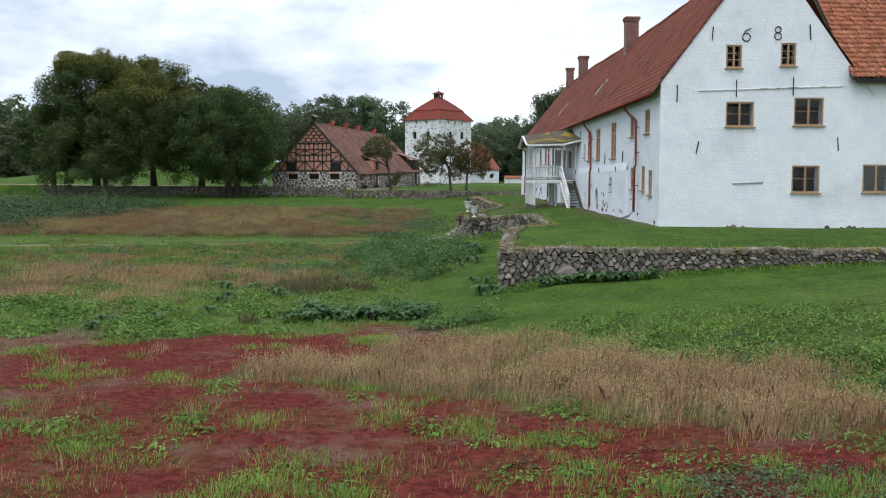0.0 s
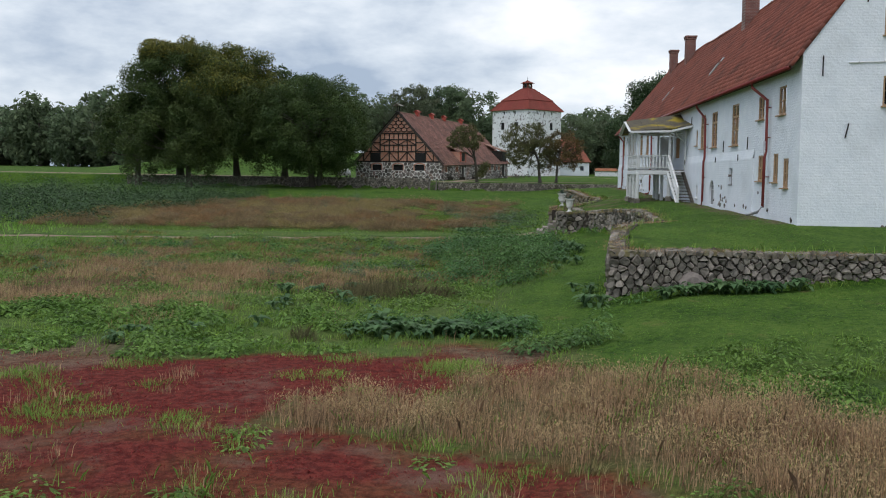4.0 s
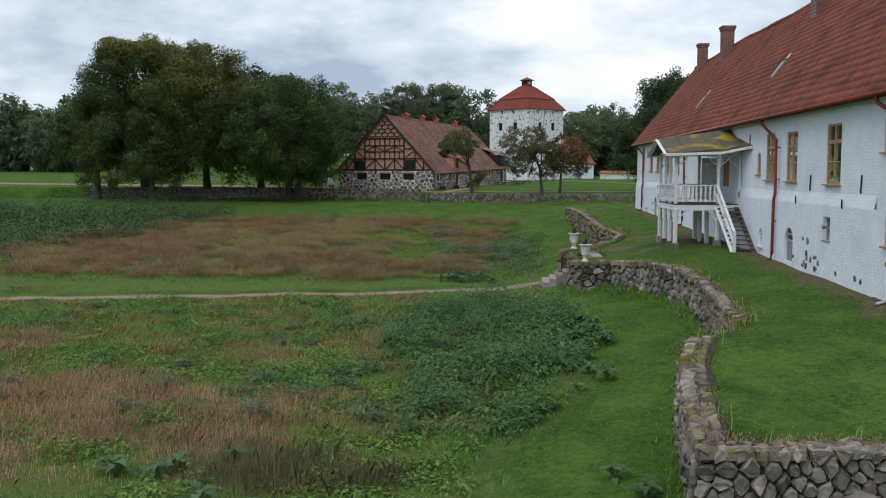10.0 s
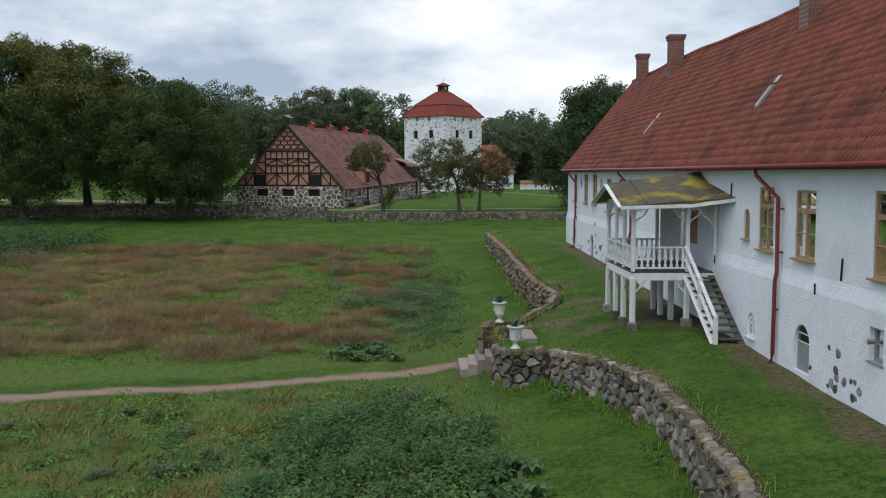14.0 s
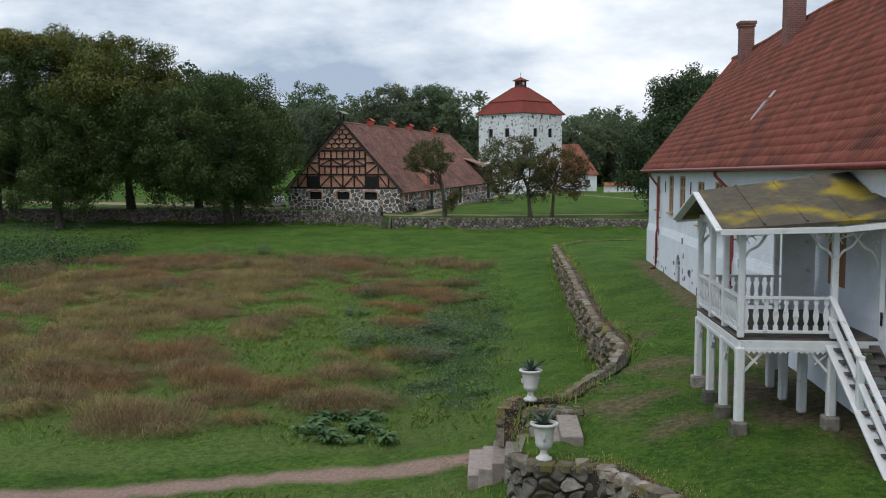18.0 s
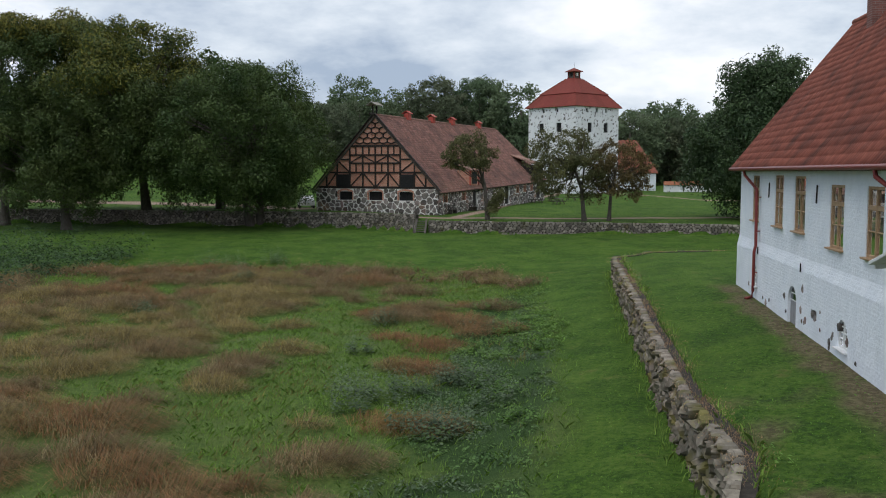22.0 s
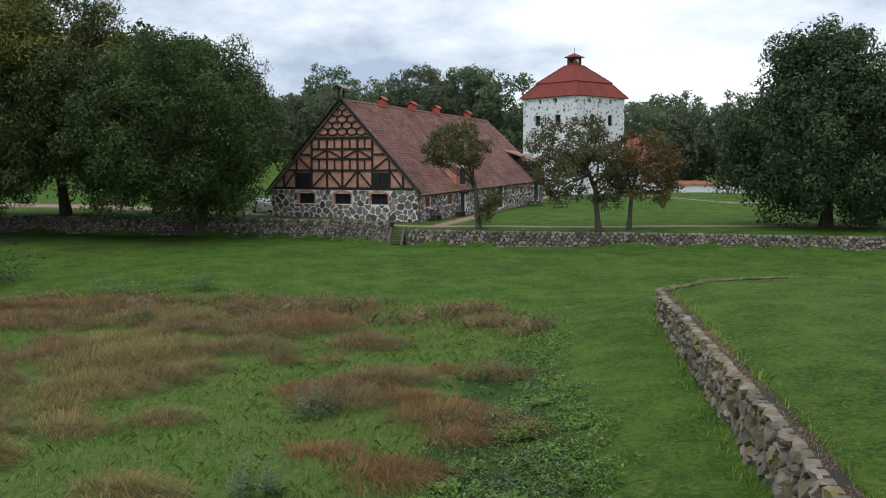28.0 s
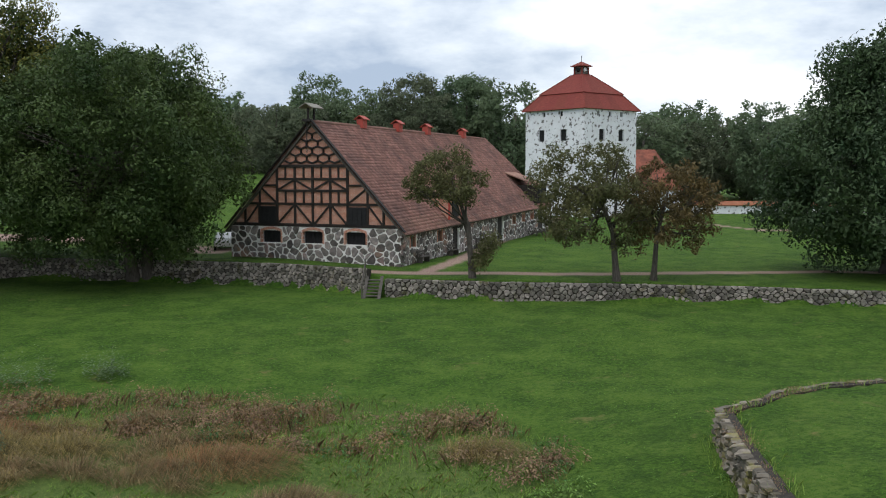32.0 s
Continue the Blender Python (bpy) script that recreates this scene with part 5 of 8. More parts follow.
# boulder at the foot of the south wall
rng = random.Random(77)
V, F = stone_geometry([(0.42 * math.cos(a) * rng.uniform(0.85, 1.1), 0.46 * math.sin(a) * rng.uniform(0.85, 1.1)) for a in np.linspace(0, 5.7, 11)], lambda u, v, w: (6.5 + u, 36.6 - w, 2.05 + v), 0.22, rng, dome=0.7)
tagged(new("boulder", mesh_of(V, F, M_STEP)), "pale pointed boulder set against the stone wall", "boulder")

# garden steps of granite, with two urns
steps = empty("garden_steps", 3.0, 67.3, 1.6, label="worn granite garden steps between mossy walls", category="steps")
s_inv = steps.matrix_basis.inverted()
rng = random.Random(8)
for k in range(8):
    z = 1.95 + 0.2 * k
    part("tread", box((3.25 + 0.31 * k, 69.55 - 0.23 * k + rng.uniform(-0.08, 0.08), z - 0.3), (0.5, 2.05 - 0.02 * k, 0.62), M_STEP, Euler((rng.uniform(-0.02, 0.02), rng.uniform(-0.03, 0.03), rng.uniform(-0.05, 0.05))).to_matrix(), 0.02), steps, at=s_inv)

for y_, seed_ in ((69.45, 46),):
    dry_wall("step_wall", [(4.05, y_), (4.6, y_ - 0.1), (6.0, y_ - 0.35)], 1, lambda x, y: min(zterr(5.2, 68.0) + 0.05, 2.75 + 0.55 * (x - 3.3)), lambda x, y: 1.5 + 0.5 * (x - 3.1), 0.3, 0.6, seed_, M_MOSS_STONE, "mossy dry stone cheek wall beside the steps", lambda p: p.x, cap=M_MOSS_STONE, proud=0.08, thick=0.45, limit=120)

urn = empty("garden_urn", 4.55, 69.85, zterr(4.7, 69.9) + 0.05, label="white cast stone urn planted with agave on the wall", category="urn", group="urns by the steps")
part("foot", lathe([(0.17, 0), (0.17, 0.06), (0.10, 0.10), (0.07, 0.2), (0.09, 0.25)], M_URN), urn)
part("bowl", lathe([(0.09, 0.24), (0.16, 0.3), (0.185, 0.36), (0.18, 0.4), (0.195, 0.5), (0.215, 0.68), (0.24, 0.73), (0.295, 0.76), (0.295, 0.8), (0.245, 0.805), (0.22, 0.75)], M_URN), urn)
for a in (20, 200):
    V, F = tube([(0.19 * math.cos(radians(a)), 0.19 * math.sin(radians(a)), 0.46), (0.235 * math.cos(radians(a)), 0.235 * math.sin(radians(a)), 0.5), (0.235 * math.cos(radians(a)), 0.235 * math.sin(radians(a)), 0.57), (0.2 * math.cos(radians(a)), 0.2 * math.sin(radians(a)), 0.62)], 0.026, M_URN, 6)
    part("mask_ornament", mesh_of(V, F, M_URN, True), urn)
part("soil", lathe([(0.225, 0.72), (0.225, 0.75), (0.1, 0.77)], M_JOINT, 14), urn)
M_AGAVE = surface("agave_leaf", (0.05, 0.085, 0.065), (0.10, 0.14, 0.10), scale=8, rough=0.5, bump=0.1)
rng = random.Random(3)
for k in range(15):
    a, L, tilt = 2.4 * k, rng.uniform(0.3, 0.5), rng.uniform(0.25, 1.1)
    d = Vector((math.cos(a), math.sin(a), 0))
    side = Vector((-math.sin(a), math.cos(a), 0))
    V, F = [], []
    for i, (t, w) in enumerate(((0, 0.035), (0.4, 0.05), (0.8, 0.028), (1, 0.004))):
        p = Vector((0, 0, 0.76)) + d * (L * t * math.sin(tilt) * (1 + 0.3 * t)) + Vector((0, 0, L * t * math.cos(tilt) - 0.08 * t * t))
        V += [p - side * w, p + Vector((0, 0, -0.018)), p + side * w]
        if i:
            j = 3 * i
            F += [(j - 3, j - 2, j + 1, j), (j - 2, j - 1, j + 2, j + 1)]
    part("leaf", mesh_of(V, F, M_AGAVE, True), urn, "grey-green agave leaf" if k == 0 else "")
copy_thing(urn, pose(4.75, 65.55, zterr(4.9, 65.6) + 0.04, 0, 0, 70))

# ---- balcony with stair ----
BX0, BX1, BY0, BY1, DECK = 8.75, 11.5, 65.7, 70.0, 5.85
balcony = empty("balcony", BX1, 67.8, 3.9, label="white carved wooden balcony with stair and mossy gable roof", category="balcony")
b_inv = balcony.matrix_basis.inverted()


def bpart(name, me, label="", parent=None):
    return part(name, me, parent or balcony, label, at=None if parent else b_inv)


posts = [(BX0, BY1), (BX0, 68.55), (BX0, 67.15), (BX0, BY0), (10.6, BY0), (10.6, BY1)]
for x, y in posts:
    z0 = zterr(x, y)
    bpart("post", box((x, y, (z0 + 0.25 + DECK - 0.2) / 2), (0.19, 0.19, DECK - 0.2 - z0 - 0.25), M_WHITE_WOOD, None, 0.035))
    bpart("footing", box((x, y, z0 + 0.1), (0.34, 0.34, 0.36), M_DRYSTONE, None, 0.04), "stone footing")
    bpart("upper_post", box((x, y, (DECK + 8.1) / 2), (0.13, 0.13, 8.1 - DECK), M_WHITE_WOOD, None, 0.015))
for x, y in ((10.3, 69.2), (10.3, 68.1), (10.4, 67.0)):
    z0 = zterr(x, y)
    bpart("post", box((x, y, (z0 + DECK - 0.2) / 2), (0.19, 0.19, DECK - 0.2 - z0), M_WHITE_WOOD, None, 0.035))
for k in range(16):
    y = BY0 + (BY1 - BY0) * (k + 0.5) / 16
    bpart("deck_board", box(((BX0 + BX1) / 2, y, DECK - 0.03), (BX1 - BX0 + 0.1, (BY1 - BY0) / 16 - 0.008, 0.05), M_GREY_WOOD, None, 0.006))
for a, b in (((BX0, BY0), (BX0, BY1)), ((BX0, BY0), (BX1, BY0)), ((BX0, BY1), (BX1, BY1))):
    bm = bmesh.new()
    beam(bm, (*a, DECK - 0.15), (*b, DECK - 0.15), 0.12, 0.18, bevel=0.01)
    bpart("edge_beam", (bm, M_WHITE_WOOD))
    # scalloped trim
    V, F = [], []
    n = 26
    A, B = Vector((*a, 0)), Vector((*b, 0))
    d = (B - A).normalized()
    o = Vector((d.y, -d.x, 0)) * 0.075
    if o.dot(A - Vector((10.2, 67.8, 0))) < 0:
        o = -o
    for i in range(n):
        p, q = A.lerp(B, i / n) + o, A.lerp(B, (i + 1) / n) + o
        m = (p + q) / 2
        k = len(V)
        V += [(p.x, p.y, DECK - 0.22), (q.x, q.y, DECK - 0.22), (q.x, q.y, DECK - 0.27), (m.x, m.y, DECK - 0.33), (p.x, p.y, DECK - 0.27)]
        V += [(v[0] - o.x * 0.3, v[1] - o.y * 0.3, v[2]) for v in V[k:k + 5]]
        F += [(k, k + 4, k + 3, k + 2, k + 1), (k + 5, k + 6, k + 7, k + 8, k + 9)] + [(k + j, k + (j + 1) % 5, k + 5 + (j + 1) % 5, k + 5 + j) for j in range(5)]
    bpart("scalloped_trim", mesh_of(V, F, M_WHITE_WOOD))

bal_V, bal_F = [], []
prof = [(0.05, 0), (0.05, 0.1), (0.022, 0.14), (0.045, 0.22), (0.06, 0.32), (0.045, 0.42), (0.022, 0.52), (0.05, 0.56), (0.05, 0.66)]
for r, z in prof:
    bal_V += [(-r, -0.014, z), (r, -0.014, z), (r, 0.014, z), (-r, 0.014, z)]
for j in range(len(prof) - 1):
    bal_F += [(4 * j + i, 4 * j + (i + 1) % 4, 4 * j + 4 + (i + 1) % 4, 4 * j + 4 + i) for i in range(4)]
bal_me = mesh_of(bal_V, bal_F, M_WHITE_WOOD)


def railing(a, b, z, turn, slope=0.0):
    A, B = Vector((*a, z)), Vector((*b, z + slope))
    for h, w in ((0.82, 0.1), (0.12, 0.07)):
        bm = bmesh.new()
        beam(bm, A + Vector((0, 0, h)), B + Vector((0, 0, h)), w, 0.06, bevel=0.008)
        bpart("rail", (bm, M_WHITE_WOOD))
    n = max(1, int((B - A).length / 0.185))
    for i in range(n):
        p = A.lerp(B, (i + 0.5) / n)
        ob = part("baluster", bal_me, balcony)
        ob.matrix_basis = b_inv @ pose(p.x, p.y, p.z + 0.14, 0, 0, turn)


railing((BX0, BY0), (BX0, BY1), DECK, 90)
railing((BX0, BY0), (10.55, BY0), DECK, 0)
railing((BX0, BY1), (BX1, BY1), DECK, 0)
# side panel beside the door, lattice and scrolls under the eaves
bpart("side_panel", box((11.1, BY1 - 0.1, 6.9), (0.8, 0.05, 2.1), M_WHITE_WOOD, None, 0.01), "white boarded side panel")
bpart("wall_post", box((11.5, BY0 - 0.1, 7.0), (0.1, 0.1, 2.3), M_WHITE_WOOD, None, 0.01))


def bracket(c, d, z):
    """Scroll-sawn bracket: an arm, a curl and a lattice."""
    d = Vector((*d, 0))
    pts = [Vector((*c, z)) + d * (0.62 * t) + Vector((0, 0, -0.62 * (1 - t) ** 1.5 + 0.06 * math.sin(9 * t))) for t in np.linspace(0, 1, 9)]
    V, F = tube(pts, 0.03, M_WHITE_WOOD, 6)
    bpart("bracket", mesh_of(V, F, M_WHITE_WOOD, True), "scroll-sawn white bracket")
    bm = bmesh.new()
    for k in range(1, 4):
        t = k / 4
        p = Vector((*c, z))
        beam(bm, p + d * (0.62 * t), p + d * (0.62 * max(0, t - 0.5)) + Vector((0, 0, -0.35 * (1 - t))), 0.018, 0.018)
        beam(bm, p + d * (0.62 * max(0.02, t - 0.35)), p + d * (0.62 * t * 0.9) + Vector((0, 0, -0.3 * (1 - t))), 0.018, 0.018)
    bpart("lattice", (bm, M_WHITE_WOOD))


for x, y in posts[:4]:
    bracket((x, y), (0, 1) if y < BY1 - 1 else (0, -1), 8.0)
for c, d in (((BX0, BY0), (1, 0)), ((10.6, BY0), (-1, 0)), ((10.6, BY0), (1, 0)), ((BX0, BY1), (1, 0)), ((11.45, BY0), (-1, 0))):
    bracket(c, d, 8.0)
for a, b in (((BX0, BY0), (10.6, BY0)), ((BX0, BY0), (BX0, 67.15)), ((BX0, 67.15), (BX0, 68.55)), ((BX0, 68.55), (BX0, BY1))):
    A, B = Vector((*a, 0)), Vector((*b, 0))
    d = (B - A).normalized()
    for p, e in ((A, d), (B, -d)):
        bm = bmesh.new()
        beam(bm, (p.x, p.y, DECK - 0.8), (p.x + e.x * 0.5, p.y + e.y * 0.5, DECK - 0.24), 0.05, 0.05)
        beam(bm, (p.x + e.x * 0.08, p.y + e.y * 0.08, DECK - 0.3), (p.x + e.x * 0.35, p.y + e.y * 0.35, DECK - 0.55), 0.03, 0.03)
        bpart("knee_brace", (bm, M_WHITE_WOOD))
for a, b in (((BX0, BY0), (BX0, BY1)), ((BX0, BY0), (10.65, BY0)), ((10.65, BY0), (11.55, 64.3)), ((BX0, BY1), (BX1, BY1))):
    bm = bmesh.new()
    beam(bm, (*a, 8.12), (*b, 8.12 + (0.25 if b[1] < 65 else 0)), 0.1, 0.16, bevel=0.01)
    bpart("head_beam", (bm, M_WHITE_WOOD))
RY = 67.85
roof_b = bpart("roof", slab([(8.25, 65.25, 8.1), (8.25, RY, 8.82), (11.55, RY, 9.25), (11.55, 65.1, 8.35)], 0.07, M_MOSS_ROOF), "moss-grown felt roof")
part("felt_sheet", slab([(10.6, 65.2, 8.28), (11.0, 66.6, 8.78), (11.56, 66.3, 8.8), (11.58, 63.8, 8.4)], 0.06, M_MOSS_ROOF), roof_b)
part("felt_sheet", slab([(8.25, 70.45, 8.1), (8.25, RY, 8.82), (11.55, RY, 9.25), (11.55, 70.45, 8.4)], 0.07, M_MOSS_ROOF), roof_b)
for k in range(1, 4):
    x = 8.25 + 3.3 * k / 4
    bm = bmesh.new()
    beam(bm, (x, 65.25, 8.13 + 0.07 * k), (x, RY, 8.845 + 0.1 * k), 0.05, 0.025)
    part("felt_seam", (bm, M_MOSS_ROOF), roof_b)
for y, s in ((65.25, 1), (70.45, -1)):
    bm = bmesh.new()
    beam(bm, (8.22, y, 8.05), (8.22, RY, 8.77), 0.05, 0.2, up=(1, 0, 0), bevel=0.008)
    bpart("barge_board", (bm, M_WHITE_WOOD))
for a, b in (((8.2, 65.22, 8.03), (10.6, 65.17, 8.1)), ((10.6, 65.17, 8.1), (11.57, 63.78, 8.33)), ((8.2, 70.47, 8.03), (11.57, 70.47, 8.33))):
    bm = bmesh.new()
    beam(bm, a, b, 0.04, 0.12, bevel=0.006)
    bpart("eave_board", (bm, M_WHITE_WOOD))
# stair down along the wall
N_ST, SX0, SX1, SYT, SYB, SZB = 11, 10.55, 11.42, BY0, 62.25, 3.92
for k in range(1, N_ST):
    t = k / N_ST
    bpart("tread", box(((SX0 + SX1) / 2, SYT + (SYB - SYT) * t, DECK + (SZB - DECK) * t - 0.02), (SX1 - SX0, 0.3, 0.045), M_GREY_WOOD, None, 0.008))
for x, m in ((SX0, M_WHITE_WOOD), (SX1, M_GREY_WOOD)):
    bm = bmesh.new()
    beam(bm, (x, SYT, DECK - 0.12), (x, SYB - 0.15, SZB - 0.1), 0.05, 0.24, up=(1, 0, 0), bevel=0.008)
    bpart("stringer", (bm, m))
for h in (0.85, 0.42):
    bm = bmesh.new()
    beam(bm, (SX0, SYT, DECK + h), (SX0, SYB, SZB + h), 0.06, 0.12, up=(1, 0, 0), bevel=0.008)
    bpart("hand_rail", (bm, M_WHITE_WOOD))
for t in (0.5, 1.0):
    bpart("newel", box((SX0, SYT + (SYB - SYT) * t, DECK + (SZB - DECK) * t + 0.38), (0.13, 0.13, 1.1), M_WHITE_WOOD, None, 0.012))

# ---- barn ----
barn = empty("barn", -16.1, 158.5, 4.6, turn=-15.5, label="long barn with half-timbered gable on boulder walls", category="barn")
BW, BL, BZ, BR, BF = 7.3, 38.5, 7.5 - 4.6, 15.3 - 4.6, 1.0


def gable_wall(u, v, w):
    return (u, w, v)


def east_wall(u, v, w):
    return (BW - w, u, v + BF * u / BL)


gable_windows = [(-4.5, -2.8, 1.62, 2.55), (-0.85, 0.85, 1.62, 2.55), (2.75, 4.45, 1.62, 2.55)]
east_open = [(1.6, 2.5, 1.35, 2.2), (6.9, 7.8, 1.3, 2.2), (10.2, 11.5, 0.0, 2.1), (21.4, 23.0, 0.1, 2.35), (26.0, 26.8, 1.3, 2.1), (29.0, 29.8, 1.3, 2.1), (32.0, 32.8, 1.3, 2.1), (34.6, 36.6, 0.1, 2.3)]
part("wall", holed_wall(gable_wall, -BW, BW, -0.9, BZ, gable_windows, 0.6, M_MORTAR), barn, "fieldstone gable wall in white mortar")
part("wall", holed_wall(lambda u, v, w: east_wall(u, v, w), 0.6, BL, -0.9, BZ, east_open, 0.6, M_MORTAR), barn, "fieldstone side wall in white mortar")
part("wall", holed_wall(lambda u, v, w: (-BW + w, u, v), 0.6, BL, -0.9, BZ, [], 0.6, M_MORTAR), barn)
part("wall", holed_wall(lambda u, v, w: (u, BL - w, v), -BW, BW, -0.9, BR, [], 0.6, M_MORTAR, [(-(BR - BZ) / BW, 1, BR), ((BR - BZ) / BW, 1, BR)]), barn)


def boulders(wlen, h, place, size, holes, seed, limit=300):
    rng = random.Random(seed)
    polys = [p for p in cells(wlen, h, size, 0.8, 0.034, rng, 0.45)]
    ok = []
    for p in polys:
        us, vs = [q[0] for q in p], [q[1] for q in p]
        if not any(max(us) > a - 0.12 and min(us) < b + 0.12 and max(vs) > c - 0.1 and min(vs) < d + 0.22 for a, b, c, d in holes):
            ok.append(p)
        else:
            best = None
            for cut in [k for a, b, c, d in holes for k in ((1, 0, a - 0.16), (-1, 0, -(b + 0.16)), (0, 1, c - 0.06), (0, -1, -(d + 0.24)))]:
                q = clip(p, *cut)
                if len(q) > 2 and not any(max(t[0] for t in q) > a - 0.12 and min(t[0] for t in q) < b + 0.12 and max(t[1] for t in q) > c - 0.02 and min(t[1] for t in q) < d + 0.2 for a, b, c, d in holes):
                    ar = abs(sum(q[i][0] * q[i - 1][1] - q[i - 1][0] * q[i][1] for i in range(len(q)))) / 2
                    if ar > 0.06 and (best is None or ar > best[0]):
                        best = (ar, q)
            if best:
                ok.append(best[1])
    out = []
    for p in ok:
        out.append([(a[0] * f + b[0] * (1 - f), a[1] * f + b[1] * (1 - f)) for a, b in zip(p, p[1:] + p[:1]) for f in (0.72, 0.28)] if len(p) < 11 else p)
    return out


face = part("stone_face", mesh_of([(-BW, 0.02, -0.5), (-BW + 0.3, 0.02, -0.5), (-BW + 0.3, 0.02, -0.3)], [(0, 1, 2)], M_MORTAR), barn)
gb_holes = [(a + BW, b + BW, c + 0.8, d + 0.8) for a, b, c, d in gable_windows]
lay_stones(boulders(2 * BW, BZ + 0.75, None, 0.64, gb_holes, 51), lambda u, v, w: (u - BW, -w, v - 0.8), face, M_BOULDER, 0.045, 51, dome=0.88, back=0.05)
face = part("stone_face", mesh_of([(BW - 0.02, 1, -0.5), (BW - 0.02, 1.3, -0.5), (BW - 0.02, 1.3, -0.3)], [(0, 1, 2)], M_MORTAR), barn)
eb_holes = [(a, b, c + 0.8, d + 0.8) for a, b, c, d in east_open]
lay_stones(boulders(BL, BZ + 0.75, None, 0.64, eb_holes, 52), lambda u, v, w: (BW + w, u, v - 0.8 + BF * u / BL), face, M_BOULDER, 0.045, 52, dome=0.88, back=0.05)


def barred_window(place, o, parent, name="window"):
    a, b, c, d = o
    win = new(name)
    win.parent = parent
    tagged(win, "low arched window with iron bars in brick surround")
    V = [place(a, c, 0.3), place(b, c, 0.3), place(b, d, 0.3), place(a, d, 0.3)]
    part("dark_pane", mesh_of(V, [(0, 1, 2, 3)], M_DARK), win)
    for k in range(1, 6):
        u = a + (b - a) * k / 6
        V, F = tube([place(u, c, 0.18), place(u, d, 0.18)], 0.018, M_IRON, 5)
        part("bar", mesh_of(V, F, M_IRON), win)
    n = 9
    for k in range(n):
        t0, t1 = k / n, (k + 0.9) / n
        arc = lambda t: (a - 0.1 + (b - a + 0.2) * t, d - 0.12 + 0.22 * math.sin(math.pi * t))
        (u0, v0), (u1, v1) = arc(t0), arc(t1)
        V = [place(u, v + e, w) for w in (-0.05, 0.2) for u, v, e in ((u0, v0, 0), (u1, v1, 0), (u1, v1, 0.2), (u0, v0, 0.2))]
        part("brick", mesh_of(V, [(0, 1, 2, 3), (7, 6, 5, 4), (0, 4, 5, 1), (1, 5, 6, 2), (2, 6, 7, 3), (3, 7, 4, 0)], M_BRICK), win)
    for u in (a - 0.06, b + 0.06):
        for k in range(3):
            z = c + (d - c - 0.1) * (k + 0.5) / 3
            V = [place(u + e, z + f, w) for w in (-0.04, 0.2) for e, f in ((-0.07, -0.13), (0.07, -0.13), (0.07, 0.13), (-0.07, 0.13))]
            part("brick", mesh_of(V, [(0, 1, 2, 3), (7, 6, 5, 4), (0, 4, 5, 1), (1, 5, 6, 2), (2, 6, 7, 3), (3, 7, 4, 0)], M_BRICK), win)
    return win


for o in gable_windows:
    barred_window(gable_wall, o, barn)
for o in east_open:
    if o[2] > 1:
        barred_window(lambda u, v, w: east_wall(u, v, w), o, barn)
    else:
        d = new("door")
        d.parent = barn
        tagged(d, "black boarded barn door")
        n = 6
        for k in range(n):
            u = o[0] + (o[1] - o[0]) * (k + 0.5) / n
            x, y, z = east_wall(u, (o[2] + o[3]) / 2, 0.15)
            part("plank", box((x, y, z), (0.05, (o[1] - o[0]) / n - 0.01, o[3] - o[2]), M_TIMBER, None, 0.006), d)
        x, y, z = east_wall((o[0] + o[1]) / 2, o[3] + 0.08, 0.02)
        part("lintel", box((x, y, z), (0.2, o[1] - o[0] + 0.5, 0.16), M_TIMBER, None, 0.01), d)

# half-timbered gable
slope = (BR - BZ) / BW
infill = part("brick_infill", mesh_of([(-BW + 0.1, 0.06, BZ), (BW - 0.1, 0.06, BZ), (0, 0.06, BR - 0.1), (-BW + 0.1, 0.4, BZ), (BW - 0.1, 0.4, BZ), (0, 0.4, BR - 0.1)], [(0, 1, 2), (5, 4, 3), (0, 3, 4, 1), (1, 4, 5, 2), (2, 5, 3, 0)], M_BRICK), barn, "pale red brick infill")


def timber(a, b, w=0.2, name="timber"):
    bm = bmesh.new()
    beam(bm, (a[0], 0.02, BZ + a[1]), (b[0], 0.02, BZ + b[1]), w, 0.14, up=(0, 1, 0), bevel=0.012)
    part(name, (bm, M_TIMBER), barn)


def half(h):
    return BW * (1 - h / (BR - BZ))


POSTS = (-5.98, -4.7, -3.1, -1.53, 0.0, 1.5, 2.95, 4.6, 5.9)
rise_at = lambda x: (BR - BZ) * (1 - abs(x) / BW)
for h, w in ((0.1, 0.24), (1.7, 0.18), (2.7, 0.17), (3.58, 0.17), (4.55, 0.22)):
    lim = half(h) if h < 2 or h > 4 else 3.05
    timber((-lim, h), (lim, h), w, "rail_beam")
for x in POSTS:
    timber((x, 0.1), (x, min(1.7, rise_at(x))), 0.17, "stud")
for x in POSTS[2:7]:
    timber((x, 1.7), (x, 4.55), 0.18, "stud")
for x in (-2.35, -0.77, 0.75, 2.2):
    for a, b in ((1.7, 2.7), (3.58, 4.55)):
        timber((x, a), (x, b), 0.13, "stud")
for x in (-4.65, 4.6):
    timber((x, 1.7), (x, rise_at(x)), 0.15, "stud")
    timber((3.05 * x / abs(x), 3.1), (half(3.1) * x / abs(x), 3.1), 0.15, "rail_beam")
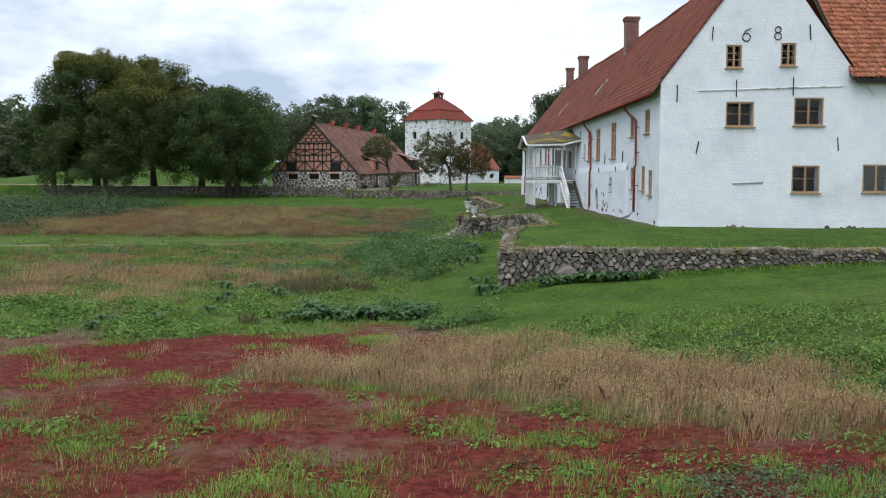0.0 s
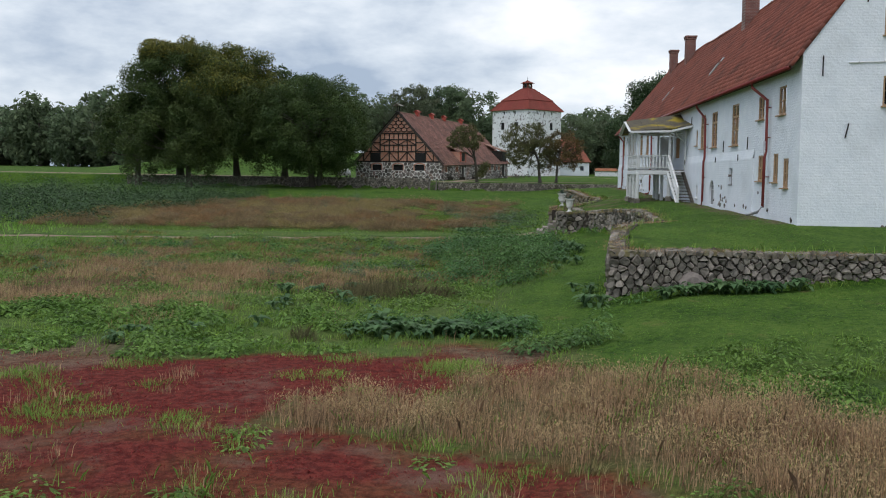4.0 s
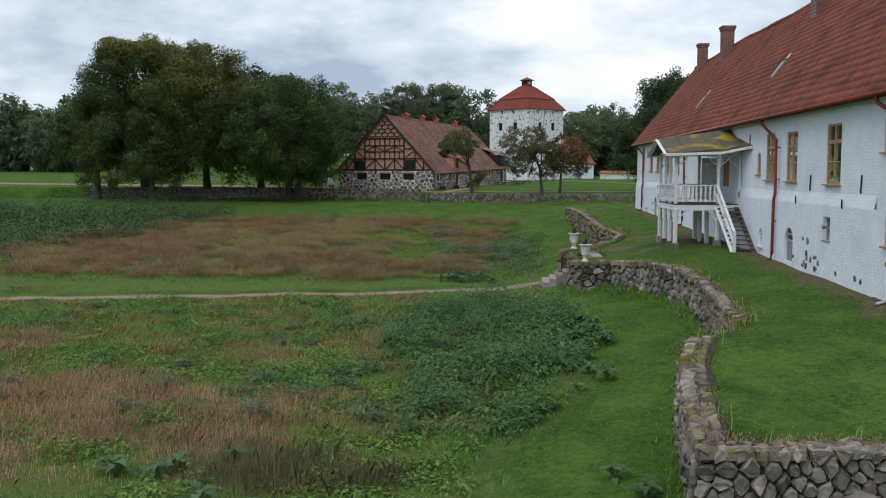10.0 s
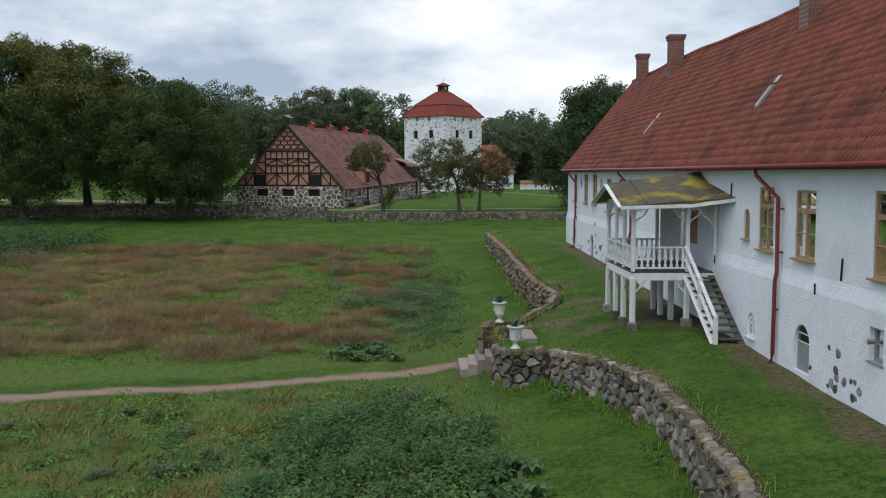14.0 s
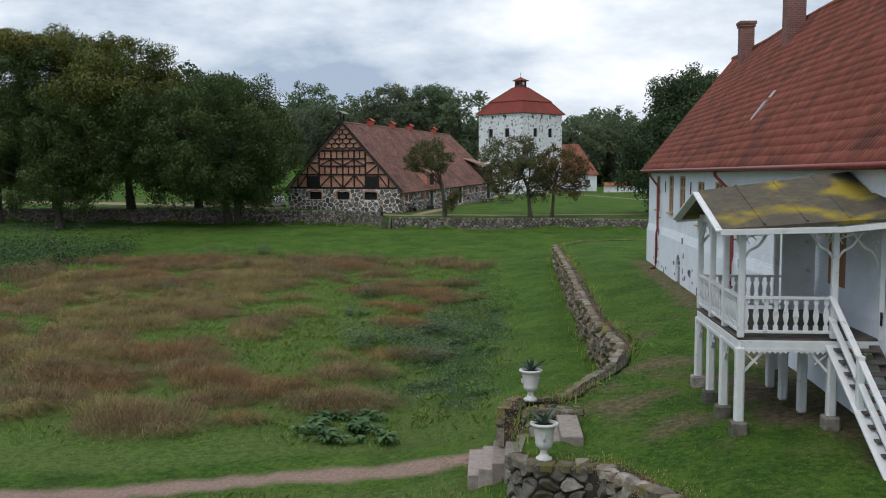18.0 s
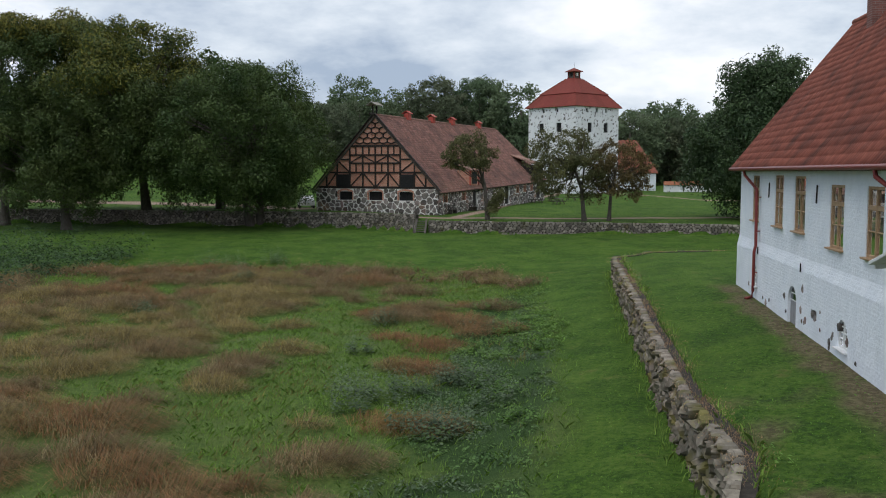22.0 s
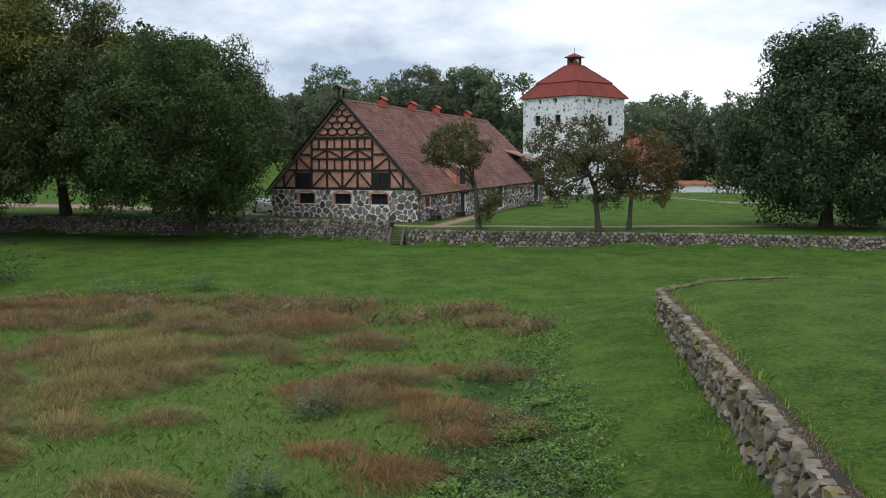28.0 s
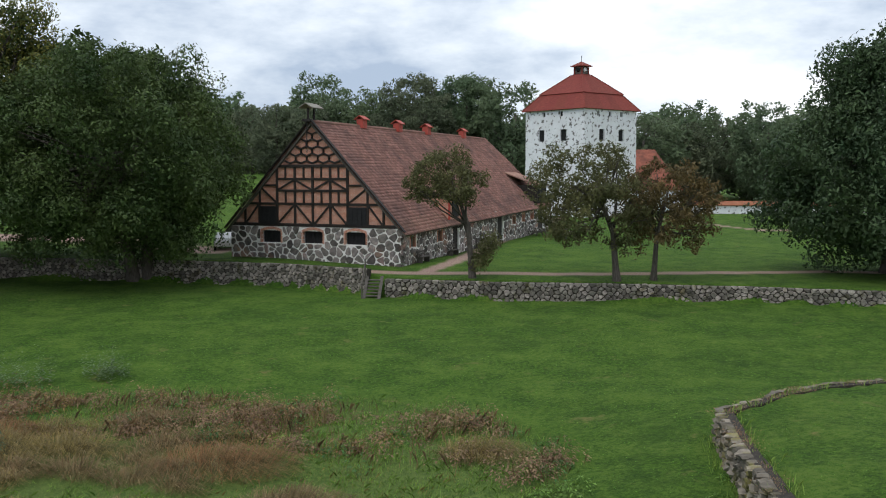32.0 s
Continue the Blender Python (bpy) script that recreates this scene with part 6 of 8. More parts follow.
for a, b in (((-5.9, 0.2), (-4.8, 1.6)), ((-3.05, 0.2), (-1.62, 1.6)), ((-1.45, 1.6), (-0.1, 0.2)), ((0.12, 0.2), (1.42, 1.6)), ((1.6, 1.6), (2.87, 0.2)), ((4.68, 1.6), (5.82, 0.2)), ((-3.05, 2.75), (-1.6, 3.5)), ((-1.48, 3.5), (-0.05, 2.75)), ((0.05, 2.75), (1.45, 3.5)), ((1.55, 3.5), (2.9, 2.75)), ((-4.55, 2.95), (-3.2, 1.8)), ((3.05, 1.8), (4.5, 2.85))):
    timber(a, b, 0.13, "brace")
# honeycomb of short braces in the top
for j in range(5):
    h0, n = 5.12 + 0.54 * j, 4 - j
    for k in range(n + 1):
        x = (k - n / 2) * 0.95
        for a, b in (((x, h0 + 0.36), (x - 0.475, h0 + 0.18)), ((x, h0 + 0.36), (x + 0.475, h0 + 0.18)), ((x - 0.475, h0 + 0.18), (x - 0.475, h0 - 0.18)), ((x + 0.475, h0 + 0.18), (x + 0.475, h0 - 0.18)), ((x, h0 - 0.36), (x - 0.475, h0 - 0.18)), ((x, h0 - 0.36), (x + 0.475, h0 - 0.18))):
            if all(abs(p[0]) < half(p[1]) + 0.02 for p in (a, b)) and (a[1] > h0 or j == 0 or a[0] != x):
                timber(a, b, 0.13, "lattice_brace")
for s in (-1, 1):
    bm = bmesh.new()
    beam(bm, (s * (BW + 0.45), -0.22, BZ - 0.25), (0, -0.22, BR + 0.25), 0.06, 0.34, up=(0, 1, 0), bevel=0.01)
    part("barge_board", (bm, M_TIMBER), barn)
for x0, x1 in ((-4.62, -3.18), (3.03, 4.5)):
    hatch = part("hatch", box(((x0 + x1) / 2, -0.02, BZ + 0.82), (x1 - x0, 0.1, 1.35), M_DARK, None, 0.01), barn, "black loading hatch")
    for k in range(1, 4):
        part("batten", box((x0 + (x1 - x0) * k / 4, -0.08, BZ + 0.82), (0.03, 0.02, 1.3), M_DARK), hatch)
# hoist hood over the ridge end
for y in (-0.55, 0.35):
    part("hood_post", box((0, y, BR + 0.55), (0.14, 0.14, 1.0), M_TIMBER, None, 0.01), barn)
for s in (-1, 1):
    part("hood_roof", slab([(0, -0.95, BR + 1.4), (0, 0.75, BR + 1.4), (s * 0.62, 0.75, BR + 1.05), (s * 0.62, -0.95, BR + 1.05)], 0.06, M_WEATHERED), barn, "small weathered hood roof")
part("hoist_beam", box((0, -0.5, BR + 0.1), (0.18, 1.6, 0.2), M_TIMBER, None, 0.01), barn)
part("hanging_chain", box((0, -0.75, BR - 1.2), (0.05, 0.05, 2.2), M_IRON), barn)
# roof
OV = 0.45
barn_roof = part("roof", slab([(BW + OV, -0.2, BZ - OV * slope), (BW + OV, BL + 0.2, BZ + BF - OV * slope), (0, BL + 0.2, BR), (0, -0.2, BR)], 0.14, M_GREY_WOOD), barn, "weathered brown-red clay tile roof")
part("roof_deck", slab([(-BW - OV, -0.2, BZ - OV * slope), (-BW - OV, BL + 0.2, BZ - OV * slope), (0, BL + 0.2, BR), (0, -0.2, BR)], 0.14, M_GREY_WOOD), barn)
up_b = Vector((-(BW + OV), 0, BR - BZ + OV * slope))
lay_tiles(barn_roof, (BW + OV, -0.22, BZ - OV * slope + 0.02), (0, 1, 0), up_b, BL + 0.45, up_b.length, 0.24, 0.31, M_TILE_BARN, 61, single=(0, 60, 5), warp=(0, 0, BF), wave=0.03)
lay_tiles(barn_roof, (-BW - OV, -0.22, BZ - OV * slope + 0.02), (0, 1, 0), (-up_b.x, 0, up_b.z), BL + 0.45, up_b.length, 0.6, 0.76, M_TILE_BARN, 62, wave=0.03)
V, F = tube([(0, y, BR + 0.06) for y in np.arange(-0.2, BL + 0.4, 1.2)], 0.14, M_TILE_BARN)
part("ridge_cap", mesh_of(V, F, M_TILE_BARN, True), barn_roof)
for y in (8, 15, 21.5, 31):
    vent = part("ridge_vent", box((0.1, y, BR + 0.28), (0.6, 0.75, 0.75), M_RED_BRIGHT, None, 0.02), barn, "red boarded ridge vent")
    for s in (-1, 1):
        part("vent_roof", slab([(0.1, y - 0.5, BR + 0.95), (0.1, y + 0.5, BR + 0.95), (0.1 + s * 0.5, y + 0.5, BR + 0.62), (0.1 + s * 0.5, y - 0.5, BR + 0.62)], 0.05, M_RED_BRIGHT), vent)


def dormer(y0, y1, h, out, wall_mat, label):
    """A loading dormer in the east slope, with a flat-pitched tile roof."""
    yc = (y0 + y1) / 2
    f = BF * yc / BL
    x1 = BW + 0.15
    dm = part("dormer", box((x1 - 1.4, yc, BZ + f + h / 2), (2.8, y1 - y0, h), wall_mat, None, 0.02), barn, label)
    part("dormer_roof", slab([(x1 + 0.35, y0 - 0.25, BZ + f + h), (x1 + 0.35, y1 + 0.25, BZ + f + h), (x1 - 3.6, y1 + 0.25, BZ + f + h + 1.4), (x1 - 3.6, y0 - 0.25, BZ + f + h + 1.4)], 0.12, M_TILE_BARN), dm)
    for y in (y0, y1):
        part("corner_post", box((x1, y, BZ + f + h / 2), (0.14, 0.14, h), M_RED_BRIGHT if wall_mat is M_BRICK else M_TIMBER), dm)
    part("dormer_hatch", box((x1 + 0.02, yc, BZ + f + h / 2), (0.06, (y1 - y0) * 0.55, h * 0.8), M_DARK), dm)


dormer(9.0, 11.6, 1.7, 0, M_BRICK, "half-timbered loading dormer with red posts")
dormer(33.5, 36.8, 1.9, 0, M_TIMBER, "black boarded loading dormer")

# ---- gate tower ----
TS = 5.4
tower = empty("gate_tower", 5.4, 223.5, 5.4, turn=47, label="square white gate tower with red hipped roof and lantern", category="tower")
TH = 20.3 - 5.4
faces = ((0, -1), (1, 0), (0, 1), (-1, 0))
for k, (nx_, ny_) in enumerate(faces):
    def tface(u, v, w, nx_=nx_, ny_=ny_):
        tx, ty = -ny_, nx_
        return (nx_ * (TS - w) + tx * u, ny_ * (TS - w) + ty * u, v)
    big = [(-2.93, -1.83), (1.1, 2.25)] if k == 3 else [(-2.4, -1.3), (1.6, 2.7)]
    small = [(-2.15, -1.65), (1.0, 1.55)] if k == 3 else [(-2.85, -2.35), (-0.45, 0.05), (1.9, 2.4)]
    holes = [(a, b, 10.55, 12.1) for a, b in big] + [(a, b, 13.85, 14.5) for a, b in small]
    part("wall", holed_wall(tface, -TS, TS, -1.0, TH, holes, 0.8, M_LIME_WORN), tower, "white limewash worn through to dark stone")
    for a, b, c, d in holes:
        V = [tface(a, c, 0.25), tface(b, c, 0.25), tface(b, d, 0.25), tface(a, d, 0.25)]
        sh = part("shutter", mesh_of(V, [(0, 1, 2, 3)], M_DARK), tower, "black shuttered window opening")
        V, F = tube([tface((a + b) / 2, c, 0.22), tface((a + b) / 2, d, 0.22)], 0.03, M_TIMBER, 4)
        part("mullion", mesh_of(V, F, M_TIMBER), sh)
        V, F = tube([tface(a, (c + d) / 2, 0.22), tface(b, (c + d) / 2, 0.22)], 0.03, M_TIMBER, 4)
        part("transom", mesh_of(V, F, M_TIMBER), sh)


def hip(z0, r0, z1, r1, name, panels):
    """Four slopes of a pavilion roof, each of standing-seam sheets."""
    for k in range(4):
        a = radians(90 * k)
        c, s = math.cos(a), math.sin(a)
        for i in range(panels):
            t0, t1 = i / panels * 2 - 1, (i + 1) / panels * 2 - 1
            q = [(t0 * r0, -r0, z0), (t1 * r0, -r0, z0), (t1 * r1, -r1, z1), (t0 * r1, -r1, z1)]
            V = [(x * c - y * s, x * s + y * c, z) for x, y, z in q]
            part(name, slab(V, 0.1, M_TOWER_ROOF), tower)
        p, q = Vector((-r0, -r0, z0 + 0.02)), Vector((-r1, -r1, z1 + 0.02))
        bm = bmesh.new()
        R = Matrix.Rotation(a, 3, "Z")
        beam(bm, R @ p, R @ q, 0.16, 0.12, bevel=0.03)
        part("hip_ridge", (bm, M_TOWER_ROOF), tower)


hip(TH - 0.15, TS + 0.42, 16.95, 4.0, "roof_panel", 6)
hip(17.02, 4.12, 19.75, 0.95, "roof_panel", 5)
for x in (-0.66, 0.66):
    for y in (-0.66, 0.66):
        part("lantern_post", box((x, y, 20.35), (0.2, 0.2, 1.3), M_TOWER_ROOF, None, 0.01), tower)
part("lantern_sill", box((0, 0, 19.75), (1.75, 1.75, 0.22), M_TOWER_ROOF, None, 0.02), tower)
for k in range(4):
    R = Matrix.Rotation(radians(90 * k), 4, "Z")
    pan = part("lantern_panel", box((0, -0.62, 20.4), (1.2, 0.06, 1.2), M_GREY_WOOD, None, 0.01), tower, "dark boarded lantern side", at=R)
    part("clock_face" if k == 0 else "louvre", lathe([(0.0, 0.0), (0.3, 0.0), (0.3, 0.05), (0.0, 0.05)], M_CAR if k == 0 else M_DARK, 18), pan, "round white clock face" if k == 0 else "", at=pose(0, -0.65, 20.45, 90, 0, 0))
part("lantern_roof", mesh_of([(-1.1, -1.1, 21.0), (1.1, -1.1, 21.0), (1.1, 1.1, 21.0), (-1.1, 1.1, 21.0), (0, 0, 21.65), (-1.1, -1.1, 20.9), (1.1, -1.1, 20.9), (1.1, 1.1, 20.9), (-1.1, 1.1, 20.9)], [(0, 1, 4), (1, 2, 4), (2, 3, 4), (3, 0, 4), (0, 5, 6, 1), (1, 6, 7, 2), (2, 7, 8, 3), (3, 8, 5, 0), (8, 7, 6, 5)], M_TOWER_ROOF), tower)
part("spire_rod", box((0, 0, 22.0), (0.05, 0.05, 0.9), M_IRON), tower)

# house beyond the tower
far_house = empty("far_house", 13, 240, 6.2, label="white house with red hipped tile roof beyond the tower", category="house")
for me in (holed_wall(lambda u, v, w: (u, -7 + w, v), -9, 7.3, -0.5, 3.2, [(5.2, 6.0, 1.0, 2.0)], 0.4, M_LIME), holed_wall(lambda u, v, w: (7.3 - w, u, v), -7, 7, -0.5, 3.2, [], 0.4, M_LIME), holed_wall(lambda u, v, w: (u, 7 - w, v), -9, 7.3, -0.5, 3.2, [], 0.4, M_LIME), holed_wall(lambda u, v, w: (-9 + w, u, v), -7, 7, -0.5, 3.2, [], 0.4, M_LIME)):
    part("wall", me, far_house)
fr = part("roof", slab([(-9.3, -7.4, 3.0), (7.7, -7.4, 3.0), (4.2, 0, 9.1), (-9.3, 0, 9.1)], 0.15, M_TILE), far_house)
part("rear_slope", slab([(-9.3, 7.4, 3.0), (7.7, 7.4, 3.0), (4.2, 0, 9.1), (-9.3, 0, 9.1)], 0.15, M_TILE), fr)
part("hip_slope", mesh_of([(7.7, -7.4, 3.0), (7.7, 7.4, 3.0), (4.2, 0, 9.1)], [(0, 1, 2)], M_TILE), fr)

# courtyard wall with tile coping
cw = empty("courtyard_wall", 24, 226, 5.9, label="pale stone courtyard wall with red tile coping", category="wall", kind="structure")
part("wall", box((12, 0, 0.55), (30, 0.5, 1.5), M_LIME_WORN), cw)
for s in (-1, 1):
    part("coping", slab([(-3, 0, 1.85), (27, 0, 1.85), (27, s * 0.55, 1.25), (-3, s * 0.55, 1.25)], 0.1, M_TILE_ORANGE), cw)

# steps up the moat wall, with a rail
ms = empty("moat_steps", -9.9, 150.3, 3.1, label="steep dark wooden steps with a rail", category="steps")
for k in range(8):
    part("tread", box((0, 0.18 * k - 0.9, 0.12 + 0.19 * k - 0.15), (0.95, 0.3, 0.08), M_GREY_WOOD, Euler((0, 0, 0.03 * math.sin(k))).to_matrix(), 0.02), ms)
for x in (-0.5, 0.5):
    bm = bmesh.new()
    beam(bm, (x, -1.1, -0.1), (x, 0.45, 1.55), 0.06, 0.2, up=(1, 0, 0))
    part("stringer", (bm, M_GREY_WOOD), ms)
for x in (-0.62,):
    for k in (0, 2):
        part("rail_post", box((x, -0.9 + 0.6 * k, 0.6 + 0.75 * k), (0.09, 0.09, 1.2), M_GREY_WOOD), ms)
    bm = bmesh.new()
    beam(bm, (x, -1.0, 1.0), (x, 0.5, 2.7), 0.07, 0.09)
    part("hand_rail", (bm, M_GREY_WOOD), ms)

# picnic tables and benches
table = empty("picnic_table", 0.4, 186.5, gz(0.4, 186.5), turn=20, label="dark wooden picnic table with fixed benches on the lawn", category="table", group="picnic tables")
for k in range(5):
    part("top_board", box((-0.3 + 0.15 * k, 0, 0.75), (0.14, 1.8, 0.04), M_GREY_WOOD, None, 0.006), table)
for s in (-1, 1):
    part("seat_board", box((s * 0.68, 0, 0.45), (0.25, 1.8, 0.045), M_GREY_WOOD, None, 0.006), table)
    part("cross_beam", box((0, s * 0.6, 0.42), (1.6, 0.09, 0.1), M_GREY_WOOD), table)
    for e in (-1, 1):
        bm = bmesh.new()
        beam(bm, (e * 0.6, s * 0.6, 0), (e * 0.2, s * 0.6, 0.74), 0.1, 0.06, up=(0, 1, 0))
        part("leg", (bm, M_GREY_WOOD), table)
for x, y, r in ((2.6, 190.0, 15), (3.3, 183.0, 25), (5.0, 195.0, 10)):
    copy_thing(table, pose(x, y, gz(x, y), 0, 0, r))
bench = empty("bench", -8.0, 159.6, gz(-8.0, 159.6), turn=-15.5, label="dark wooden bench beside the barn wall", category="bench", group="benches along the barn")
for k in range(3):
    part("seat_slat", box((0.1 + 0.14 * k, 0, 0.45), (0.12, 1.6, 0.04), M_GREY_WOOD, None, 0.006), bench)
for k in range(2):
    part("back_slat", box((-0.02 - 0.05 * k, 0, 0.65 + 0.18 * k), (0.04, 1.6, 0.12), M_GREY_WOOD, None, 0.006), bench)
for y in (-0.65, 0.65):
    part("end_frame", box((0.18, y, 0.22), (0.4, 0.07, 0.44), M_GREY_WOOD, None, 0.01), bench)
    part("back_leg", box((-0.05, y, 0.45), (0.06, 0.07, 0.9), M_GREY_WOOD, None, 0.01), bench)
for y in (165.5, 172.0):
    x = -8.0 + (y - 159.6) * 0.277
    copy_thing(bench, pose(x, y, gz(x, y), 0, 0, -15.5))

# parked car
car = empty("car", -26.4, 168.0, gz(-26.4, 168.0), turn=-70, label="white parked estate car on the gravel drive", category="car")
prof_b = [(-2.1, 0.35), (-2.15, 0.7), (-2.0, 0.95), (-0.95, 1.0), (-0.35, 1.45), (1.5, 1.5), (2.05, 1.05), (2.15, 0.7), (2.1, 0.35)]
V = [(x, s * (0.86 if z < 1.02 else 0.66), z) for s in (-1, 1) for x, z in prof_b]
n = len(prof_b)
part("body", mesh_of(V, [tuple(range(n))[::-1], tuple(range(n, 2 * n))] + [(i, (i + 1) % n, n + (i + 1) % n, n + i) for i in range(n)], M_CAR), car)
for s in (-1, 1):
    for q in ([(-0.8, 1.04), (-0.32, 1.4), (0.35, 1.42), (0.35, 1.04)], [(0.45, 1.04), (0.45, 1.42), (1.4, 1.44), (1.75, 1.06)]):
        V = [(x, s * (0.87 - (z - 1.02) * 0.44), z) for x, z in q]
        part("side_window", mesh_of(V, [(0, 1, 2, 3)], M_DARK_GLASS), car)
part("windscreen", mesh_of([(-0.93, -0.72, 1.03), (-0.93, 0.72, 1.03), (-0.39, 0.6, 1.44), (-0.39, -0.6, 1.44)], [(0, 1, 2, 3)], M_DARK_GLASS), car)
for x in (-1.35, 1.35):
    for y in (-0.8, 0.8):
        wh = part("wheel", lathe([(0.2, -0.1), (0.31, -0.1), (0.33, -0.05), (0.33, 0.05), (0.31, 0.1), (0.2, 0.1)], M_RUBBER, 18), car, at=pose(x, y, 0.33, 90, 0, 0))
        part("rim", lathe([(0.05, -0.105), (0.2, -0.105), (0.2, 0.105), (0.05, 0.105)], M_ZINC, 14), wh)
for y in (-0.6, 0.6):
    part("headlight", box((-2.12, y, 0.75), (0.06, 0.35, 0.16), M_ZINC, None, 0.02), car)

# ---- trees ----


def leaf_cloud(lobes, n, size, rs, mat, squash=0.9, droop=0.25, hollow=0.3):
    """Leaf sprays spread over many lobes, as loose quads with gaps between them."""
    L = np.array([(*c, r) for c, r in lobes], float)
    k = rs.choice(len(L), n, p=L[:, 3] ** 2 / np.sum(L[:, 3] ** 2))
    d = rs.normal(0, 1, (n, 3))
    d[:, 2] = d[:, 2] * 0.9 + 0.25
    d /= np.linalg.norm(d, axis=1)[:, None]
    rad = L[k, 3] * (hollow + (1.0 - hollow) * rs.rand(n) ** 0.6) * (1 + 0.14 * np.abs(rs.normal(0, 1, n)))
    p = L[k, :3] + d * rad[:, None] * np.array([1, 1, squash])
    nrm = d + rs.normal(0, 0.42, (n, 3))
    nrm /= np.linalg.norm(nrm, axis=1)[:, None]
    t = np.cross(nrm, rs.normal(0, 1, (n, 3)))
    t /= np.linalg.norm(t, axis=1)[:, None]
    b = np.cross(nrm, t)
    s = (size * (0.55 + 0.9 * rs.rand(n)))[:, None]
    down = np.array([0, 0, -droop]) * s
    V = np.stack([p - t * s, p - b * s * 0.45 + down * 0.3, p + t * s + down, p + b * s * 0.45 + down * 0.3], 1)
    return quick_mesh(V.reshape(-1, 3), np.arange(4 * n).reshape(-1, 4), mat)


def make_lobes(rs, center, radii, n, r0, r1, low=-0.75, taper=0.0):
    """Lobes on the skin of an uneven crown."""
    out = []
    for i in range(n):
        z = low + (1 - low) * (i + 0.5) / n
        a = 2.4 * i + rs.uniform(-0.5, 0.5)
        q = max(0.0, 1 - abs(z) ** 2.6) ** 0.45 * (1 + taper * min(z, 0.0))
        f = rs.uniform(0.8, 1.0)
        core = ((center[0] + radii[0] * q * math.cos(a) * f, center[1] + radii[1] * q * math.sin(a) * f, center[2] + radii[2] * z * f), rs.uniform(r0, r1))
        out.append((core[0], core[1] * 0.6))
        for _ in range(9):
            d = rs.normal(0, 1, 3)
            d[2] = d[2] * 0.8 + 0.2
            d = d / np.linalg.norm(d) * core[1] * rs.uniform(0.5, 1.05)
            out.append((tuple(np.array(core[0]) + d), core[1] * rs.uniform(0.36, 0.66)))
    for i in range(max(10, n // 3)):
        d = rs.normal(0, 1, 3)
        d = d / np.linalg.norm(d) * rs.uniform(0.1, 0.72)
        out.append(((center[0] + radii[0] * d[0], center[1] + radii[1] * d[1], center[2] + radii[2] * d[2]), 0.3 * (radii[0] + radii[2]) / 2 * rs.uniform(0.8, 1.2)))
    return out


def trunk_mesh(rs, base, top, r, lobes, limbs, lean=(0, 0), mat=None):
    V, F = [], []

    def add(pts, rad, n):
        v, f = tube(pts, rad, M_BARK, n)
        o = len(V)
        V.extend(v)
        F.extend(tuple(i + o for i in q) for q in f)

    b, t = Vector(base), Vector(top)
    mid = b.lerp(t, 0.5) + Vector((lean[0], lean[1], 0))
    add([b - Vector((0, 0, 0.4)), b + Vector((0, 0, 0.15)), b.lerp(mid, 0.3), mid, t], [r * 1.75, r * 1.35, r, r * 0.8, r * 0.4], 10)
    for c, rr in (lobes[i] for i in rs.choice(len(lobes), min(limbs, len(lobes)), replace=False)):
        c = Vector(c)
        s = b.lerp(t, rs.uniform(0.35, 0.9))
        s = s + (mid - b.lerp(t, 0.5)) * 0.7
        add([s, s.lerp(c, 0.5) + Vector((0, 0, -0.05 * (c - s).length)), c], [r * 0.42, r * 0.24, r * 0.07], 6)
        for _ in range(3):
            e = c + Vector(rs.uniform(-1, 1, 3)) * rr * 0.9
            add([s.lerp(c, 0.6), e], [r * 0.13, r * 0.03], 4)
    return mesh_of(V, F, M_BARK, True)


def tree(name, x, y, h, radii, leaves, size, mat, seed, label, n_lobes=34, r=(1.6, 2.8), dome=None, taper=0.0, crown_z=None, off=(0, 0), tr=0.45, limbs=14, low=-0.75, second=None, hollow=0.3, group="", trunks=1):
    rs = np.random.RandomState(seed)
    z0 = gz(x, y)
    ob = empty(name, x, y, z0, label=label, category="tree", group=group)
    cz = crown_z if crown_z is not None else h - radii[2]
    lobes = make_lobes(rs, (off[0], off[1], cz), radii, n_lobes, *r, low=low, taper=taper)
    if dome:
        lobes += make_lobes(rs, dome[0], dome[1], dome[2], *r, low=-0.6)
    for k in range(trunks):
        dx = (k - (trunks - 1) / 2) * 1.1
        part("trunk", trunk_mesh(rs, (dx, 0.3 * k, 0), (off[0] * 0.8 + dx * 2.2, off[1] * 0.8, cz + radii[2] * 0.35), tr, lobes, limbs, lean=(-off[0] * 0.25, 0)), ob, "grey-brown bark")
    part("crown", leaf_cloud(lobes, leaves, size, rs, mat, hollow=hollow), ob)
    if second:
        upper = [l for l in lobes if l[0][2] > cz + radii[2] * second[1]]
        part("crown_top", leaf_cloud([(c, rr * 1.06) for c, rr in upper], int(leaves * 0.3), size, rs, second[0], hollow=0.85), ob, "yellowing upper leaves")
    return ob


tree("linden_tree", -28.8, 156.4, 16.0, (7.8, 9.4, 8.0), 125000, 0.135, M_LEAF_LIME, 101, "broad dark green linden tree with twin trunks", n_lobes=64, r=(1.5, 2.5), low=-0.74, taper=0.45, trunks=2, crown_z=8.1, off=(-0.4, -3.2), hollow=0.45, group="old trees by the moat")
tree("linden_tree", -42.0, 158.5, 19.8, (8.4, 10.0, 9.4), 110000, 0.145, M_LEAF_LIME, 102, "tall linden tree with yellowing top", n_lobes=72, r=(1.5, 2.6), low=-0.86, crown_z=9.6, off=(0, -3.4), second=(M_LEAF_GOLD, 0.35), hollow=0.45, group="old trees by the moat")
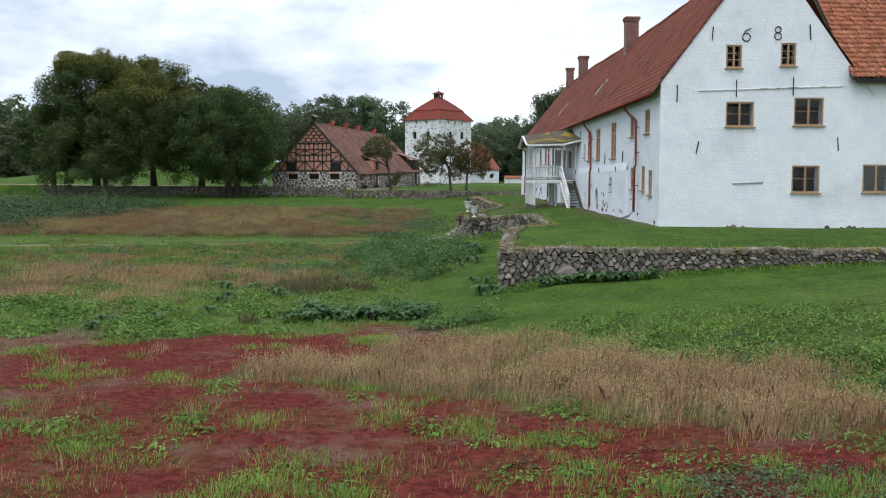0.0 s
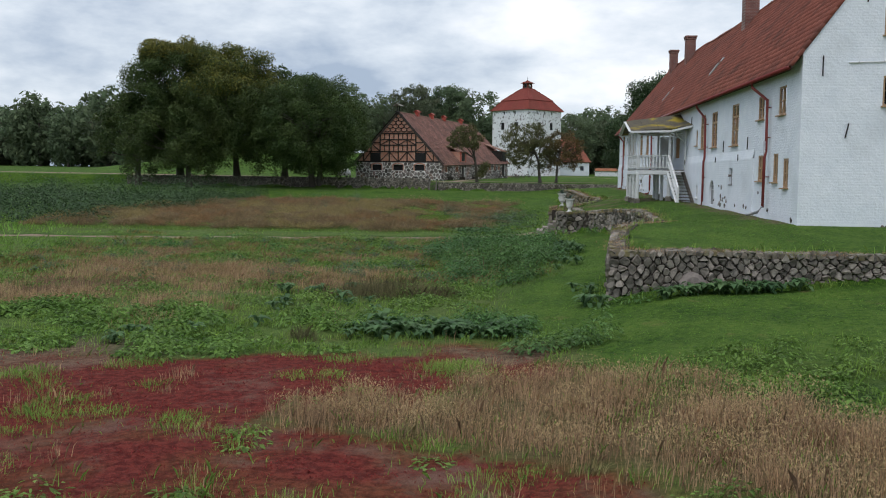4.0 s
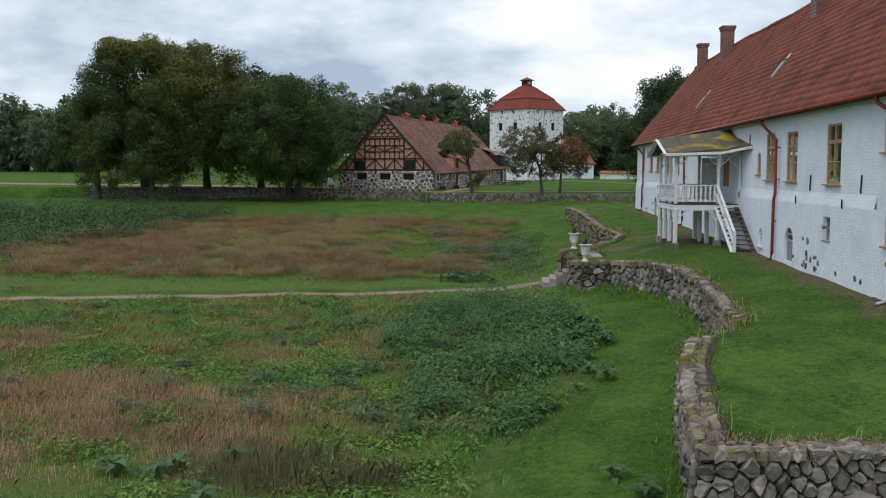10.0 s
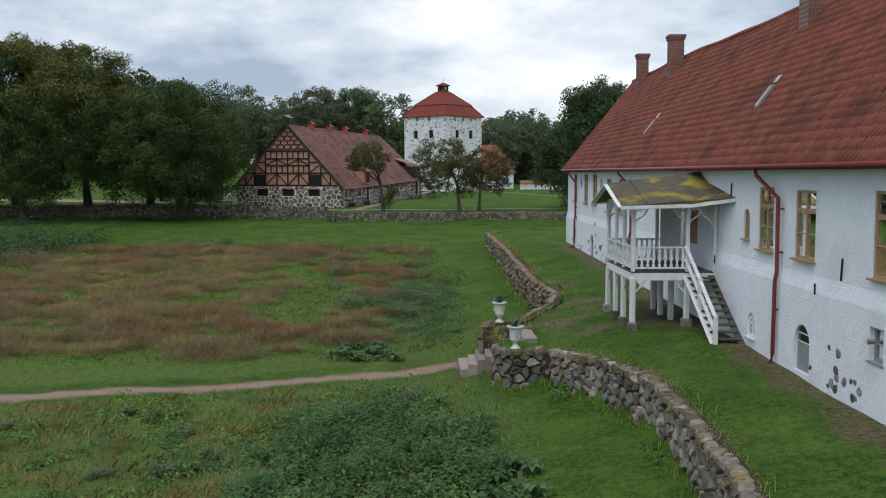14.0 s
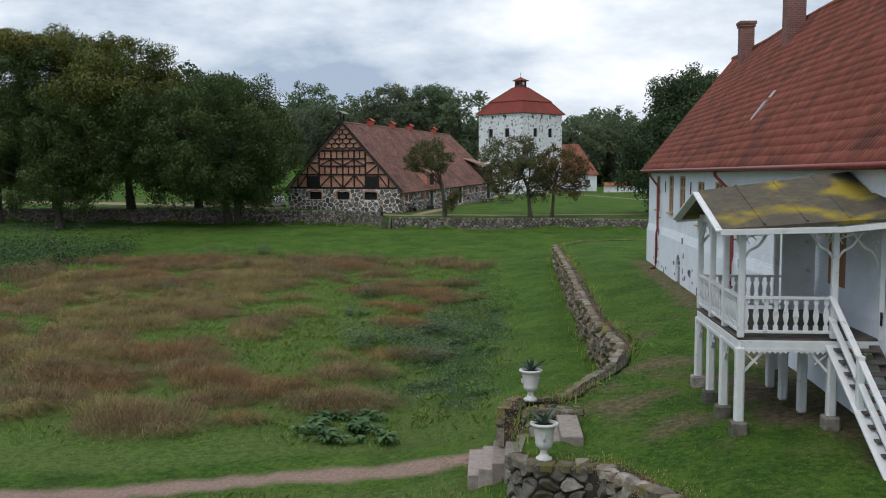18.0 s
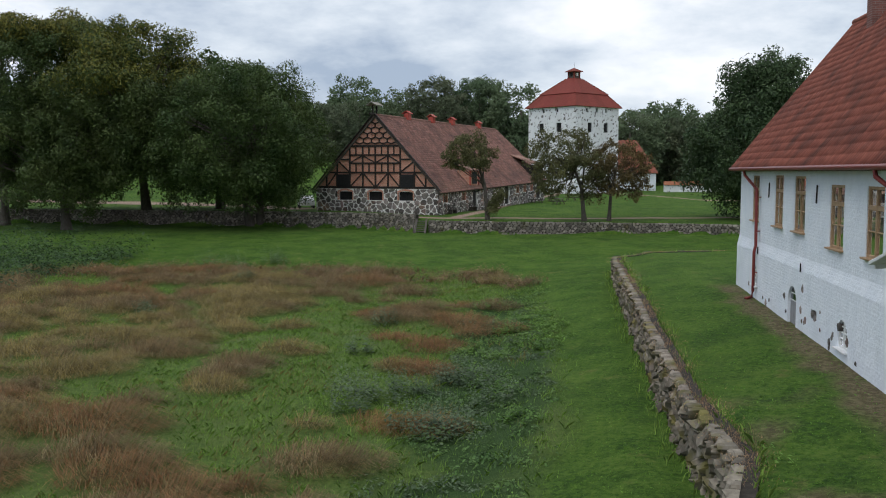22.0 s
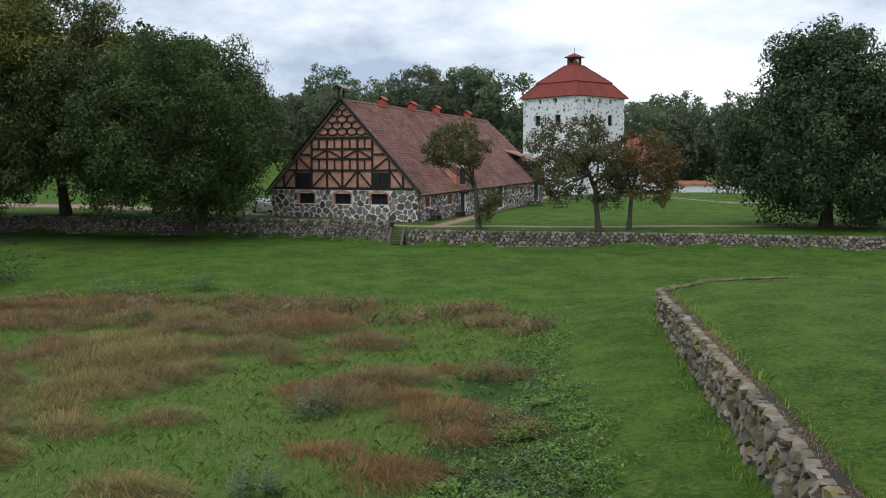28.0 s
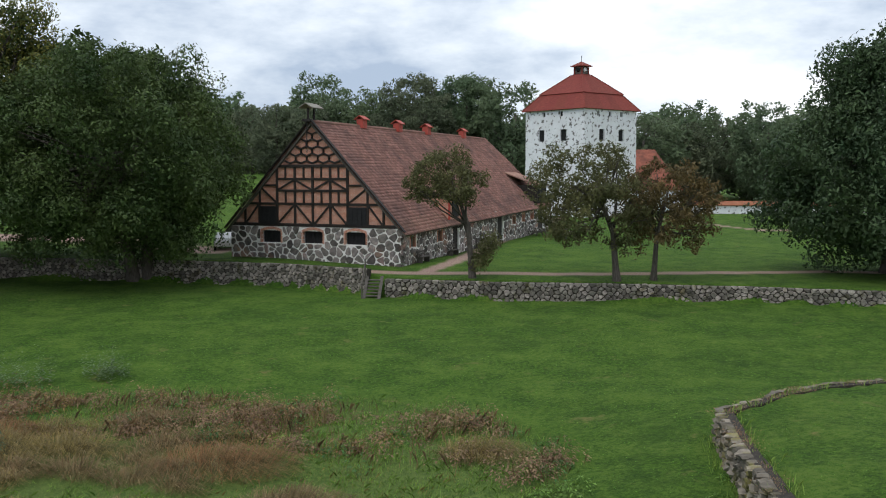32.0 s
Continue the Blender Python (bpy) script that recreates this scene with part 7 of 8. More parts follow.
tree("linden_tree", -51.2, 158.5, 20.2, (7.2, 8.4, 9.0), 84000, 0.145, M_LEAF_LIME, 103, "tall open-crowned linden tree", n_lobes=58, r=(1.4, 2.3), low=-0.6, off=(0, -3.0), second=(M_LEAF_GOLD, 0.72), tr=0.5, hollow=0.4, group="old trees by the moat")
tree("linden_tree", -47.0, 150.3, 12.0, (7.6, 6.2, 6.0), 48000, 0.13, M_LEAF_LIME, 104, "low dark linden tree with hanging branches", n_lobes=42, r=(1.2, 2.0), low=-0.7, crown_z=6.2, off=(-1.6, 0), hollow=0.4, group="old trees by the moat")
tree("linden_tree", -35.5, 164.0, 17.2, (7.0, 7.0, 7.6), 22000, 0.26, M_LEAF_LIME, 105, "dark linden tree behind the moat wall", n_lobes=60, r=(1.2, 2.0), low=-0.9, group="old trees by the moat")
tree("linden_tree", -57.0, 155.5, 14.0, (5.0, 4.8, 5.6), 26000, 0.15, M_LEAF_LIME, 106, "dark green linden tree at the field's edge", n_lobes=34, r=(1.0, 1.7), low=-0.7, group="old trees by the moat")
tree("chestnut_tree", 24.6, 156.2, 16.8, (8.0, 7.4, 5.3), 115000, 0.15, M_LEAF_CHESTNUT, 107, "large dense dark green chestnut tree", n_lobes=90, r=(1.3, 2.1), low=-0.98, crown_z=5.9, off=(0.3, -1.4), dome=((-0.4, -1.0, 11.2), (4.0, 4.2, 4.0), 36), hollow=0.45)
tree("hawthorn_tree", -3.4, 151.0, 8.3, (2.3, 2.0, 1.9), 9000, 0.1, M_LEAF_ROWAN, 108, "small leaning hawthorn behind the moat wall", n_lobes=20, r=(0.55, 0.9), crown_z=6.3, off=(-1.9, 0), tr=0.2, limbs=16, hollow=0.1, group="small trees on the lawn")
tree("hawthorn_tree", 6.0, 150.6, 8.8, (3.5, 2.8, 3.5), 15000, 0.11, M_LEAF_ROWAN, 109, "olive green hawthorn with leaning trunk", n_lobes=34, r=(0.6, 1.1), crown_z=5.1, off=(-1.9, 0), tr=0.22, limbs=24, low=-0.9, hollow=0.1, group="small trees on the lawn")
tree("hawthorn_tree", 8.4, 151.2, 7.7, (2.9, 2.5, 2.9), 11000, 0.11, M_LEAF_RUST, 110, "small hawthorn with reddish autumn leaves", n_lobes=28, r=(0.55, 1.0), crown_z=4.7, off=(1.0, 0), tr=0.18, limbs=20, low=-0.9, hollow=0.1, group="small trees on the lawn")
# sprouts low on the first hawthorn
rs_ = np.random.RandomState(5)
sp = tagged(new("hawthorn_shoots", leaf_cloud([((-3.0 + 0.3 * i, 150.9, 5.6 + 0.5 * i), 0.7) for i in range(4)], 1200, 0.12, rs_, M_LEAF_ROWAN)), "leafy shoots at the foot of a hawthorn", "shoots", kind="stuff")

# woods beyond
woods = []
for k in range(8):
    mat, sh = ((M_LEAF_WOOD_HAZE, 1.0), (M_LEAF_WOOD_HAZE, 1.1), (M_LEAF_PALE, 0.95), (M_LEAF_LIME, 1.05))[k % 4]
    rs = np.random.RandomState(200 + k)
    x, y = (-70 + 26 * k, 268 + 6 * k) if k < 4 else (-150 + 60 * (k - 4), 330)
    ob = empty("woodland_tree", x, y, gz(x, y), label=("dark green tree in the wood", "tall dark green tree in the wood", "pale grey-green willow in the wood", "green tree at the edge of the wood")[k % 4], category="tree", group="trees of the wood")
    lobes = make_lobes(rs, (0, 0, 9.3 * sh), (5.8, 5.8, 8.6 * sh), 44, 1.2, 2.1, low=-1.0)
    part("trunk", trunk_mesh(rs, (0, 0, 0), (0.4, 0.2, 13 * sh), 0.4, lobes, 5), ob)
    part("crown", leaf_cloud(lobes, 7500 if k < 4 else 2400, 0.33 if k < 4 else 0.68, rs, mat, hollow=0.5), ob)
    woods.append(ob)
rng = random.Random(17)
spots = [(x + rng.uniform(-3, 3), 258 + rng.uniform(0, 16) + 0.0006 * x * x, 0) for x in range(-58, 76, 5) if not 3 < x < 10]
spots += [(x + rng.uniform(-4, 4), 285 + rng.uniform(0, 14), 4) for x in range(-110, 130, 7)]
spots += [(x + rng.uniform(-6, 6), 300 - 0.35 * x + rng.uniform(-12, 12), 4) for x in range(-400, -80, 8)]
spots += [(x + rng.uniform(-6, 6), 285 - 0.35 * x + rng.uniform(-8, 8), 4) for x in range(-260, -64, 8)]
spots += [(x + rng.uniform(-4, 4), 225 + rng.uniform(0, 20), 0) for x in range(44, 72, 9)]
for x, y, far in spots:
    s = rng.uniform(0.74, 0.92) if -85 < x < -26 else rng.uniform(0.95, 1.12) if -85 < x < 0 else rng.uniform(1.05, 1.35) if x < 0 else rng.uniform(0.84, 1.0)
    k = far + rng.choice([0, 0, 1, 1, 3, 2, 2])
    copy_thing(woods[k], pose(x, y, gz(x, y) - rng.uniform(0.2, 1.4), 0, 0, rng.uniform(0, 360)) @ Matrix.Diagonal((s * rng.uniform(0.9, 1.2), s * rng.uniform(0.9, 1.2), s, 1)))
oak = tree("oak_tree", -14.5, 266, 22.6, (5.6, 5.6, 7.6), 30000, 0.25, M_LEAF_WOOD_HAZE, 211, "tall dark oak standing above the wood", n_lobes=50, r=(1.4, 2.4), low=-1.0)
tree("willow_tree", -23, 258, 20.5, (6.0, 6.0, 8.5), 24000, 0.24, M_LEAF_PALE, 212, "pale grey-green willow behind the barn", n_lobes=36, r=(1.3, 2.2))

# ---- grass and herbs ----


def blade_mat(name, c1, c2, vary=0.4, trans=0.4):
    return leaf_material(name, c1, c2, scale=0.8, trans=trans, vary=vary, up=0.9)


M_BLADE = blade_mat("green_blade", (0.146, 0.281, 0.046), (0.291, 0.440, 0.089), 0.4)
M_LAWN = blade_mat("lawn_blade", (0.094, 0.210, 0.032), (0.192, 0.322, 0.058), 0.4)
M_STRAW = blade_mat("straw_blade", (0.335, 0.212, 0.112), (0.50, 0.345, 0.195), 0.5)
M_GOLD = blade_mat("golden_blade", (0.21, 0.165, 0.055), (0.36, 0.275, 0.10), 0.45)
M_RUSTY = blade_mat("rusty_blade", (0.212, 0.119, 0.046), (0.348, 0.214, 0.090), 0.45)
M_BROWN = blade_mat("brown_blade", (0.20, 0.125, 0.075), (0.36, 0.24, 0.145), 0.5)
M_RUSH = blade_mat("rush_stalk", (0.19, 0.15, 0.072), (0.35, 0.28, 0.14), 0.5)
M_OLIVE = blade_mat("olive_rush", (0.085, 0.082, 0.034), (0.185, 0.165, 0.072), 0.5)
M_SORREL = blade_mat("red_sorrel", (0.15, 0.024, 0.017), (0.28, 0.055, 0.036), 0.5)
M_BRAMBLE = blade_mat("bramble_leaf", (0.034, 0.068, 0.026), (0.085, 0.135, 0.050), 0.5, 0.25)
M_WITHER = blade_mat("withered_blade", (0.160, 0.115, 0.050), (0.285, 0.205, 0.094), 0.5)
M_NETTLE = blade_mat("nettle_leaf", (0.060, 0.142, 0.041), (0.144, 0.258, 0.077), 0.5)
M_HERB = blade_mat("herb_leaf", (0.090, 0.190, 0.038), (0.190, 0.33, 0.072), 0.5)
M_SAGE = blade_mat("grey_green_leaf", (0.090, 0.138, 0.066), (0.17, 0.225, 0.125), 0.5)
M_DOCK = blade_mat("dock_leaf", (0.055, 0.125, 0.050), (0.135, 0.235, 0.091), 0.3)


def scatter(n, box_, chance, seed):
    """n spots in a plan box, kept by a chance field."""
    rs = np.random.RandomState(seed)
    X, Y = rs.uniform(box_[0], box_[1], n), rs.uniform(box_[2], box_[3], n)
    edge = np.minimum.reduce([X - box_[0], box_[1] - X, Y - box_[2], box_[3] - Y])
    keep = rs.rand(n) < chance(X, Y) * step(0.0, 2.0, edge + 0.8 * wobble(X, Y, 1.1, 91) + 0.3)
    return X[keep], Y[keep], rs


def blades(name, X, Y, rs, h, w, lean, mat, label, wind=(0.25, 0.1)):
    """Single blades of grass: a bent, tapering strip each."""
    n = len(X)
    Z = ground_height(X, Y) - 0.02
    a = rs.uniform(0, 2 * np.pi, n)
    H = h * (0.5 + 0.9 * rs.rand(n))
    W = w * (0.6 + 0.8 * rs.rand(n))
    dx, dy = np.cos(a), np.sin(a)
    lx = (dx * rs.rand(n) * lean + wind[0] * rs.rand(n)) * H
    ly = (dy * rs.rand(n) * lean + wind[1] * rs.rand(n)) * H
    sx, sy = -dy * W / 2, dx * W / 2
    base = np.stack([X, Y, Z], 1)
    P = lambda ox, oy, oz: base + np.stack([ox, oy, oz], 1)
    V = np.stack([P(-sx, -sy, 0 * H), P(sx, sy, 0 * H), P(lx * 0.35 + sx * 0.8, ly * 0.35 + sy * 0.8, H * 0.6), P(lx, ly, H * (1 - 0.25 * lean * rs.rand(n))), P(lx * 0.35 - sx * 0.8, ly * 0.35 - sy * 0.8, H * 0.6)], 1)
    me = quick_mesh(V.reshape(-1, 3), np.arange(5 * n).reshape(-1, 5), mat)
    return tagged(new(name, me), label, "grass", kind="stuff")


def field(k):
    return lambda X, Y: covers(X, Y)[k]


def wild(X, Y):
    c = covers(X, Y)
    return np.clip(1 - c[0] - c[1] - c[4], 0, 1)


def near_wall(X, Y):
    d = np.abs(terrace_dist(X, Y))
    return d


def sample_ground(X, Y):
    """Height of the ground sheet itself, mounds included."""
    i = np.clip(np.searchsorted(XS, X) - 1, 0, nx - 2)
    j = np.clip(np.searchsorted(YS, Y) - 1, 0, ny - 2)
    u, v = (X - XS[i]) / (XS[i + 1] - XS[i]), (Y - YS[j]) / (YS[j + 1] - YS[j])
    return (GZ[j, i] * (1 - u) + GZ[j, i + 1] * u) * (1 - v) + (GZ[j + 1, i] * (1 - u) + GZ[j + 1, i + 1] * u) * v


def tussock_field(name, spots, mat, label, h=0.55, r=0.4, n=90, w=0.03, seed=0, wind=(0.5, 0.2), lean=0.8, level=sample_ground):
    """Tussocks: many arching blades round a root."""
    rs = np.random.RandomState(seed)
    S = np.repeat(np.array(spots), n, axis=0)
    m = len(S)
    ox, oy = rs.normal(0, 0.3, m), rs.normal(0, 0.3, m)
    X, Y = S[:, 0] + ox * r * S[:, 2], S[:, 1] + oy * r * S[:, 2]
    Z = level(X, Y) - 0.02
    out = np.clip(np.hypot(ox, oy) / 0.6, 0, 1)
    H = h * S[:, 2] * (0.3 + 0.85 * rs.rand(m)) * (1.1 - 0.45 * out)
    a = np.arctan2(oy, ox) + rs.normal(0, 1.1, m)
    k = lean * (0.25 + 0.75 * rs.rand(m)) * (0.5 + 0.6 * out)
    lx, ly = (np.cos(a) * k + wind[0] * rs.rand(m)) * H, (np.sin(a) * k + wind[1] * rs.rand(m)) * H
    W = w * (0.6 + 0.8 * rs.rand(m))
    c = rs.uniform(0, 2 * np.pi, m)
    sx, sy = np.cos(c) * W / 2, np.sin(c) * W / 2
    base = np.stack([X, Y, Z], 1)
    P = lambda ox, oy, oz: base + np.stack([ox, oy, oz], 1)
    V = np.stack([P(-sx, -sy, 0 * H), P(sx, sy, 0 * H), P(lx * 0.4 + sx * 0.75, ly * 0.4 + sy * 0.75, H * 0.65), P(lx * 1.1, ly * 1.1, H * (1.0 - 0.25 * k)), P(lx * 0.4 - sx * 0.75, ly * 0.4 - sy * 0.75, H * 0.65)], 1)
    return tagged(new(name, quick_mesh(V.reshape(-1, 3), np.arange(5 * m).reshape(-1, 5), mat)), label, "grass", kind="stuff")


def combed_mounds(name, spots, mat, label, n, seed, w=0.013):
    """Long grass lying combed over low mounds: blades that rise, bend over and hang down the slope."""
    rs = np.random.RandomState(seed)
    S = np.array(spots)
    S = np.repeat(S, np.maximum(30, (n * S[:, 2] ** 1.6).astype(int)), axis=0)
    m = len(S)
    a, q = rs.uniform(0, 2 * np.pi, m), rs.rand(m) ** 0.55
    ox, oy = np.cos(a) * q * 1.35 * S[:, 2], np.sin(a) * q * 0.9 * S[:, 2]
    X, Y = S[:, 0] + ox, S[:, 1] + oy
    Z = sample_ground(X, Y) - 0.02
    swirl = 0.55 + 0.7 * np.sin(0.9 * S[:, 0] + 1.3 * S[:, 1]) + 0.5 * wobble(X, Y, 1.2, 57)
    dx, dy = 0.6 * np.cos(swirl) + 0.9 * np.cos(a) * q + rs.normal(0, 0.3, m), 0.4 * np.sin(swirl) + 0.9 * np.sin(a) * q + rs.normal(0, 0.3, m)
    L = (0.34 + 0.32 * rs.rand(m)) * (0.75 + 0.25 * S[:, 2])
    H = L * (0.5 + 0.4 * rs.rand(m)) * (1.1 - 0.5 * q)
    W = w * (0.6 + 0.8 * rs.rand(m))
    k = np.hypot(dx, dy) + 1e-6
    dx, dy = dx / k, dy / k
    sx, sy = -dy * W / 2, dx * W / 2
    base = np.stack([X, Y, Z], 1)
    P = lambda px, py, pz: base + np.stack([px, py, pz], 1)
    V = np.stack([P(-sx, -sy, 0 * H), P(sx, sy, 0 * H), P(dx * L * 0.45 + sx, dy * L * 0.45 + sy, H), P(dx * L * 1.15, dy * L * 1.15, H * 0.45), P(dx * L * 0.45 - sx, dy * L * 0.45 - sy, H)], 1)
    F = (np.arange(m) * 5)[:, None]
    F = np.concatenate([F + np.array([0, 1, 2, 4])], 0), np.concatenate([F + np.array([4, 2, 3])], 0)
    me = mesh_of(V.reshape(-1, 3).tolist(), F[0].tolist() + F[1].tolist(), mat)
    return tagged(new(name, me), label, "grass", kind="stuff")


def pick_spots(n, box_, chance, seed, s0=0.7, s1=1.4):
    X, Y, rs = scatter(n, box_, chance, seed)
    return list(zip(X, Y, rs.uniform(s0, s1, len(X))))


def seed_heads(name, box_, n, chance, h, size, mat, label, seed):
    """Loose seed heads: small flecks on thin stalks."""
    X, Y, rs = scatter(n, box_, chance, seed)
    m = len(X)
    Z = ground_height(X, Y) + h * (0.45 + 0.7 * rs.rand(m))
    p = np.stack([X, Y, Z], 1)
    t, b = rs.normal(0, 1, (m, 3)), rs.normal(0, 1, (m, 3))
    t[:, 2] += 1.2
    s = (size * (0.5 + rs.rand(m)))[:, None]
    t, b = t / np.linalg.norm(t, axis=1)[:, None] * s, b / np.linalg.norm(b, axis=1)[:, None] * s * 0.35
    V = np.stack([p - t, p - b, p + t, p + b], 1)
    return tagged(new(name, quick_mesh(V.reshape(-1, 3), np.arange(4 * m).reshape(-1, 4), mat)), label, "grass", kind="stuff")


# dry grass in bunches, in the foreground and on the rough meadow
bunchy = lambda X, Y: field(2)(X, Y) * (0.2 + 0.8 * step(-0.5, 0.3, wobble(X, Y, 1.5, 99) + 0.5 * wobble(X, Y, 4.0, 100)))
FRONT = (-7, 13, 14, 32)
tussock_field("dry_grass", pick_spots(2500, FRONT, bunchy, 301, 0.6, 1.25), M_STRAW, "bunches of tall straw-coloured dry grass", h=0.46, r=1.0, n=85, w=0.007, seed=11, wind=(0.12, 0.05), lean=0.5)
tussock_field("dry_grass", pick_spots(700, FRONT, bunchy, 302, 0.6, 1.1), M_BROWN, "brown stalks among the straw", h=0.48, r=0.8, n=40, w=0.007, seed=12, wind=(0.12, 0.05), lean=0.4)
seed_heads("seed_heads", FRONT, 260000, bunchy, 0.4, 0.024, M_STRAW, "fine pale seed heads above the dry grass", 381)
ROUGH = (-40, 1, 31, 66)
patch_a = lambda X, Y: wobble(X, Y, 0.8, 31) + 0.5 * wobble(X, Y, 2.2, 32)
tussock_field("dry_grass", pick_spots(9000, ROUGH, lambda X, Y: field(2)(X, Y) * step(0.5, -0.2, patch_a(X, Y)), 303, 0.6, 1.3), M_STRAW, "straw-coloured dry grass on the meadow", h=0.36, r=1.3, n=60, w=0.009, seed=13, wind=(0.15, 0.05), lean=0.5)
tussock_field("dry_grass", pick_spots(4200, ROUGH, lambda X, Y: field(2)(X, Y) * step(-0.1, 0.5, patch_a(X, Y)), 304, 0.6, 1.3), M_BROWN, "brown withered grass on the meadow", h=0.32, r=1.3, n=60, w=0.010, seed=14, wind=(0.15, 0.05), lean=0.5)
tussock_field("dry_grass", pick_spots(1500, ROUGH, lambda X, Y: field(2)(X, Y) * step(0.1, 0.6, wobble(X, Y, 0.6, 38)), 305, 0.7, 1.3), M_RUSH, "dark olive stalks on the meadow", h=0.34, r=1.0, n=40, w=0.007, seed=15, wind=(0.1, 0.05), lean=0.45)
tussock_field("meadow_grass", pick_spots(1500, ROUGH, lambda X, Y: field(2)(X, Y) * step(-0.2, 0.5, wobble(X, Y, 1.0, 39)), 306, 0.6, 1.2), M_BLADE, "green grass coming up through dry stalks", h=0.28, r=1.1, n=30, w=0.012, seed=16, lean=0.7)
seed_heads("seed_heads", ROUGH, 110000, lambda X, Y: field(2)(X, Y) * step(0.4, -0.3, patch_a(X, Y)), 0.36, 0.026, M_STRAW, "fine pale seed heads on the meadow", 382)
# green grass of the meadow
tuft_n = lambda X, Y: step(-0.35, 0.55, wobble(X, Y, 4.5, 97) + 0.6 * wobble(X, Y, 1.7, 98))
X, Y, rs = scatter(130000, (-13, 11, 12, 44), lambda X, Y: wild(X, Y) * (1 - 0.7 * field(2)(X, Y)) * tuft_n(X, Y) * step(46, 30, Y), 316)
blades("meadow_grass", X, Y, rs, 0.18, 0.012, 0.8, M_BLADE, "tufts of fine meadow grass")
X, Y, rs = scatter(110000, (-30, 6, 40, 69), lambda X, Y: wild(X, Y) * (1 - 0.6 * field(2)(X, Y)) * tuft_n(X, Y), 317)
blades("meadow_grass", X, Y, rs, 0.19, 0.010, 0.9, M_BLADE, "rough green grass south of the path")
X, Y, rs = scatter(90000, (-24, 4, 43, 69), lambda X, Y: wild(X, Y) * step(-0.1, 0.5, wobble(X, Y, 1.3, 101) + 0.5 * wobble(X, Y, 3.2, 102)), 318)
blades("straw_grass", X, Y, rs, 0.24, 0.008, 0.7, M_GOLD, "yellowed grass south of the path")
tussock_field("brown_grass", pick_spots(1700, (-24, 2, 43, 68), lambda X, Y: wild(X, Y) * step(0.0, 0.6, wobble(X, Y, 0.9, 103) + 0.4 * wobble(X, Y, 2.6, 104)), 319, 0.6, 1.2), M_STRAW, "straw-brown tufts south of the path", h=0.32, r=1.2, n=60, w=0.008, seed=17, wind=(0.15, 0.05), lean=0.7)
X, Y, rs = scatter(300000, (-34, 5, 72, 128), lambda X, Y: wild(X, Y) * (0.2 + 0.8 * tuft_n(X, Y)) * (1 - 0.75 * field(3)(X, Y)), 320)
blades("meadow_grass", X, Y, rs, 0.19, 0.011, 1.2, M_BLADE, "green grass between the mounds")
X, Y, rs = scatter(60000, (-30, 3, 73, 124), lambda X, Y: wild(X, Y) * step(0.0, 0.6, wobble(X, Y, 0.7, 39)), 315)
blades("straw_grass", X, Y, rs, 0.2, 0.010, 0.8, M_GOLD, "pale yellowish grass among the green", wind=(0.6, 0.2))
X, Y, rs = scatter(26000, (-70, -28, 16, 130), wild, 321)
blades("meadow_grass", X, Y, rs, 0.35, 0.06, 0.9, M_BLADE, "rough grass on the far meadow")
# what stands in the red sorrel
tufty = lambda X, Y: field(1)(X, Y) * step(0.2, 0.55, 0.8 * wobble(X, Y, 1.3, 33) + 0.6 * wobble(X, Y, 3.4, 34) + 0.25 * step(22, 16, Y))
tussock_field("meadow_grass", pick_spots(1500, (-14, 11, 9, 31), tufty, 307, 0.6, 1.3), M_BLADE, "bright green grass tufts in the sorrel", h=0.22, r=0.9, n=150, w=0.008, seed=18, wind=(0.1, 0.05), lean=0.9)
X, Y, rs = scatter(75000, (-17, 11, 9, 34), lambda X, Y: field(1)(X, Y) * (0.35 + 0.65 * step(-0.3, 0.4, wobble(X, Y, 1.9, 40))), 308)
blades("red_sorrel", X, Y, rs, 0.05, 0.018, 1.3, M_SORREL, "low dark red sorrel on bare earth")
tussock_field("dry_grass", pick_spots(420, (-17, 6, 9, 34), lambda X, Y: field(1)(X, Y) * step(-0.1, 0.5, wobble(X, Y, 0.8, 45)), 309, 0.5, 1.1), M_STRAW, "thin dry stalks in the sorrel", h=0.42, r=0.6, n=20, w=0.009, seed=19, wind=(0.1, 0.05), lean=0.5)
# lawn
X, Y, rs = scatter(70000, (0, 20, 24, 100), lambda X, Y: field(0)(X, Y) * (X < 11.5) * step(98, 60, Y) * step(20, 17, X), 310)
blades("lawn_grass", X, Y, rs, 0.05, 0.018, 1.9, M_LAWN, "short mown lawn grass")
X, Y, rs = scatter(60000, (-26, 26, 70, 152), lambda X, Y: field(0)(X, Y) * ((X < 11.3) | (Y > 99.6)) * step(-26, -16, X) * step(26, 16, X) * step(152, 132, Y) * step(68, 82, Y), 311)
blades("lawn_grass", X, Y, rs, 0.05, 0.022, 1.9, M_LAWN, "short mown lawn grass")
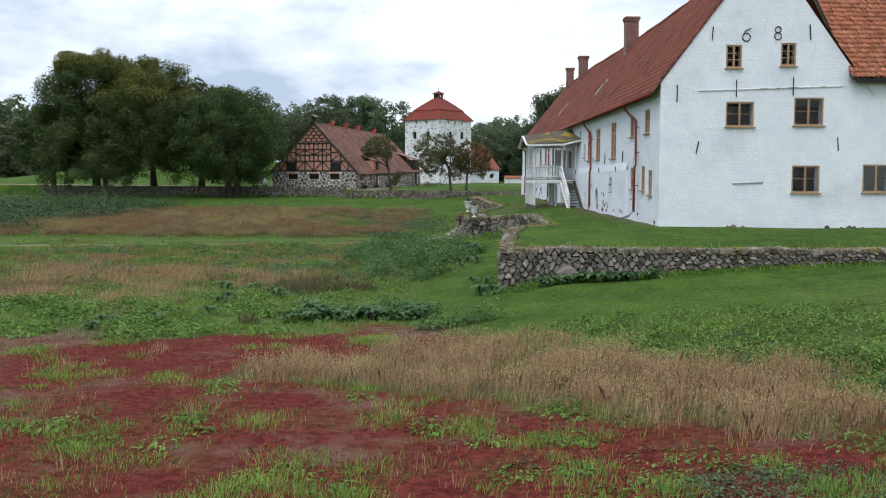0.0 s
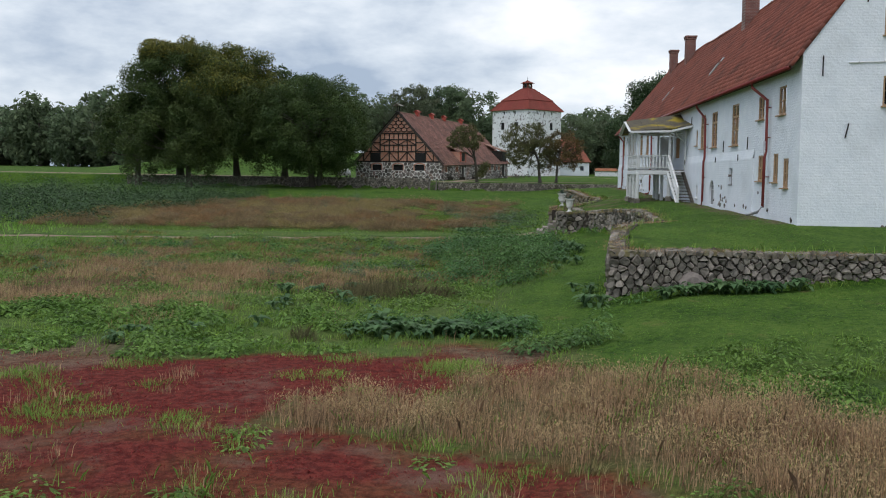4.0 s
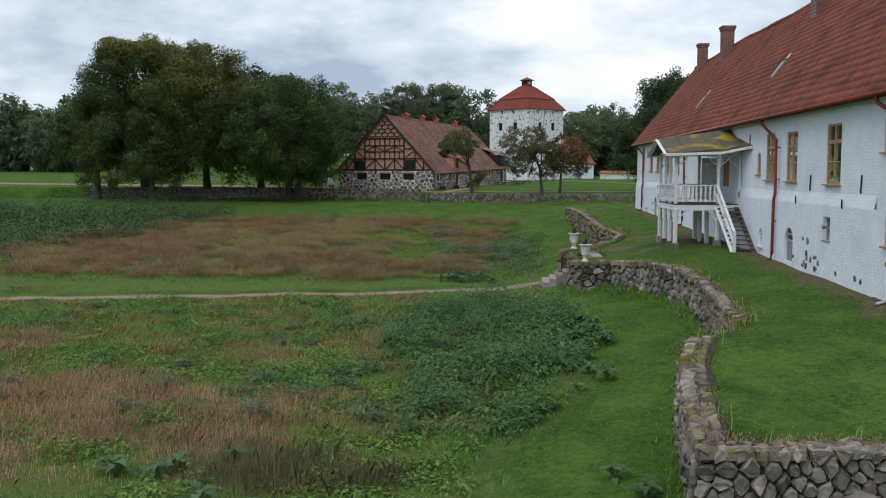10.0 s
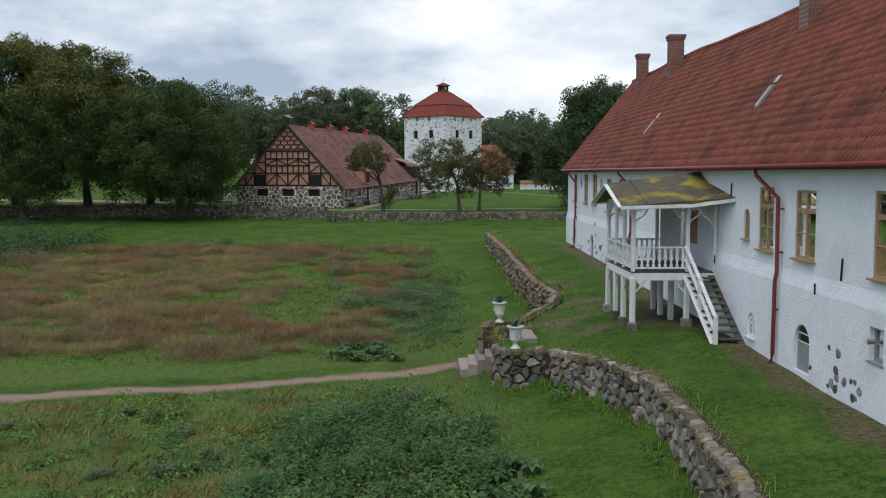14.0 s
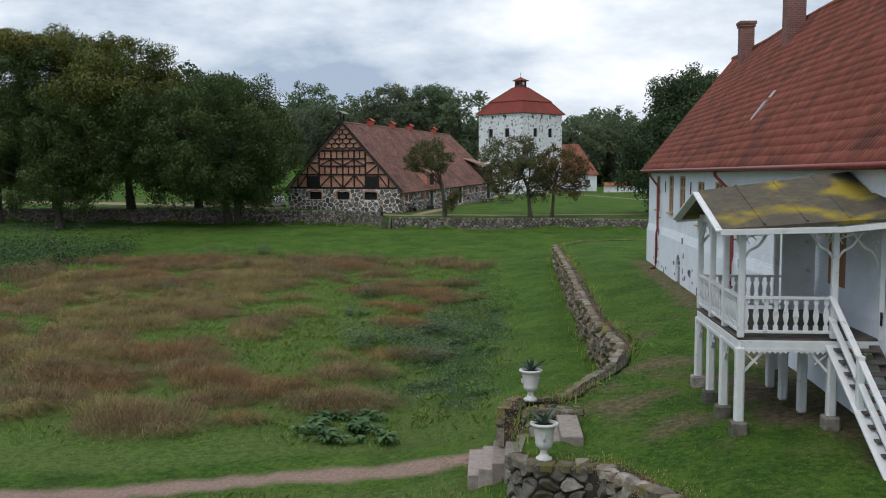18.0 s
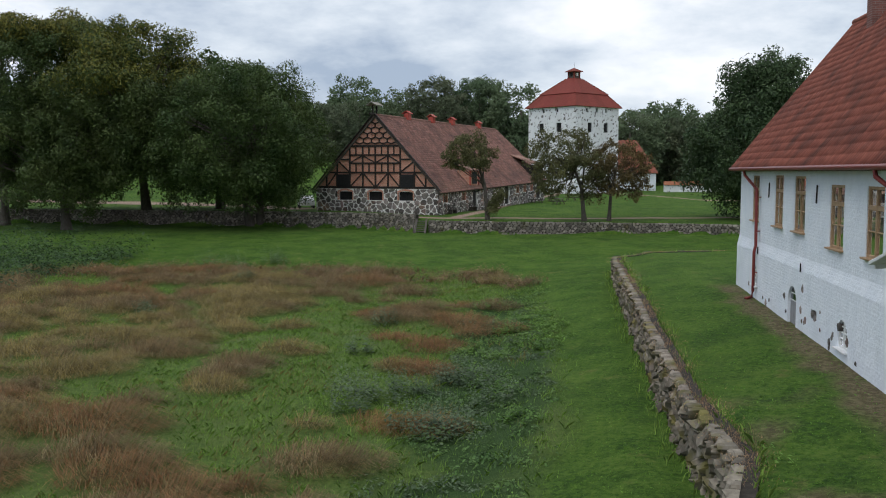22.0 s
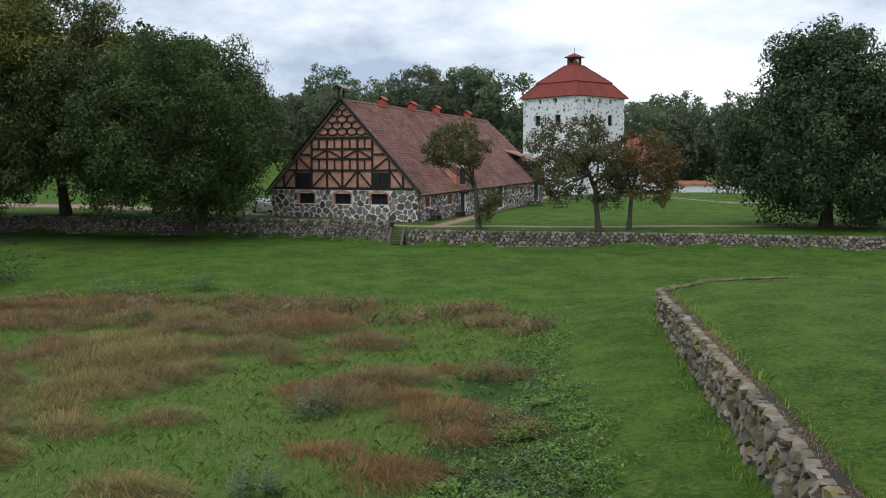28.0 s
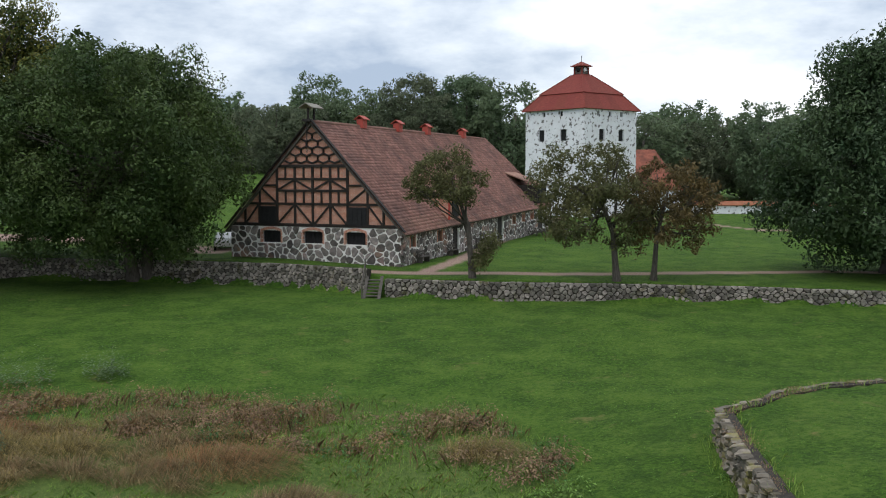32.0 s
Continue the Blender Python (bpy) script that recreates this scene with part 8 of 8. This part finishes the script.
# rank grass and withered turf at the foot and on top of the walls
X, Y, rs = scatter(120000, (3, 20, 34, 125), lambda X, Y: step(0.75, 0.1, near_wall(X, Y)) * (0.35 + 0.65 * step(-0.2, 0.5, wobble(X, Y, 1.1, 35))), 312)
blades("rank_grass", X, Y, rs, 0.27, 0.02, 0.8, M_BLADE, "uncut grass along the stone walls")
wall_top = lambda X, Y: terrace_ground(X, Y) + 0.07
on_top = lambda X, Y: step(-0.1, 0.05, terrace_dist(X, Y)) * step(0.42, 0.2, terrace_dist(X, Y))
tussock_field("wall_turf", pick_spots(60000, (3, 26, 34, 126), lambda X, Y: on_top(X, Y) * (0.3 + 0.7 * step(-0.3, 0.4, wobble(X, Y, 0.9, 36))), 313, 0.6, 1.2), M_STRAW, "withered turf hanging over the wall top", h=0.07, r=0.8, n=40, w=0.010, seed=21, wind=(-0.2, 0.0), lean=1.2, level=wall_top)
tussock_field("wall_turf", pick_spots(14000, (3, 26, 34, 126), lambda X, Y: on_top(X, Y) * step(-0.1, 0.5, wobble(X, Y, 1.2, 47)), 322, 0.6, 1.1), M_BLADE, "green turf on the wall top", h=0.08, r=0.9, n=40, w=0.010, seed=22, wind=(-0.2, 0.0), lean=1.2, level=wall_top)

# windswept mounds of the moist meadow
for kind, mats in (("rust", (M_RUSTY, M_WITHER)), ("tan", (M_WITHER, M_RUSH)), ("straw", (M_GOLD, M_RUSH))):
    spots_ = [(x, y, r) for x, y, r, kd in MOUNDS if kd == kind]
    for k, mat in enumerate(mats):
        combed_mounds(kind + "_grass", spots_, mat, {"rust": "rust-brown grass mounds combed by the wind", "tan": "brown matted grass mounds combed by the wind", "straw": "pale straw grass mounds combed by the wind"}[kind], (430, 200)[k], 70 + k + len(kind))
far_band = lambda w: (lambda X, Y: wild(X, Y) * step(w, w * 0.5, np.abs(Y - np.interp(X, [-30, -12, 0, 3], [122.0, 123.4, 121.2, 119.5]))) * (0.12 + 0.88 * step(-0.15, 0.4, wobble(X, Y, 0.6, 44) + 0.4 * wobble(X, Y, 1.8, 46) + 0.25)))
X, Y, rs = scatter(26000, (-32, 3.5, 114, 129), far_band(4.0), 324)
blades("withered_band", X, Y, rs, 0.5, 0.014, 0.6, M_WITHER, "withered herbs at the meadow's edge")
for k, (x, y, s) in enumerate(((-1.6, 110.0, 0.9), (-2.3, 105.4, 1.2), (-4.8, 106.6, 1.4), (-6.0, 106.3, 1.2), (-1.6, 98.0, 1.6), (-3.6, 99.5, 1.1), (-1.6, 93.4, 1.5), (-0.6, 85.4, 1.9))):
    combed_mounds("rust_tussock", [(x + 0.4 * math.cos(i * 2.4) * s, y + 0.3 * math.sin(i * 2.4) * s, s * 0.5) for i in range(4)], M_RUSTY, "single rust-red tussock in green grass", 420, 20 + k, w=0.011)
tussock_field("rush_clump", [(-4.4 + 0.4 * i, 41.0 + 0.5 * math.sin(1.7 * i), 0.9 + 0.3 * math.sin(0.4 + 0.42 * i)) for i in range(9)], M_OLIVE, "olive-brown rush clump on the meadow", h=0.66, r=1.5, n=420, w=0.010, seed=31, wind=(0.06, 0.03), lean=0.5)
tussock_field("rush_clump", [(0.2 + 1.2 * math.sin(1.9 * i), 48.0 + 0.9 * i, 1.0) for i in range(15)], M_RUSH, "grey-brown upright stalks among nettles", h=0.8, r=1.3, n=40, w=0.008, seed=35, wind=(0.12, 0.05), lean=0.3)
tussock_field("rush_clump", [(-4.3, 32.2, 0.9)], M_OLIVE, "dark olive rush clump", h=0.5, r=0.7, n=420, w=0.008, seed=32, wind=(0.05, 0.05), lean=0.7)
tussock_field("rush_clump", pick_spots(22, (-26, -6, 33, 62), wild, 326, 0.6, 1.1), M_WITHER, "brown grass clumps on the meadow", h=0.4, r=0.8, n=150, w=0.009, seed=33, wind=(0.2, 0.1), lean=0.55)
tussock_field("rush_clump", pick_spots(50, (-3, 10, 17, 29), field(2), 327, 0.5, 1.0), M_RUSH, "dark tufts in the dry grass", h=0.5, r=0.6, n=100, w=0.009, seed=34, lean=0.5)


def herb_bed(name, spots, n, size, h, mat, label, seed, spread=0.5):
    """Leafy herbs: small leaves over low mounds."""
    rs = np.random.RandomState(seed)
    S = np.repeat(np.array(spots), n, axis=0)
    m = len(S)
    a, q = rs.uniform(0, 2 * np.pi, m), rs.rand(m) ** 0.5
    X, Y = S[:, 0] + np.cos(a) * q * spread * S[:, 2], S[:, 1] + np.sin(a) * q * spread * S[:, 2]
    top = h * S[:, 2] * (1 - 0.7 * q * q) * (0.5 + 0.9 * step(-0.6, 0.7, wobble(X, Y, 0.8, 95) + 0.5 * wobble(X, Y, 2.4, 96)))
    Z = sample_ground(X, Y) + top * (1 - 0.75 * rs.rand(m) ** 1.6)
    s = (size * (0.6 + 0.8 * rs.rand(m)))[:, None]
    t = np.stack([np.cos(a), np.sin(a), rs.uniform(-0.6, 0.35, m)], 1)
    b = np.stack([-np.sin(a), np.cos(a), rs.uniform(-0.3, 0.3, m)], 1)
    p = np.stack([X, Y, Z], 1)
    V = np.stack([p, p + t * s * 0.5 + b * s * 0.3, p + t * s - np.array([0, 0, 0.25]) * s, p + t * s * 0.5 - b * s * 0.3], 1)
    return tagged(new(name, quick_mesh(V.reshape(-1, 3), np.arange(4 * m).reshape(-1, 4), mat)), label, "herbs", kind="stuff")


def spikes(name, spots, mat, label, seed, h=1.1, n=26):
    """Upright leafy stems, as willowherb and nettles have: leaves set in whorls up each stem."""
    rs = np.random.RandomState(seed)
    S = np.repeat(np.array(spots), n, axis=0)
    m = len(S)
    a, q = rs.uniform(0, 2 * np.pi, m), rs.rand(m) ** 0.5
    X, Y = S[:, 0] + np.cos(a) * q * 0.5 * S[:, 2], S[:, 1] + np.sin(a) * q * 0.5 * S[:, 2]
    Z = sample_ground(X, Y)
    H = h * S[:, 2] * (1 - 0.45 * q) * (0.7 + 0.5 * rs.rand(m))
    Q = []
    for k in range(9):
        f = (k + 1) / 9
        ang = a + 2.4 * k + rs.uniform(-0.4, 0.4, m)
        p = np.stack([X + np.cos(a) * q * 0.18 * f * H, Y + np.sin(a) * q * 0.18 * f * H, Z + H * f], 1)
        L = 0.15 * (1.25 - 0.75 * f)
        t = np.stack([np.cos(ang), np.sin(ang), rs.uniform(-0.2, 0.6, m)], 1) * L
        b = np.stack([-np.sin(ang), np.cos(ang), rs.uniform(-0.2, 0.2, m)], 1) * L * 0.3
        Q.append(np.stack([p, p + t * 0.5 + b, p + t, p + t * 0.5 - b], 1))
    V = np.concatenate(Q, 0).reshape(-1, 3)
    return tagged(new(name, quick_mesh(V, np.arange(len(V)).reshape(-1, 4), mat)), label, "herbs", kind="stuff")


herb_bed("withered_herbs", pick_spots(1500, (-32, 3.5, 114, 129), far_band(4.2), 346, 0.5, 1.3), 60, 0.10, 0.7, M_BROWN, "brown withered herbs at the meadow's edge", 58)
herb_bed("withered_herbs", pick_spots(420, (-30, 0, 115, 129), far_band(3.6), 347, 0.5, 1.2), 60, 0.10, 0.7, M_RUSTY, "rusty withered herbs at the meadow's edge", 59)
herb_bed("withered_herbs", pick_spots(420, (-32, 4, 114, 129), far_band(4.6), 348, 0.5, 1.2), 60, 0.10, 0.66, M_NETTLE, "green herbs among withered ones", 60)
weeds = field(3)
by_patch = lambda f_, lo, hi, sd: (lambda X, Y: weeds(X, Y) * step(lo, hi, wobble(X, Y, f_, sd)))
herb_bed("nettle_bed", pick_spots(1100, (-5, 6, 42, 70), by_patch(0.7, -0.4, 0.1, 81), 331, 0.6, 1.5), 80, 0.13, 0.8, M_NETTLE, "dark green nettles and weeds", 41)
spikes("nettle_stems", pick_spots(600, (-4, 5, 43, 68), by_patch(0.6, -0.3, 0.2, 86), 349, 0.7, 1.3), M_NETTLE, "upright dark nettle stems", 61, h=1.0, n=16)
herb_bed("herb_bed", pick_spots(700, (-6, 6, 43, 70), by_patch(0.7, 0.2, -0.2, 81), 342, 0.4, 1.1), 60, 0.12, 0.5, M_HERB, "bright green herbs between nettles", 54)
spikes("sage_shrub", pick_spots(40, (-4, 5, 44, 68), by_patch(0.9, 0.1, 0.4, 82), 343, 0.6, 1.1), M_SAGE, "grey-green herbs among nettles", 55, h=1.0, n=22)
herb_bed("nettle_bed", pick_spots(300, (-5, 6, 31, 38), weeds, 332, 0.6, 1.3), 80, 0.11, 0.55, M_NETTLE, "dark green weeds at the meadow's edge", 42)
herb_bed("nettle_bed", [(1.3 + 0.28 * i, 30.7 + 0.25 * math.sin(2.1 * i), 1.0) for i in range(8)], 160, 0.10, 0.75, M_NETTLE, "dark green nettle clump by bare earth", 62)
herb_bed("nettle_bed", pick_spots(450, (-2, 6, 71, 122), by_patch(0.6, -0.3, 0.3, 83), 333, 0.5, 1.3), 64, 0.10, 0.36, M_NETTLE, "dark green weeds beside the lawn", 43)
spikes("nettle_stems", pick_spots(120, (-2, 5, 73, 112), by_patch(0.6, -0.2, 0.3, 87), 350, 0.6, 1.2), M_HERB, "upright weeds beside the lawn", 63, h=0.55, n=14)
herb_bed("herb_bed", pick_spots(1100, (-4, 6, 71, 122), by_patch(0.6, 0.3, -0.3, 83), 344, 0.4, 1.0), 50, 0.10, 0.34, M_SAGE, "grey-green herbs beside the lawn", 56)
herb_bed("herb_bed", pick_spots(2600, (-24, 1, 36, 68), lambda X, Y: wild(X, Y) * (1 - 0.85 * field(2)(X, Y)) * step(-0.15, 0.35, wobble(X, Y, 0.75, 84) + 0.4 * wobble(X, Y, 2.0, 85)), 345, 0.5, 1.2), 60, 0.11, 0.3, M_HERB, "green herb patches on the dry meadow", 57)
herb_bed("nettle_bed", pick_spots(900, (-24, 1, 43, 68), lambda X, Y: wild(X, Y) * (1 - 0.8 * field(2)(X, Y)) * step(0.0, 0.5, wobble(X, Y, 0.7, 88) + 0.5 * wobble(X, Y, 2.2, 89)), 351, 0.5, 1.2), 60, 0.12, 0.34, M_NETTLE, "dull green weeds on the dry meadow", 64)
spikes("sage_shrub", pick_spots(60, (-22, 0, 44, 67), wild, 352, 0.5, 1.0), M_SAGE, "grey-green thistles on the meadow", 65, h=0.55, n=16)
herb_bed("herb_bed", pick_spots(1500, (2, 18, 14, 30), lambda X, Y: wild(X, Y) * (1 - field(2)(X, Y)) * 0.9, 334, 0.5, 1.0), 60, 0.085, 0.26, M_HERB, "low bright green herbs below the lawn", 44)
herb_bed("herb_bed", pick_spots(1000, (-16, -2, 26, 38), lambda X, Y: wild(X, Y) * step(-0.4, 0.2, wobble(X, Y, 0.7, 51)), 335, 0.5, 1.2), 60, 0.13, 0.3, M_HERB, "bright green silverweed patches", 45)
herb_bed("herb_bed", pick_spots(300, (-9, 9, 12, 26), tufty, 336, 0.4, 0.9), 50, 0.10, 0.2, M_HERB, "green rosettes in the sorrel", 46)
herb_bed("herb_bed", pick_spots(500, (1, 5, 96, 122), wild, 337, 0.5, 1.0), 50, 0.11, 0.28, M_HERB, "low herbs along the meadow", 47)
spikes("willowherb", [(-4.6, 103.4, 1.3), (-4.4, 96.5, 1.2), (-3.2, 88.8, 1.4), (-1.9, 88.6, 1.4), (-1.2, 89.6, 1.2), (1.2, 90.9, 1.5), (0.3, 91.6, 1.3), (-0.4, 84.9, 1.5), (0.6, 84.2, 1.5), (-2.6, 87.0, 1.3), (1.9, 88.0, 1.4), (0.7, 85.3, 1.4), (-22.3, 127.3, 2.0), (-21.0, 127.8, 1.8), (-23.2, 127.6, 1.8), (-18.6, 129.5, 1.7), (-17.9, 129.2, 1.5), (-16.5, 117, 1.3), (-17.5, 104.5, 1.2)], M_SAGE, "grey-green willowherb clump", 48, h=1.0, n=46)
herb_bed("sage_mat", pick_spots(300, (4.5, 10, 11, 17.5), lambda X, Y: step(0.4, -0.2, np.hypot((X - 6.8) / 2.4, (Y - 14.3) / 1.8) - 1), 338, 0.5, 0.9), 80, 0.06, 0.14, M_SAGE, "pale grey-green creeping herbs", 49)
herb_bed("bramble_hedge", pick_spots(1100, (-64, -26, 72, 134), lambda X, Y: step(-28.5, -32, X + 1.5 * wobble(X, Y, 0.5, 62)) * step(0.2, -0.1, np.abs(Y - 104) / 30 - 1), 339, 1.0, 2.2), 80, 0.2, 1.3, M_BRAMBLE, "dark bramble thicket on the far meadow", 50, spread=0.9)
herb_bed("shrubby_weeds", [(0.7 + 1.4 * math.sin(2.1 * i), 45 + 1.1 * i, 1.5) for i in range(19)], 300, 0.11, 0.75, M_NETTLE, "tall dark weeds in mounds", 51, spread=0.9)
herb_bed("wall_herbs", pick_spots(500, (3.2, 20, 34.6, 66), lambda X, Y: step(1.1, 0.3, -terrace_dist(X, Y)) * (terrace_dist(X, Y) < -0.1) * step(-0.1, 0.5, wobble(X, Y, 0.8, 71)), 340, 0.5, 1.1), 70, 0.1, 0.35, M_NETTLE, "weeds growing along the wall foot", 52)
herb_bed("wall_herbs", pick_spots(420, (3.2, 9, 69, 122), lambda X, Y: step(0.9, 0.2, np.abs(terrace_dist(X, Y))) * step(0.1, 0.6, wobble(X, Y, 0.8, 72)), 341, 0.4, 0.8), 60, 0.08, 0.25, M_HERB, "weeds growing along the north wall", 53)

# dock plants with large leaves
dock = empty("dock_plant", -2.5, 34.2, gz(-2.5, 34.2), label="dock plant with large drooping dark green leaves", category="plant", group="dock plants")
V, F = [], []
for i, (t, w, z) in enumerate(((0.0, 0.012, 0.0), (0.25, 0.02, 0.22), (0.4, 0.085, 0.32), (0.62, 0.11, 0.36), (0.85, 0.075, 0.28), (1.0, 0.01, 0.17))):
    V += [(t * 0.62, -w, z + 0.02), (t * 0.62, 0, z), (t * 0.62, w, z + 0.02)]
    if i:
        j = 3 * i
        F += [(j - 3, j - 2, j + 1, j), (j - 2, j - 1, j + 2, j + 1)]
leaf_me = mesh_of(V, F, M_DOCK, True)
rng = random.Random(9)
for k in range(13):
    part("leaf", leaf_me, dock, at=pose(0, 0, 0, rng.uniform(-12, 12), rng.uniform(-30, 25), 137 * k) @ Matrix.Scale(rng.uniform(0.65, 1.15), 4))
rng = random.Random(10)
dock_spots = [(rng.uniform(-3.2, 1.4), 33.2 + rng.uniform(-0.7, 1.0)) for _ in range(48)] + [(rng.uniform(-1.0, 2.2), rng.uniform(63.5, 65.8)) for _ in range(14)] + [(rng.uniform(1.2, 4.0), rng.uniform(46.5, 52)) for _ in range(10)] + [(rng.uniform(5.2, 9.5), 35.9 + rng.uniform(-0.5, 0.4)) for _ in range(26)] + [(rng.uniform(3.2, 3.9), rng.uniform(36, 41)) for _ in range(6)] + [(rng.uniform(2.4, 4.4), rng.uniform(52.5, 57)) for _ in range(26)] + [(rng.uniform(-2.4, 0.6), rng.uniform(72.6, 75.5)) for _ in range(30)] + [(rng.uniform(-7, -3), rng.uniform(36, 42)) for _ in range(12)] + [(rng.uniform(-9, -5), rng.uniform(31, 34)) for _ in range(6)]
for x, y in dock_spots:
    copy_thing(dock, pose(x, y, gz(x, y) - 0.03, 0, 0, rng.uniform(0, 360)) @ Matrix.Scale(rng.uniform(0.5, 0.85), 4))
